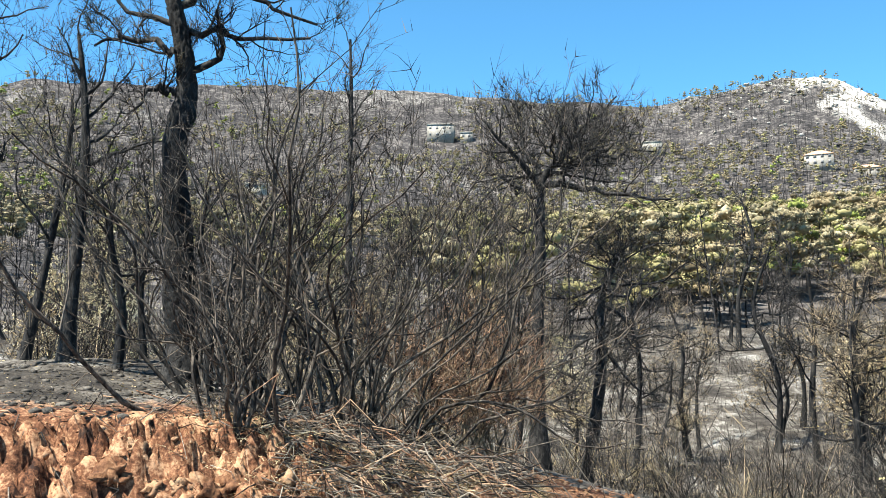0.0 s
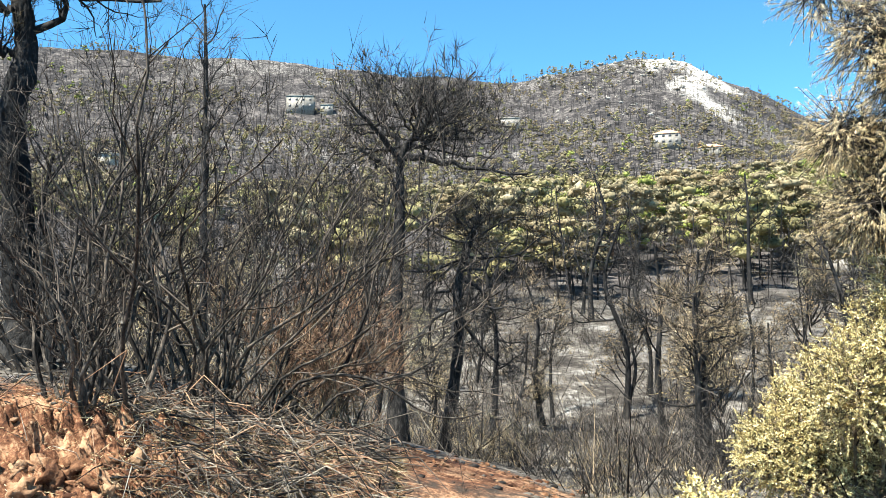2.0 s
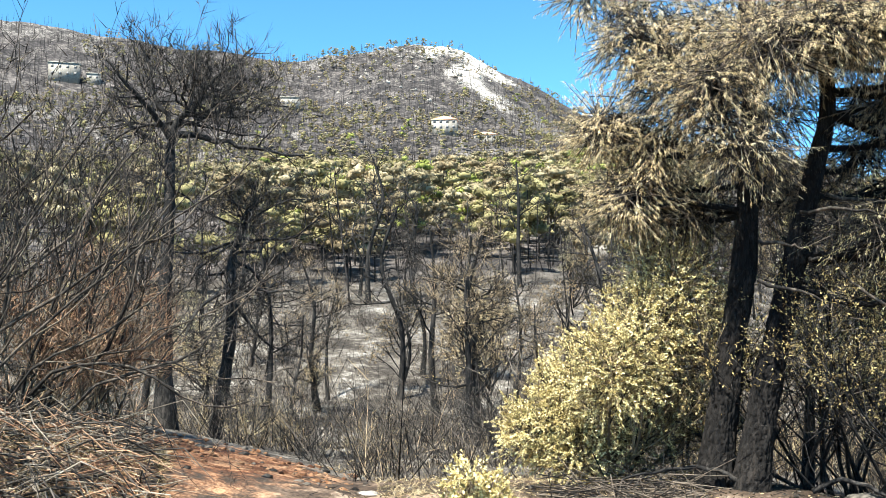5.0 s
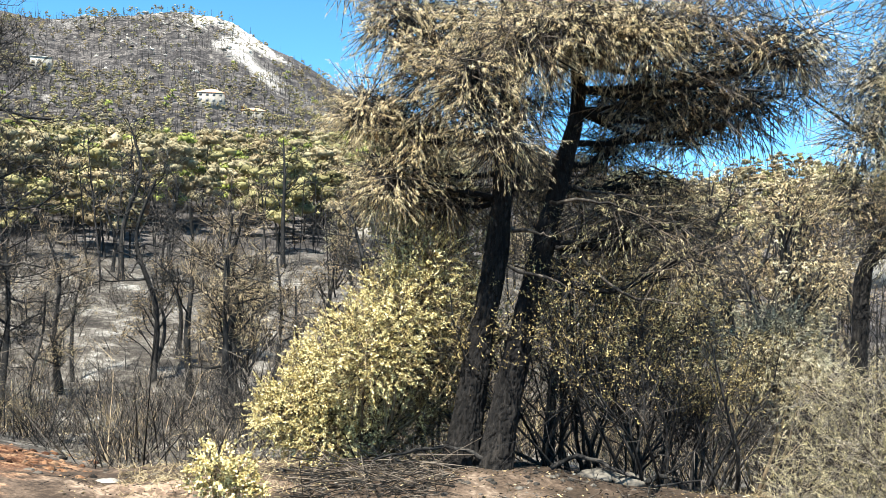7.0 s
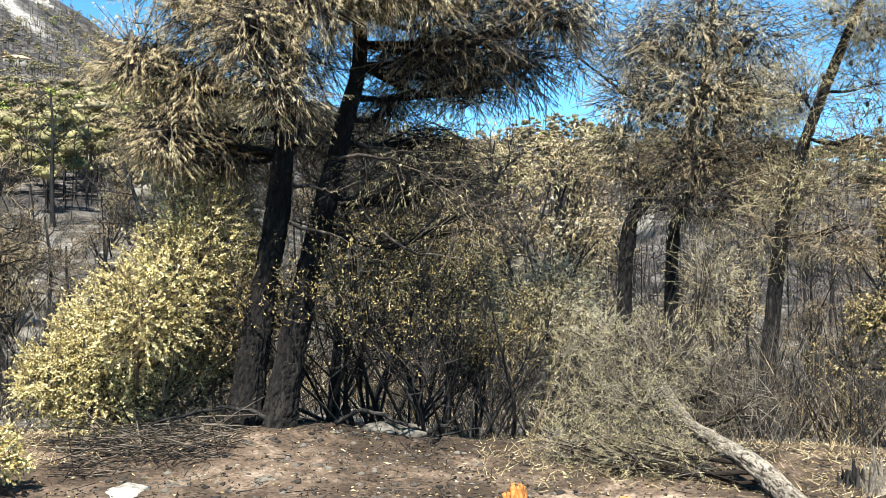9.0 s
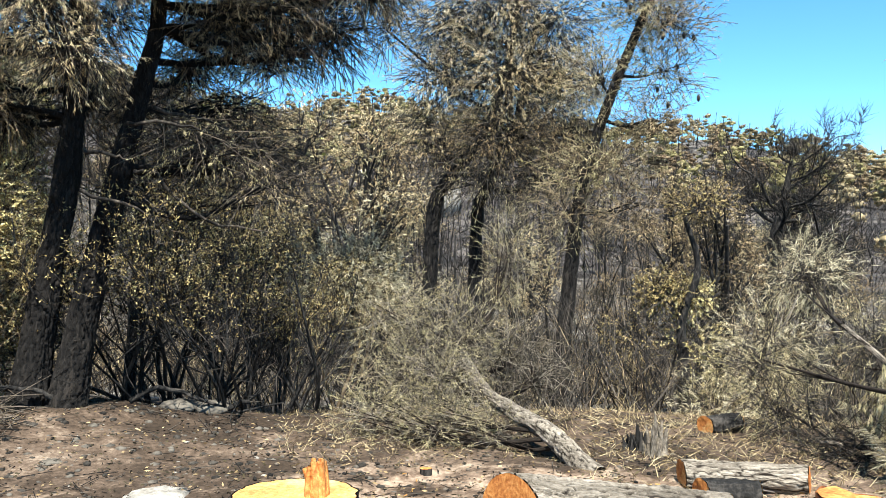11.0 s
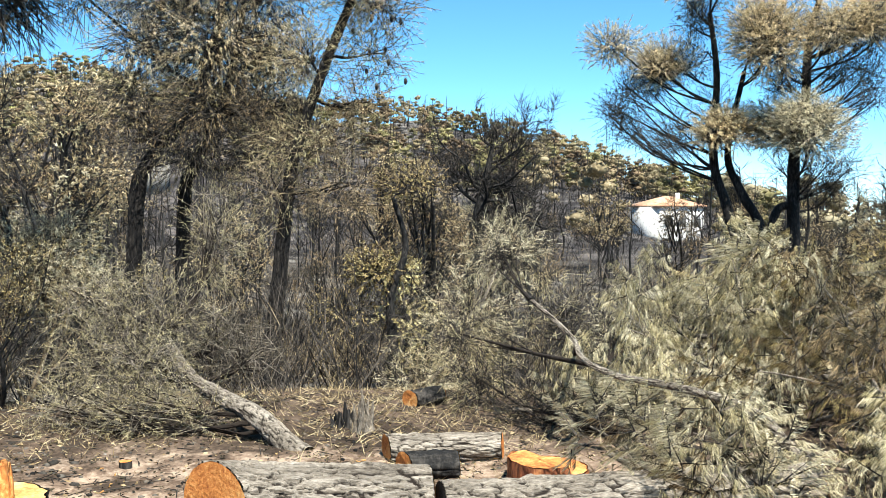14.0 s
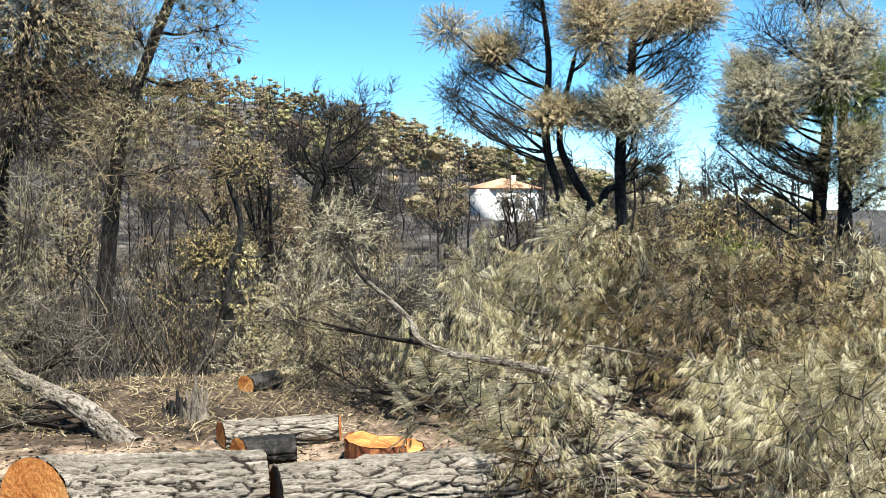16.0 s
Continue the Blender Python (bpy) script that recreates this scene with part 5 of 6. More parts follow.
felled_log("thick felled pine log, grey plated bark and orange sawn end", *lying((0.31, 4.83, 0.23), (1.34, 4.70, 0.23), 0.215), 0.225, taper=0.88, seed=5, slant=0.75)
felled_log("long felled pine trunk with grey plated bark running into the brush", *lying((1.35, 4.51, 0.18), (3.31, 4.35, -0.04), 0.19), 0.19, seed=6, face=CHAR)
felled_log("short dark log with an orange cut end", *lying((1.46, 5.67, 0.10), (1.78, 5.63, 0.07), 0.1), 0.1, CHAR, 0.95, 7, 0.012, 0.5, 0.4)
felled_log("weathered trunk section with a red-brown cut end", *lying((1.49, 6.28, 0.02), (2.19, 5.97, 0.02), 0.1), 0.1, LOG_BARK, 0.95, 9, 0.015, 0.5, 0.5)
felled_log("short weathered log lying at the edge of the scrub", *lying((2.04, 7.79, -0.12), (2.33, 7.82, -0.15), 0.09), 0.08, CHAR, 0.95, 8, 0.012, 0.4, 0.5)


def stump(label, at, radius, height, bark, seed, step_down=0.0, splinter=None, jagged=0.0, wood=PALE_WOOD):
    """A sawn stump: bark ring, cut top, perhaps with a lower second cut and a torn splinter."""
    rng = np.random.default_rng(seed)
    foot = on(at)
    root = thing("tree_stump", label, "stump", foot)
    nu = 72
    u = np.arange(nu) / nu * 2 * np.pi
    edge = radius * (1 + 0.09 * fbm(np.cos(u) * 1.6 + 5, np.sin(u) * 1.6 + seed, 3, seed) * 2)
    low = step(np.cos(u - 0.2), -0.1, 0.05) * step_down
    top = height - low + jagged * 3.5 * fbm(np.cos(u) * 2.5 + 7, np.sin(u) * 2.5 + seed, 4, seed)
    zz = np.linspace(0, 1, 14)
    rr = edge[None] * (1 + 0.35 * np.exp(-zz * 5))[:, None] * (1 + 0.05 * fbm(u[None] * 9, zz[:, None] * 3, 3, 81) * 2)
    v = np.stack([rr * np.cos(u), rr * np.sin(u), zz[:, None] * top[None] - 0.06 * (1 - zz[:, None])], -1)
    g = Geo()
    i = (np.arange(13)[:, None] * nu + np.arange(nu)[None]).ravel()
    j = (np.arange(13)[:, None] * nu + (np.arange(nu)[None] + 1) % nu).ravel()
    g.add(v, np.stack([i, j, j + nu, i + nu], 1))
    part("bark", g, bark, root)
    t = np.linspace(0, 1, 12)
    rad = t[:, None] * rr[-1][None] * 0.97
    xs = rad * np.cos(u)
    z = np.where(xs * math.cos(0.2) + rad * np.sin(u) * math.sin(0.2) > -0.02 * radius, height - step_down, height) if step_down else np.broadcast_to(top[None] * t[:, None] + height * (1 - t[:, None]), rad.shape)
    z = z + 0.006 * fbm(xs * 40, rad * np.sin(u) * 60, 2, 91)
    gc = Geo()
    gc.add(np.stack([xs, rad * np.sin(u), z], -1), np.stack([(np.arange(11)[:, None] * nu + np.arange(nu)[None]).ravel(), (np.arange(11)[:, None] * nu + (np.arange(nu)[None] + 1) % nu).ravel(), (np.arange(11)[:, None] * nu + nu + (np.arange(nu)[None] + 1) % nu).ravel(), (np.arange(11)[:, None] * nu + nu + np.arange(nu)[None]).ravel()], 1))
    part("cut_face", gc, wood, root, "fresh sawn wood")
    if splinter:
        x, y, w, h = splinter
        gs = Geo()
        for _ in range(26):
            q = np.array([x + rng.normal() * w * 0.3, y + rng.normal() * w * 0.3, height - 0.03])
            gs.tube(bend([q, q + np.array([0, 0, h * 0.5]), q + np.array([rng.normal() * 0.015, rng.normal() * 0.015, h * rng.uniform(0.75, 1.05)])], 5), np.array([0.024, 0.023, 0.021, 0.019, 0.015]) * w / 0.08, 5)
        part("splinter", gs, CUT_WOOD, root, "torn orange splinter of wood")
    return root


stump("wide fresh-cut stump with a torn splinter standing up", (-0.88, 5.62, 0.10), 0.37, 0.14, PINE_BARK, 91, splinter=(0.12, -0.05, 0.08, 0.24))
stump("fresh-cut stump of raw orange wood, stripped of bark", (2.29, 5.45, 0.01), 0.24, 0.19, RED_BARK, 92, step_down=0.05, jagged=0.012, wood=CUT_WOOD)


def splintered_stump(label, at, radius, height, material, seed):
    """A snapped trunk: a ring of torn upright slivers of uneven height."""
    rng = np.random.default_rng(seed)
    root = thing("burnt_stump", label, "stump", on(at))
    for k in range(26):
        g = Geo()
        t, r = k * 2.4, radius * math.sqrt((k + 0.5) / 26)
        h = height * rng.uniform(0.45, 1.05) * (1.1 - 0.35 * r / radius)
        q = np.array([math.cos(t) * r, math.sin(t) * r, -0.05])
        lean = rng.normal(size=3) * (0.035, 0.035, 0)
        g.tube(bend([q * (1.25, 1.25, 1), q + UP * h * 0.5 + lean * 0.4, q + UP * h + lean], 6), np.array([0.024, 0.022, 0.02, 0.017, 0.011, 0.003]) * radius / 0.08, 5)
        part("sliver", g, material, root)


splintered_stump("broken burnt stump of splintered grey wood", (1.51, 7.09, -0.12), 0.09, 0.36, GREY_WOOD, 93)
splintered_stump("broken burnt stump of dark wood", (1.38, 7.22, -0.13), 0.08, 0.28, CHAR, 94)
stump("small cut stump in the litter", (-0.16, 6.54, 0.02), 0.04, 0.07, CHAR, 96, wood=CUT_WOOD)

# ---- the valley: burnt trees, then the woods of the slopes ----
def sapling(seed, kind):
    """A burnt tree of 1 m height, to be scaled."""
    rng = np.random.default_rng(seed)
    bare = kind == "bare"
    root = thing("burnt_tree", "charred bare tree on the ash slope" if bare else "scorched brown tree with fine dead twigs", "tree", (0, 0, 0), "burnt trees in the valley")
    g = Geo()
    pts, rad = trunk_of(g, rng, [(0, 0, -0.02), (rng.normal() * 0.03, rng.normal() * 0.03, 0.35), (rng.normal() * 0.05, rng.normal() * 0.05, 0.7), (rng.normal() * 0.05, rng.normal() * 0.05, 1.0)], 0.02, 0.006, 6)
    part("trunk", g, CHAR, root)
    gb, outs = Geo(), []
    spec = [order(4, 0.24, 0.06, 3, 5, 0.15, 52, 0.55, 0.5), order(3, 0.25, 0.12, 3)]
    n, lo = (11, 0.42) if bare else (16, 0.2)
    for j in range(n):
        t = lo + (1 - lo) * (j + rng.random()) / n
        f = t * (len(pts) - 1)
        q = min(int(f), len(pts) - 2)
        turn, el = rng.uniform(0, 6.28), radians(rng.uniform(0, 45))
        grow(gb, rng, pts[q], (math.cos(turn) * math.cos(el), math.sin(turn) * math.cos(el), math.sin(el)), (0.3 if bare else 0.24) * (1.2 - 0.6 * t), rad[q] * 0.45, spec, outs)
    tagged(part("branchwork", gb, CHAR, root), kind="stuff")
    gt = Geo()
    a, e = twigs(gt, rng, outs, 13 if bare else 20, 0.1, 0.0012, 0.2, 0.8, None)
    tagged(part("twig_mass", gt, CHAR_TWIG if bare else BROWN_TWIG, root), kind="stuff")
    return root


# open views of the houses: heading, half width, distance
CLEAR = ((-29.0, 2.2, 55, 108), (60.0, 0.6, 440, 480), (38.3, 0.4, 376, 394), (1.0, 2.5, 70, 110))


def in_view(a, d):
    return np.all([~((np.abs(a - h) < w) & (d > lo) & (d < hi)) for h, w, lo, hi in CLEAR], axis=0)


SAPLINGS = [sapling(300 + i, "bare" if i < 4 else "brown") for i in range(6)]


def leafy_sapling(seed, label, material, second):
    """A small scorched tree of 1 m height that has kept its dry leaves in uneven bunches."""
    rng = np.random.default_rng(seed)
    root = thing("scorched_tree", label, "tree", (0, 0, 0), "scorched trees in the valley")
    g = Geo()
    trunk_of(g, rng, [(0, 0, -0.02), (rng.normal() * 0.05, rng.normal() * 0.05, 0.4), (rng.normal() * 0.08, rng.normal() * 0.08, 0.85)], 0.022, 0.008, 6)
    part("trunk", g, CHAR, root)
    gb, gt, leaf = Geo(), Geo(), (Geo(), Geo())
    for k in range(15):
        turn, z = rng.uniform(0, 6.28), rng.uniform(0.32, 0.97)
        out = rng.uniform(0.08, 0.3) * (1.25 - 0.6 * z)
        c = np.array([math.cos(turn) * out, math.sin(turn) * out, z])
        clump(gb, gt, leaf[k % 2], rng, c, (0.11, 0.11, 0.075), (0, 0, max(z - 0.25, 0.1)), 44, 0.05, 11, (0.015, 0.0042), 0.3, 0.7, r=0.005, boughs=5)
    tagged(part("branchwork", gb, CHAR, root), kind="stuff")
    tagged(part("twig_mass", gt, CHAR_TWIG, root), kind="stuff")
    for m, gl in zip((material, second), leaf):
        tagged(part("foliage", gl, m, root), kind="stuff")
    return root


LEAFY_TREES = [leafy_sapling(340, "small pine with dry tan needles", TAN_NEEDLES, BROWN_NEEDLES), leafy_sapling(341, "small tree with brown scorched leaves", BROWN_NEEDLES, DARK_NEEDLES),
               leafy_sapling(342, "small tree with olive-yellow scorched leaves", OLIVE_NEEDLES, PALE_NEEDLES)]
SAPLINGS += LEAFY_TREES
used = set()


def put_tree(i, x, y, height, turn, lean=(0, 0)):
    src = SAPLINGS[i]
    m = pose(x, y, float(ground(x, y)) - 0.02, lean[0], lean[1], turn) @ Matrix.Scale(height, 4)
    if i in used:
        ob = copy_thing(src, m)
    else:
        used.add(i)
        ob = src
    ob.matrix_basis = m
    return ob


for i, (p, h) in enumerate((((-20.14, 24.81, -1.80), 6.5), ((-23.23, 26.53, -1.08), 7.0), ((-24.95, 29.92, -1.09), 5.0), ((-14.50, 19.06, -1.80), 5.2), ((-14.62, 19.60, -1.78), 5.6), ((-37.51, 40.18, 2.28), 8.5), ((-33.49, 49.72, 3.74), 8), ((-22.10, 20.25, -0.57), 3.5), ((-25.63, 25.23, -0.17), 4), ((-3.40, 23.79, 1.34), 6.0))):
    put_tree((0, 1, 2, 4, 5, 1, 0, 2, 3, 1)[i], p[0], p[1], h, 40 * i)
# tall scorched trees beyond the old pines: kind, place, height of the top
for i, x, y, top in ((7, -5.35, 23.53, 4.59), (6, -5.06, 29.71, 5.83), (8, -3.22, 26.95, 4.5), (6, -2.59, 34.04, 6.06), (8, -6.47, 29.4, 5.93), (6, -2.54, 27.99, 5.45), (7, -9.2, 34.91, 6.46), (6, 8.81, 39.12, 4.37)):
    put_tree(i, x, y, top - float(ground(x, y)), 70 * i + 30 * x)
rng = np.random.default_rng(88)
count = 0
while count < 150:
    a, d = rng.uniform(-46, 82), 20 + 62 * rng.random() ** 0.8
    if 33 < a < 47 and d < 27 or (a < -30 and d < 30) or (38 < a < 55 and d < 24):
        continue
    x, y = polar(a, d)
    put_tree(int(rng.choice([0, 1, 2, 3, 4, 5], p=[0.16, 0.12, 0.12, 0.12, 0.26, 0.22])), x, y, rng.uniform(3.4, 6.5) * (1 if a > 8 else 0.85), rng.uniform(0, 360), rng.normal(size=2) * 4)
    count += 1


count = 0
while count < 120:
    a, d = (rng.uniform(-44, 24) if count < 55 else rng.uniform(24, 60) if count < 80 else rng.uniform(56, 88)), 15 + 62 * rng.random() ** 0.9
    x, y = polar(a, d)
    if not in_view(a, d) or (a < -18 and d < 26) or (a > 62 and d < 16) or (34 < a < 60 and d < 24) or fbm(x * 0.06, y * 0.06, 2, 71) < -0.12:
        continue
    put_tree(int(rng.choice([6, 7, 8], p=[0.4, 0.35, 0.25])), x, y, rng.uniform(1.6, 3.6) * (1 + d / 90), rng.uniform(0, 360), rng.normal(size=2) * 5)
    count += 1


def low_shrub(seed, brown):
    rng = np.random.default_rng(seed)
    root = thing("burnt_shrub", "low burnt shrub of thin bare twigs" if not brown else "low dry shrub with brown twigs", "shrub", (0, 0, 0), "low shrubs in the valley")
    g, outs = Geo(), []
    for _ in range(9):
        d = np.array([*(rng.normal(size=2) * 0.7), 1.0])
        grow(g, rng, (rng.normal() * 0.08, rng.normal() * 0.08, -0.03), d, rng.uniform(0.6, 1.1), 0.012, [order(4, 0.15, 0.05, 3, 4, 0.2, 35, 0.5, 0.6), order(3, 0.2, 0.1, 3)], outs)
    tagged(part("branchwork", g, BROWN_TWIG if brown else CHAR, root), kind="stuff")
    gt = Geo()
    twigs(gt, rng, outs, 12, 0.22, 0.0035, 0.15, 0.8, None)
    tagged(part("twig_mass", gt, STRAW if brown else CHAR_TWIG, root), kind="stuff")
    return root


SHRUBS = [low_shrub(320 + i, i > 2) for i in range(5)]
count = 0
while count < 120:
    a, d = rng.uniform(-50, 82), 11.5 + 40 * rng.random() ** 1.2
    x, y = polar(a, d)
    if (44 < a < 62 and d < 16) or (a < -30 and d < 14) or (a > 62 and d < 13.5) or (13 < a < 30 and d < 11) or (34 < a < 43 and d < 40 and rng.random() < 0.7):
        continue
    i = int(rng.integers(5))
    m = pose(x, y, float(ground(x, y)), 0, 0, rng.uniform(0, 360)) @ Matrix.Scale(rng.uniform(0.7, 1.6), 4)
    if count < 5:
        SHRUBS[count].matrix_basis = m
    else:
        copy_thing(SHRUBS[i], m)
    count += 1


def ico(times=1):
    bm = bmesh.new()
    bmesh.ops.create_icosphere(bm, subdivisions=times, radius=1)
    v = np.array([w.co[:] for w in bm.verts])
    f = np.array([[w.index for w in q.verts] for q in bm.faces])
    bm.free()
    return v, f


SMALL, ICO, ICO_BIG = ico(1), ico(2), ico(3)


def crown_patch(rng, n, clumps):
    """One crown, 1 m high: its lumpy boughs, and leaf tufts on them as points and directions."""
    z = rng.uniform(0.34, 0.93, clumps)
    turn, out = rng.uniform(0, 6.28, clumps), np.sqrt(rng.random(clumps)) * 0.3 * np.sqrt(np.maximum(1.12 - z, 0.05) / 0.75)
    c = np.stack([np.cos(turn) * out, np.sin(turn) * out, z], -1)
    wide = 0.25 / clumps**0.33 * rng.uniform(0.7, 1.25, clumps)
    shape = np.stack([wide, wide, wide * 0.6], -1)
    v, f = SMALL
    body = c[:, None] + v[None] * shape[:, None] * rng.uniform(0.6, 1.0, (clumps, len(v), 1))
    faces = (f[None] + (np.arange(clumps) * len(v))[:, None, None]).reshape(-1, 3)
    k = rng.integers(clumps, size=n)
    u = unit(rng.normal(size=(n, 3)) + UP * 0.25)
    p = c[k] + u * shape[k] * rng.uniform(0.8, 1.12, (n, 1))
    return p, unit(u * (1, 1, 1.5) + rng.normal(size=(n, 3)) * 0.5), body.reshape(-1, 3), faces


def wood(name, label, places, heights, material, tufts, size, seed, trunk=0.011, clumps=12):
    """Many far trees in one mesh: boughs with leaf tufts, and their trunks in a second one."""
    rng = np.random.default_rng(seed)
    ob = Geo()
    tr = Geo()
    base = [crown_patch(rng, tufts, clumps) for _ in range(12)]
    turn = rng.uniform(0, 2 * np.pi, len(places))
    pick = rng.integers(12, size=len(places))
    for b in range(12):
        m = np.where(pick == b)[0]
        if not len(m):
            continue
        p, d, body, faces = base[b]
        c, s = np.cos(turn[m])[:, None], np.sin(turn[m])[:, None]
        rot = lambda v: np.stack([v[None, :, 0] * c - v[None, :, 1] * s, v[None, :, 0] * s + v[None, :, 1] * c, np.broadcast_to(v[None, :, 2], (len(m), len(v)))], -1)
        wide = rng.uniform(0.8, 1.25, (len(m), 1, 1)) * np.array([1, 1, 0]) + np.array([0, 0, 1])
        high = heights[m][:, None, None]
        q = places[m][:, None] + rot(p) * wide * high
        h = np.repeat(heights[m], tufts)
        ob.scales(rng, q.reshape(-1, 3), rot(d).reshape(-1, 3), size * h * rng.uniform(0.6, 1.3, len(h)), size * 0.9 * h)
        solid = (places[m][:, None] + rot(body) * wide * high).reshape(-1, 3)
        ob.add(solid, (faces[None] + (np.arange(len(m)) * len(body))[:, None, None]).reshape(-1, 3))
    tr.sticks(places - UP * 0.2, places + UP * (heights * 0.75)[:, None], trunk * heights, trunk * heights * 0.5)
    tagged(new(name, ob.data(name, material)), label, "woodland", kind="stuff")
    tagged(new("far_trunks", tr.data("far_trunks", CHAR)), "black trunks of the scorched wood", "trunks", kind="stuff")


def dead_wood(name, label, places, heights, branches, seed, material, stout=0.014):
    rng = np.random.default_rng(seed)
    g = Geo()
    top = places + UP * heights[:, None] + rng.normal(size=places.shape) * (0.07, 0.07, 0) * heights[:, None]
    g.sticks(places - UP * 0.2, top, stout * heights * rng.uniform(0.6, 1.2, len(heights)), 0.4 * stout * heights)
    m = np.repeat(np.arange(len(places)), branches)
    t = rng.uniform(0.3, 1, len(m))[:, None]
    a = places[m] + (top - places)[m] * t
    turn = rng.uniform(0, 2 * np.pi, len(m))
    d = unit(np.stack([np.cos(turn), np.sin(turn), rng.uniform(0.2, 0.9, len(m))], -1))
    e = a + d * (heights[m] * rng.uniform(0.1, 0.26, len(m)) * (1.2 - 0.7 * t[:, 0]))[:, None]
    g.blades(rng, a, e - a, np.linalg.norm(e - a, axis=1), 0.012 * heights[m])
    b = np.repeat(np.arange(len(m)), 3)
    f = a[b] + (e - a)[b] * rng.uniform(0.2, 0.9, (len(b), 1))
    v = unit(d[b] + UP * 0.5 + rng.normal(size=(len(b), 3)) * 0.5)
    g.blades(rng, f, v, heights[m][b] * rng.uniform(0.05, 0.13, len(b)), 0.007 * heights[m][b])
    tagged(new(name, g.data(name, material)), label, "woodland", kind="stuff")


def scatter(rng, n, a0, a1, d0, d1, keep, power=1.0):
    """Places on the slopes, kept by a test of heading, distance and elevation."""
    a = rng.uniform(a0, a1, n)
    d = (d0**power + (d1**power - d0**power) * rng.random(n)) ** (1 / power)
    x, y = polar(a, d)
    z = ground(x, y)
    ok = keep(a, d, np.degrees(np.arctan2(z - 1.6, d)), fbm(x * 0.02, y * 0.02, 3, 33), rng.random(n))
    return np.stack([x, y, z], -1)[ok]


rng = np.random.default_rng(99)


def crest(a):
    return 235 + 345 * step(a, 4, 30)


near_tan = scatter(rng, 760, -48, 88, 58, 175, lambda a, d, e, f, r: in_view(a, d) & (f * 2.4 + (0.42 - 0.08 * step(a, 50, 60)) * step(d, 60, 110) + 0.1 > r) & ~((a < 6) & (d < 130) & (r > 0.2)))
mid_tan = scatter(rng, 1500, -50, 88, 165, 300, lambda a, d, e, f, r: in_view(a, d) & (d < crest(a) + 6) & (f * 1.6 + np.where(a > 52, 0.6, 0.7) > r))
far_tan = scatter(rng, 8600, 16, 88, 280, 588, lambda a, d, e, f, r: in_view(a, d) & (d < crest(a) + 6) & (f * 2.2 + np.where(e < 10.5, 0.62, 0.36) > r) & ~((a > 31.5) & (a < 37) & (e > 13.6) & (r > 0.15)))
near_green = scatter(rng, 330, 29, 50, 105, 200, lambda a, d, e, f, r: (f > 0.02) & (r < 0.3) & (e < 8.6))
far_green = scatter(rng, 900, -30, 86, 170, 570, lambda a, d, e, f, r: in_view(a, d) & (d < crest(a) + 4) & (r < np.where(a > 72, 0.5, 0.07)), 1.5)
tall = lambda p, lo, hi: rng.uniform(lo, hi, len(p))


def three_woods(name, where, places, lo, hi, tufts, size, seed, clumps):
    """Scorched pines of three colours, mixed over one stretch of slope."""
    for k, (word, material) in enumerate((("tan", FAR_TAN), ("olive", FAR_OLIVE), ("bleached", FAR_PALE))):
        wood(name, f"{word} scorched pines {where}", places[k::3], tall(places[k::3], lo, hi), material, tufts, size, seed + k, clumps=clumps)


three_woods("scorched_wood", "on the lower slope", near_tan, 4.5, 8, 800, 0.034, 401, 14)
three_woods("scorched_wood", "half way up the slope", mid_tan, 4, 7, 260, 0.05, 421, 9)
ridge_wood = scatter(rng, 900, -46, 12, 135, 245, lambda a, d, e, f, r: in_view(a, d) & (d < crest(a) + 6) & (r < step(d, 125, 200)))
for k, (word, material) in enumerate((("brown", FAR_BROWN), ("olive", FAR_OLIVE), ("tan", FAR_TAN))):
    wood("ridge_wood", f"{word} singed pines along the lower ridge", ridge_wood[k::3], tall(ridge_wood[k::3], 3.5, 6.5), material, 240, 0.055, 441 + k)
three_woods("far_wood", "high on the mountain", far_tan, 3, 5.2, 30, 0.1, 431, 5)
wood("green_wood", "surviving green pines on the slope", near_green, tall(near_green, 5, 7.5), FAR_GREEN, 700, 0.034, 406)
wood("green_wood", "surviving green pines far up the slope", far_green, tall(far_green, 4, 7), FAR_GREEN, 50, 0.12, 407, clumps=6)
belt = scatter(rng, 1500, 26, 51, 78, 310, lambda a, d, e, f, r: in_view(a, d) & (e < 10.2) & (f * 2.0 + 0.25 + 0.2 * step(d, 80, 130) > r))
three_woods("scorched_wood", "crowding the foot of the mountain", belt[:-90], 5, 8.5, 620, 0.034, 451, 14)
wood("green_wood", "surviving green pines at the foot of the mountain", belt[-90:], tall(belt[-90:], 5, 8), FAR_GREEN, 620, 0.034, 455)
in_belt = lambda a, d: (a > 26) & (a < 51) & (d > 85) & (d < 310)
dead_near = scatter(rng, 1300, -48, 88, 50, 180, lambda a, d, e, f, r: in_view(a, d) & (r < np.where(in_belt(a, d), 0.25, 0.8)))
dead_mid = scatter(rng, 2800, -48, 88, 165, 300, lambda a, d, e, f, r: in_view(a, d) & (d < crest(a) + 8) & (r < np.where(in_belt(a, d), 0.2, np.where(a > 24, 0.7, 0.5))))
dead_far = scatter(rng, 10500, 16, 88, 280, 585, lambda a, d, e, f, r: in_view(a, d) & (d < crest(a) + 3) & ~((a > 31.5) & (a < 37) & (e > 13.8) & (r > 0.25)))
dead_wood("burnt_wood", "black bare trunks of burnt woodland on the slope", dead_near, tall(dead_near, 3.5, 7.5), 18, 408, FAR_CHAR, 0.012)
dead_wood("burnt_wood", "black bare trunks of burnt woodland half way up", dead_mid, tall(dead_mid, 4, 8), 8, 415, FAR_CHAR, 0.018)
dead_wood("burnt_wood", "black bare trunks of burnt woodland far up the mountain", dead_far, tall(dead_far, 2.6, 4.8), 3, 409, FAR_CHAR, 0.03)


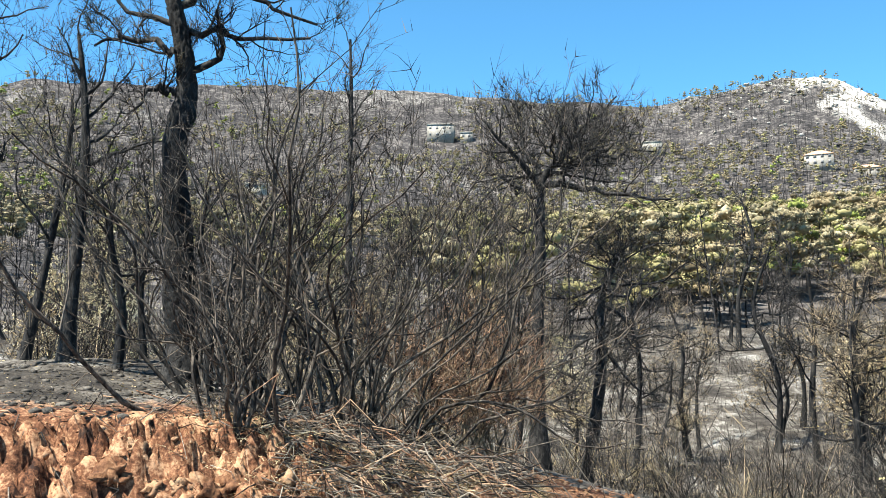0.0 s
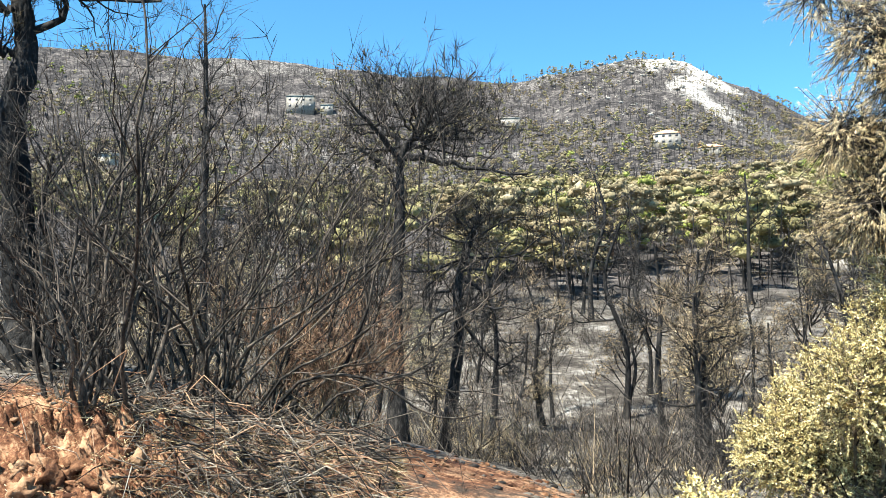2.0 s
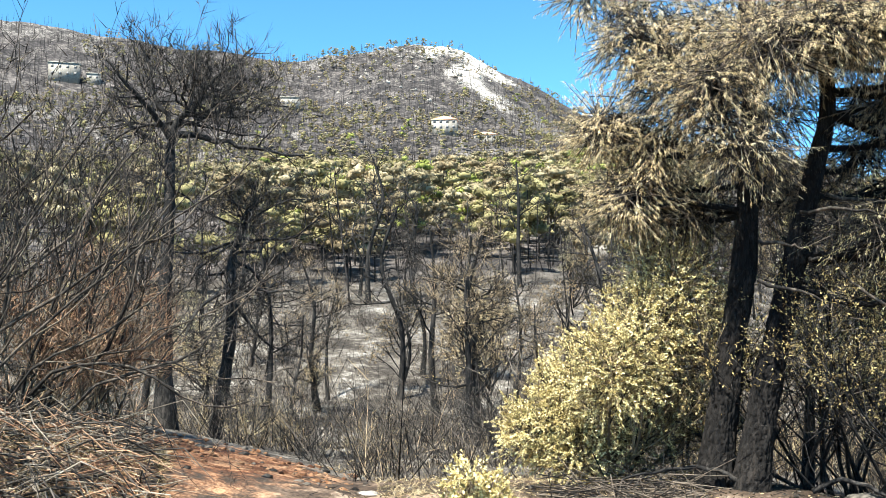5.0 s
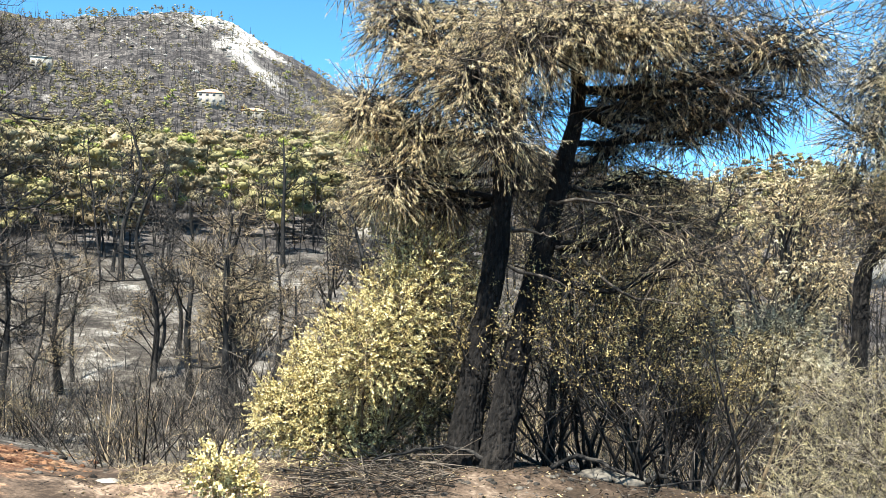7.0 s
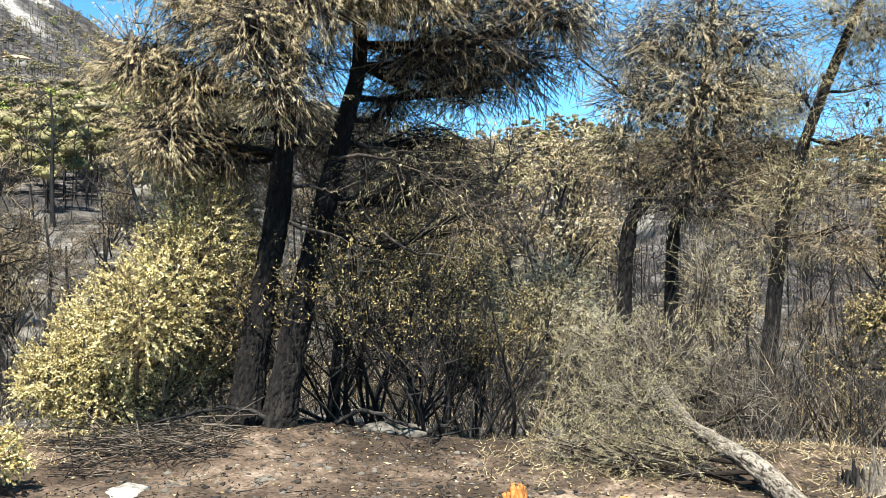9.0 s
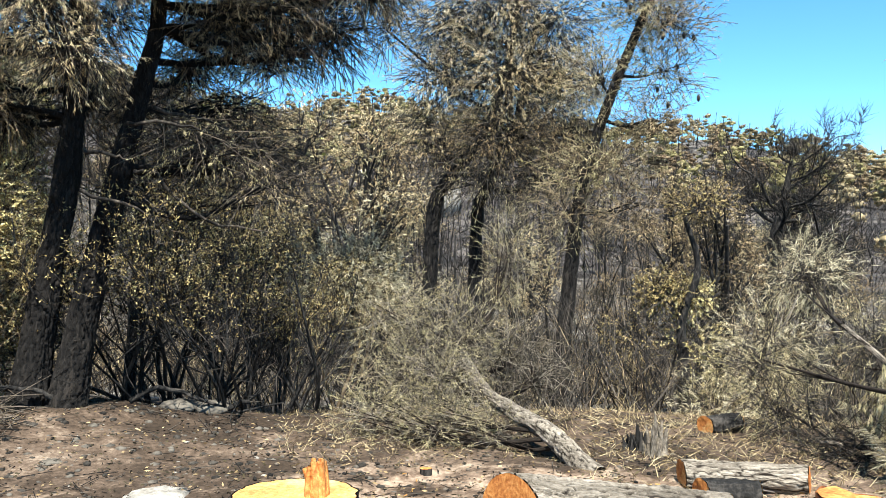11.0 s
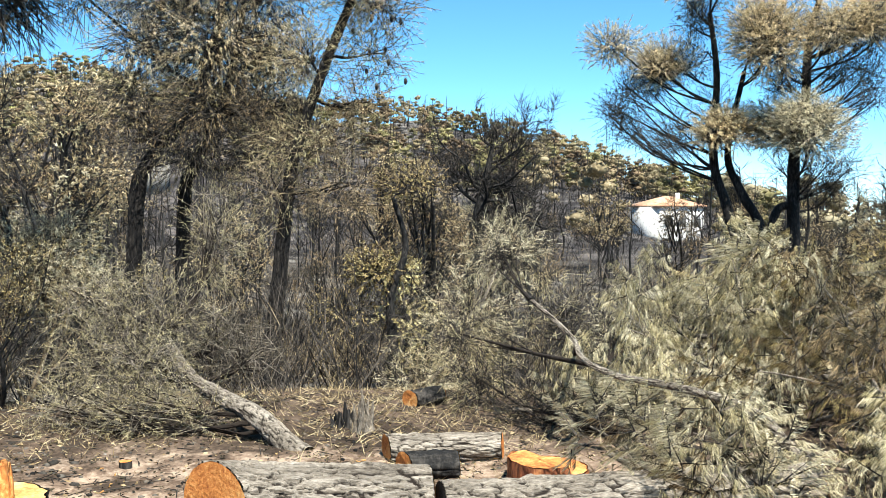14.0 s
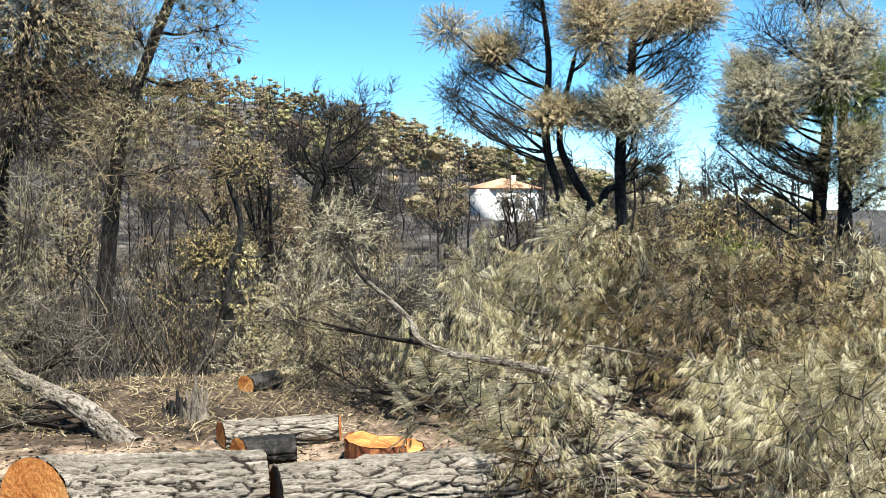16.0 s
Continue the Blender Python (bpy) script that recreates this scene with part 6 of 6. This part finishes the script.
def undergrowth(name, label, places, low, high, stems, width, material, seed, fan=0.55):
    """Burnt scrub: fans of thin twigs over the slope."""
    rng = np.random.default_rng(seed)
    g = Geo()
    b = np.repeat(np.arange(len(places)), stems)
    h = rng.uniform(low, high, len(places))[b] * rng.uniform(0.4, 1.1, len(b))
    d = unit(rng.normal(size=(len(b), 3)) * (fan, fan, 0.1) + UP)
    p = places[b] + rng.normal(size=(len(b), 3)) * (0.18, 0.18, 0) * h[:, None]
    g.blades(rng, p - UP * 0.05, d, h, width * h)
    k = np.repeat(np.arange(len(b)), 3)
    q = p[k] + d[k] * (h[k] * rng.uniform(0.3, 0.95, len(k)))[:, None]
    g.blades(rng, q, d[k] + rng.normal(size=(len(k), 3)) * 0.5 + UP * 0.2, h[k] * rng.uniform(0.2, 0.5, len(k)), width * 0.6 * h[k])
    tagged(new(name, g.data(name, material)), label, "undergrowth", kind="stuff")


thin_out = lambda a, d, e, f, r: ~((a > 44) & (a < 62) & (d < 16)) & ~((33 < a) & (a < 46) & (d < 45) & (r > 0.7)) & ~((a > 60) & (d < 13.5)) & ~((a < -30) & (d < 13)) & ~((a > 12) & (a < 31) & (d < 11.5))
undergrowth("burnt_undergrowth", "black burnt scrub over the valley floor", scatter(rng, 5200, -50, 85, 11, 62, thin_out, 0.8), 0.5, 2.0, 9, 0.012, CHAR_TWIG, 410)
undergrowth("dry_undergrowth", "brown dead scrub over the valley floor", scatter(rng, 2600, -50, 85, 11, 60, lambda a, d, e, f, r: thin_out(a, d, e, f, r) & ~((a < 12) & (d < 45) & (r > 0.3)) & ~((a > 28) & (a < 60) & (d < 24) & (r > 0.15)), 0.9), 0.4, 1.6, 10, 0.012, BROWN_TWIG, 411)
undergrowth("straw_tufts", "pale dry tufts on the ash slope", scatter(rng, 500, -50, 85, 11, 80, thin_out), 0.25, 0.7, 14, 0.03, STRAW, 413)
undergrowth("hill_scrub", "dark burnt scrub over the hillside", scatter(rng, 5500, -50, 85, 60, 560, lambda a, d, e, f, r: (d < crest(a)) & ~((a > 32) & (a < 37) & (e > 14.0)) & ~(in_belt(a, d) & (r > 0.3))), 1.0, 3.0, 7, 0.04, FAR_CHAR, 414)
undergrowth("hill_scrub", "burnt brown scrub on the lower hill", scatter(rng, 1100, -50, 14, 45, 200, lambda a, d, e, f, r: in_view(a, d)), 0.7, 2.0, 9, 0.02, BROWN_TWIG, 415)
undergrowth("hill_scrub", "black scrub on the lower hill", scatter(rng, 1500, -50, 14, 45, 200, lambda a, d, e, f, r: in_view(a, d)), 0.7, 2.4, 9, 0.018, FAR_CHAR, 416)


# ---- houses on the slopes ----
def box(g, lo, hi):
    (x0, y0, z0), (x1, y1, z1) = lo, hi
    v = [(x, y, z) for z in (z0, z1) for y in (y0, y1) for x in (x0, x1)]
    g.add(v, [(0, 2, 3, 1), (4, 5, 7, 6), (0, 1, 5, 4), (2, 6, 7, 3), (0, 4, 6, 2), (1, 3, 7, 5)])


def house(label, at, w, dep, h, turn, wall, roof="hip", storeys=1, rise=1.6, bays=4):
    """A house of w by dep metres; its front looks along -y before the turn."""
    foot = on(at, -0.3)
    root = thing("house", label, "house", foot)
    root.matrix_basis = pose(*foot, 0, 0, turn)
    g = Geo()
    box(g, (-w / 2, -dep / 2, -3.0), (w / 2, dep / 2, h))
    part("wall", g, wall, root)
    o = 0.25
    if roof == "hip":
        g = Geo()
        e = min(w, dep) / 2
        a = [(-w / 2 - o, -dep / 2 - o, h), (w / 2 + o, -dep / 2 - o, h), (w / 2 + o, dep / 2 + o, h), (-w / 2 - o, dep / 2 + o, h)]
        low = [(x, y, z - 0.16) for x, y, z in a]
        ridge = [(-w / 2 + e, 0, h + rise), (w / 2 - e + 0.01, 0, h + rise)]
        g.add(a + low + ridge, [(0, 1, 9, 8), (2, 3, 8, 9), (4, 5, 1, 0), (5, 6, 2, 1), (6, 7, 3, 2), (7, 4, 0, 3), (7, 6, 5, 4)])
        g.f.append(np.array([(1, 2, 9), (3, 0, 8)], np.int32))
        part("roof", g, ROOF_TILE, root, "orange tiled hip roof")
        g = Geo()
        box(g, (w * 0.22, -0.2, h + rise * 0.3), (w * 0.22 + 0.3, 0.2, h + rise + 0.35))
        part("chimney", g, wall, root)
    else:
        g = Geo()
        box(g, (-w / 2 - 0.3, -dep / 2 - 0.3, h), (w / 2 + 0.3, dep / 2 + 0.3, h + 0.35))
        part("roof", g, CONCRETE, root, "flat concrete roof")
    for s in range(storeys):
        z = 0.9 + s * h / storeys
        for k in range(bays):
            x = -w / 2 + w * (k + 0.5) / bays
            win = Geo()
            box(win, (x - 0.55, -dep / 2 - 0.06, z), (x + 0.55, -dep / 2 + 0.05, z + 1.3))
            f = part("window", win, wall, root)
            pane = Geo()
            box(pane, (x - 0.45, -dep / 2 - 0.07, z + 0.1), (x + 0.45, -dep / 2 - 0.02, z + 1.2))
            part("pane", pane, SHUTTER, f, "dark window pane")
    return root


house("white house with an orange hip roof on the burnt slope", (51.68, 91.31, -0.96), 5.7, 5.0, 3.1, 10, PLASTER, rise=1.0, bays=3)
house("two-storey white house with a flat roof high on the slope", (-414.50, 237.29, 111.72), 13.5, 9, 6.4, 55, BEIGE_PLASTER, "flat", 2)
house("small flat-roofed outbuilding beside the white house", (-406.62, 247.77, 111.05), 6, 6, 3, 55, BEIGE_PLASTER, "flat", 1, bays=2)
house("beige house with a tiled roof below the rocky summit", (-242.32, 307.30, 79.39), 10.5, 8, 4.6, 35, BEIGE_PLASTER, "hip", 2, 2.2)
house("low house with a brown tiled roof", (-229.94, 318.96, 75.74), 9.5, 6, 2.4, 35, BEIGE_PLASTER, "hip", 1, 1.6)
house("pale house half hidden by trees", (-338.03, 309.55, 101.41), 9, 8, 4, 45, BEIGE_PLASTER, "flat", 1)
house("small orange shed among the trees", (-62.18, 68.65, 9.42), 1.9, 1.6, 1.1, 40, ROOF_TILE, "flat", 1, bays=1)
house("flat-roofed dark pavilion in the wood", (-339.76, 115.27, 65.01), 8.5, 5, 2.4, 70, CONCRETE, "flat", 1, bays=3)


def retaining_wall(label, p, q, height):
    """A pale wall of stone blocks along a terrace."""
    p, q = np.array(p), np.array(q)
    root = thing("retaining_wall", label, "wall", on(p))
    foot = np.array(root.location)
    n = 14
    g = Geo()
    line = np.array([on(p + (q - p) * t, 0.3) - foot for t in np.linspace(0, 1, n)])
    side = unit(np.array([-(q - p)[1], (q - p)[0], 0])) * 0.25
    hh = height * (0.95 + 0.1 * np.random.default_rng(4).random(n))
    top = line + UP * hh[:, None]
    v = np.stack([line - side, line + side, top + side, top - side], 1)
    f = []
    for i in range(n - 1):
        for k in range(4):
            f.append((i * 4 + k, i * 4 + (k + 1) % 4, i * 4 + 4 + (k + 1) % 4, i * 4 + 4 + k))
    f += [(0, 3, 2, 1), (n * 4 - 4, n * 4 - 3, n * 4 - 2, n * 4 - 1)]
    g.add(v, f)
    part("stonework", g, LIMESTONE, root)


retaining_wall("pale concrete terrace wall on the hillside", (-6.48, 107.76, 2.83), (0.99, 118.28, 3.89), 3.4)
retaining_wall("pale stone terrace wall among burnt trees", (-57.81, 81.28, 10.72), (-50.32, 81.54, 9.87), 1.6)
retaining_wall("pale stone terrace wall among burnt trees", (-54.57, 85.21, 11.07), (-42.26, 78.78, 8.50), 1.8)
retaining_wall("low pale terrace wall", (-40.30, 69.46, 6.74), (-35.39, 66.74, 6.13), 1.5)
for p in ((49.85, 107.55, 0.86), (-12.46, 135.50, 6.37)):
    root = thing("utility_pole", "thin grey wooden utility pole on the slope", "pole", on(p))
    g = Geo()
    g.tube([(0, 0, -0.3), (0, 0, 3), (0, 0, 6)], [0.11, 0.1, 0.08], 8)
    part("pole", g, GREY_WOOD, root)

# ---- stones, clods, litter ----
def stones(g, rng, places, sizes, flat=0.6, shape=ICO, rough=0.28):
    v, f = shape
    for p, s in zip(places, sizes):
        off = rng.normal(size=3) * 3
        n = 1 + rough * 2 * fbm(v[:, 0] * 1.6 + off[0], v[:, 1] * 1.6 + v[:, 2] * 1.1 + off[1], 3, int(abs(off[2]) * 100))
        n = n + rough * 1.5 * fbm(v[:, 0] * 6 + off[1], v[:, 1] * 6 + v[:, 2] * 4.7, 3, int(abs(off[0]) * 100))
        q = v * n[:, None] * (s * rng.uniform(0.7, 1.3), s * rng.uniform(0.7, 1.3), s * flat)
        t = rng.uniform(0, 6.28)
        q = np.stack([q[:, 0] * math.cos(t) - q[:, 1] * math.sin(t), q[:, 0] * math.sin(t) + q[:, 1] * math.cos(t), q[:, 2]], 1)
        g.add(q + p, f)


def ground_spots(rng, n, a0, a1, d0, d1, lift=0.0):
    a, d = rng.uniform(a0, a1, n), rng.uniform(d0, d1, n)
    x, y = polar(a, d)
    return np.stack([x, y, ground(x, y) + lift], -1)


def litter(name, label, category, geo, material):
    tagged(new(name, geo.data(name, material)), label, category, kind="stuff")


rng = np.random.default_rng(123)
g = Geo()
stones(g, rng, ground_spots(rng, 700, 62, 92, 7.2, 9.6, -0.004), 0.006 + 0.035 * rng.random(700) ** 3, 0.8, SMALL, 0.9)
stones(g, rng, ground_spots(rng, 110, 69, 80, 7.6, 8.9, -0.05), 0.025 + 0.1 * rng.random(110) ** 2.5, 0.8, ICO_BIG, 1.3)
stones(g, rng, ground_spots(rng, 500, 44, 60, 9.6, 13.5, -0.004), 0.008 + 0.05 * rng.random(500) ** 3, 0.7, SMALL, 0.8)
litter("red_clods", "broken red earth clods on the cut bank", "clods", g, RED_CLOD)
g = Geo()
stones(g, rng, ground_spots(rng, 1200, 56, 92, 9.2, 13.5), 0.008 + 0.06 * rng.random(1200) ** 3, shape=SMALL)
stones(g, rng, ground_spots(rng, 900, 4, 32, 6.4, 8.8, -0.004), 0.006 + 0.035 * rng.random(900) ** 4, shape=SMALL)
stones(g, rng, ground_spots(rng, 900, -20, 45, 5.5, 9.5, -0.004), 0.005 + 0.025 * rng.random(900) ** 4, shape=SMALL)
stones(g, rng, ground_spots(rng, 600, 25, 55, 9.0, 40), 0.01 + 0.06 * rng.random(600) ** 2, shape=SMALL)
stones(g, rng, ground_spots(rng, 1500, -24, 46, 5.3, 9.2, -0.003), 0.004 + 0.022 * rng.random(1500) ** 3, shape=SMALL)
litter("stones", "scattered sooty stones on the burnt ground", "stones", g, SOOT_STONE)
g = Geo()
stones(g, rng, ground_spots(rng, 240, 2, 34, 6.0, 8.8, -0.003), 0.005 + 0.018 * rng.random(240) ** 3, 0.5, SMALL, 0.5)
litter("pale_stones", "pale limestone chips in the sooty soil", "stones", g, LIMESTONE)
for i, (p, s) in enumerate((((-3.50, 6.05, 0.01), 0.22), ((-2.34, 8.37, -0.20), 0.1), ((-2.09, 8.44, -0.22), 0.11), ((-2.65, 7.96, -0.13), 0.07), ((-1.77, 5.87, -0.00), 0.2), ((-6.52, 6.85, 0.01), 0.12), ((-7.08, 6.45, 0.09), 0.07), ((-10.18, 1.83, 1.21), 0.08), ((-10.22, 2.53, 1.23), 0.09), ((-2.69, 6.56, -0.01), 0.08))):
    g = Geo()
    stones(g, rng, [np.zeros(3)], [s * (1.3 if i in (1, 2) else 0.85)], 0.6 if i in (1, 2) else 0.24, ICO_BIG, 0.22 if i in (1, 2) else 0.45)
    ob = new("boulder", g.data("boulder", LIMESTONE if i in (0, 4, 5) else SOOT_STONE))
    ob.location = on(p, s * 0.05)
    tagged(ob, "pale limestone rock set in the ground" if i in (0, 4, 5) else "sooty grey rock on burnt soil", "rock", "rocks in the clearing")
# dead sticks thrown over the bank
n = 1900
a = np.where(rng.random(n) < 0.95, rng.uniform(56, 71, n), rng.uniform(71, 92, n))
d = rng.uniform(7.9, 10.4, n)
x, y = polar(a, d)
p = np.stack([x, y, ground(x, y) + 0.02 + 0.22 * rng.random(n) ** 2], -1)
down = unit(np.stack([np.full(n, 0.75), np.full(n, 0.1), np.full(n, -0.12)], -1) + rng.normal(size=(n, 3)) * (0.45, 0.45, 0.16))
ln = 0.12 + 0.62 * rng.random((n, 1)) ** 2
bow = p + down * ln * 0.4 + rng.normal(size=(n, 3)) * 0.22 * ln + UP * 0.12 * ln
for material, lo, hi, r in ((CHAR_TWIG, 0, 550, 0.0065), (GREY_WOOD, 900, 1450, 0.005), (RED_TWIG, 1450, 1900, 0.0045)):
    g = Geo()
    k = slice(lo, hi)
    rad = r * rng.uniform(0.4, 1.6, hi - lo)
    g.sticks(p[k] - down[k] * ln[k] * 0.5, bow[k], rad, rad * 0.8, 4)
    g.sticks(bow[k], p[k] + down[k] * ln[k], rad * 0.8, rad * 0.3, 4)
    litter("dead_sticks", "dead sticks lying down the bank", "sticks", g, material)
# charred brushwood under the yellowed bush
n = 340
a, d = rng.uniform(24, 33, n), rng.uniform(7.6, 8.7, n)
x, y = polar(a, d)
p = np.stack([x, y, ground(x, y) + 0.02 + 0.16 * rng.random(n) ** 1.5], -1)
w = unit(rng.normal(size=(n, 3)) * (1, 0.6, 0.22)) * (0.05 + 0.3 * rng.random((n, 1)) ** 1.5)
g = Geo()
g.sticks(p - w, p + w, 0.0045 * rng.uniform(0.5, 1.6, n), 0.003, 4)
litter("brushwood", "charred brushwood lying by the mound", "sticks", g, SHRUB_WOOD)
# long dry blades combed down the bank, and leaf litter
for material, n, word in ((BROWN_NEEDLES, 4500, "brown"), (STRAW, 4500, "straw-coloured"), (DARK_NEEDLES, 1500, "singed")):
    g = Geo()
    a, d = np.clip(rng.normal(64, 5.5, n), 55.5, 88), rng.uniform(7.4, 10.2, n)
    x, y = polar(a, d)
    q = np.stack([x, y, ground(x, y) + 0.01], -1)
    g.blades(rng, q, rng.normal(size=(n, 3)) * (0.5, 0.5, 0.25) + np.array([0.6, -0.1, 0.0]), 0.16 * rng.uniform(0.4, 1.4, n), 0.008)
    litter("dry_litter", f"{word} dry stalks lying down the bank", "litter", g, material)
for material, n in ((BROWN_NEEDLES, 5000), (DARK_NEEDLES, 6000), (SHRUB_WOOD, 3000)):
    g = Geo()
    q = np.concatenate([ground_spots(rng, n - n // 3, -28, 46, 5.2, 9.6, 0.006), ground_spots(rng, n // 3, 56, 92, 9.0, 13.5, 0.006)])
    g.leaves(rng, q, rng.normal(size=(n, 3)) * (1, 1, 0.25), 0.035 * rng.uniform(0.4, 1.4, n), 0.014)
    litter("leaf_litter", "small fallen leaves and bark crumbs on the soil", "litter", g, material)
# dry grass and fine straw
g = Geo()
for count, a0, a1, d0, d1, h in ((4000, 57, 72, 7.4, 10.2, 0.09), (4000, 24, 43, 8.0, 12, 0.1), (6500, -30, 10, 6.9, 10.5, 0.09), (1500, 30, 46, 12, 34, 0.2), (5000, -55, -8, 5.2, 9, 0.1)):
    q = ground_spots(rng, count, a0, a1, d0, d1)
    g.blades(rng, q, rng.normal(size=(count, 3)) * (0.9, 0.9, 0.2) + UP * 0.45, h * rng.uniform(0.5, 1.4, count), 0.003 + 0.00045 * np.hypot(q[:, 0], q[:, 1]))
litter("dry_grass", "dry straw and singed grass", "grass", g, STRAW)
g = Geo()
for count, a0, a1, d0, d1 in ((1100, -22, 34, 5.4, 9.3), (900, 58, 98, 9.6, 13.5), (1200, 30, 48, 8, 34)):
    q = ground_spots(rng, count, a0, a1, d0, d1, 0.008)
    w = unit(rng.normal(size=(count, 3)) * (1, 1, 0.12))
    s = (0.015 + 0.12 * rng.random(count) ** 2.5)[:, None] * np.where(np.hypot(q[:, 0], q[:, 1])[:, None] > 15, 3, 1)
    g.sticks(q - w * s, q + w * s, 0.0035, 0.002)
litter("charred_twigs", "charred twigs strewn over the ash", "twigs", g, CHAR_TWIG)
g = Geo()
stones(g, rng, ground_spots(rng, 200, -18, 12, 5.4, 7.2, 0.004), rng.uniform(0.006, 0.019, 200), 0.8, ico(1), 0.3)
litter("pine_cones", "burnt pine cones on the bare clearing", "cones", g, SHRUB_WOOD)
g = Geo()
w = unit(rng.normal(size=(60, 3)) * (1, 1, 0.1)) * rng.uniform(0.006, 0.022, (60, 1))
q = ground_spots(rng, 60, -26, 10, 5.2, 6.6, 0.008)
g.sticks(q - w, q + w, 0.006, 0.003, 4)
litter("wood_chips", "fresh yellow wood chips", "chips", g, PALE_WOOD)
# pale rocks of the summit
rng = np.random.default_rng(130)
q = scatter(rng, 2600, 29, 46, 380, 590, lambda a, d, e, f, r: (e > 12.2) & (d < 588) & (r < step(e, 12, 16) * 0.9))
g = Geo()
stones(g, rng, q[::4], rng.uniform(0.3, 1.1, len(q[::4])), 0.8, ICO, 1.6)
litter("summit_rocks", "pale limestone outcrops on the summit", "rocks", g, LIMESTONE)
q = scatter(rng, 700, -40, 80, 60, 560, lambda a, d, e, f, r: r < 0.5)
g = Geo()
stones(g, rng, q, rng.uniform(0.15, 0.6, len(q)) * (0.5 + np.hypot(q[:, 0], q[:, 1]) / 300), 0.6, ico(1), 1.2)
litter("hillside_rocks", "grey rocks on the hillside", "rocks", g, SOOT_STONE)
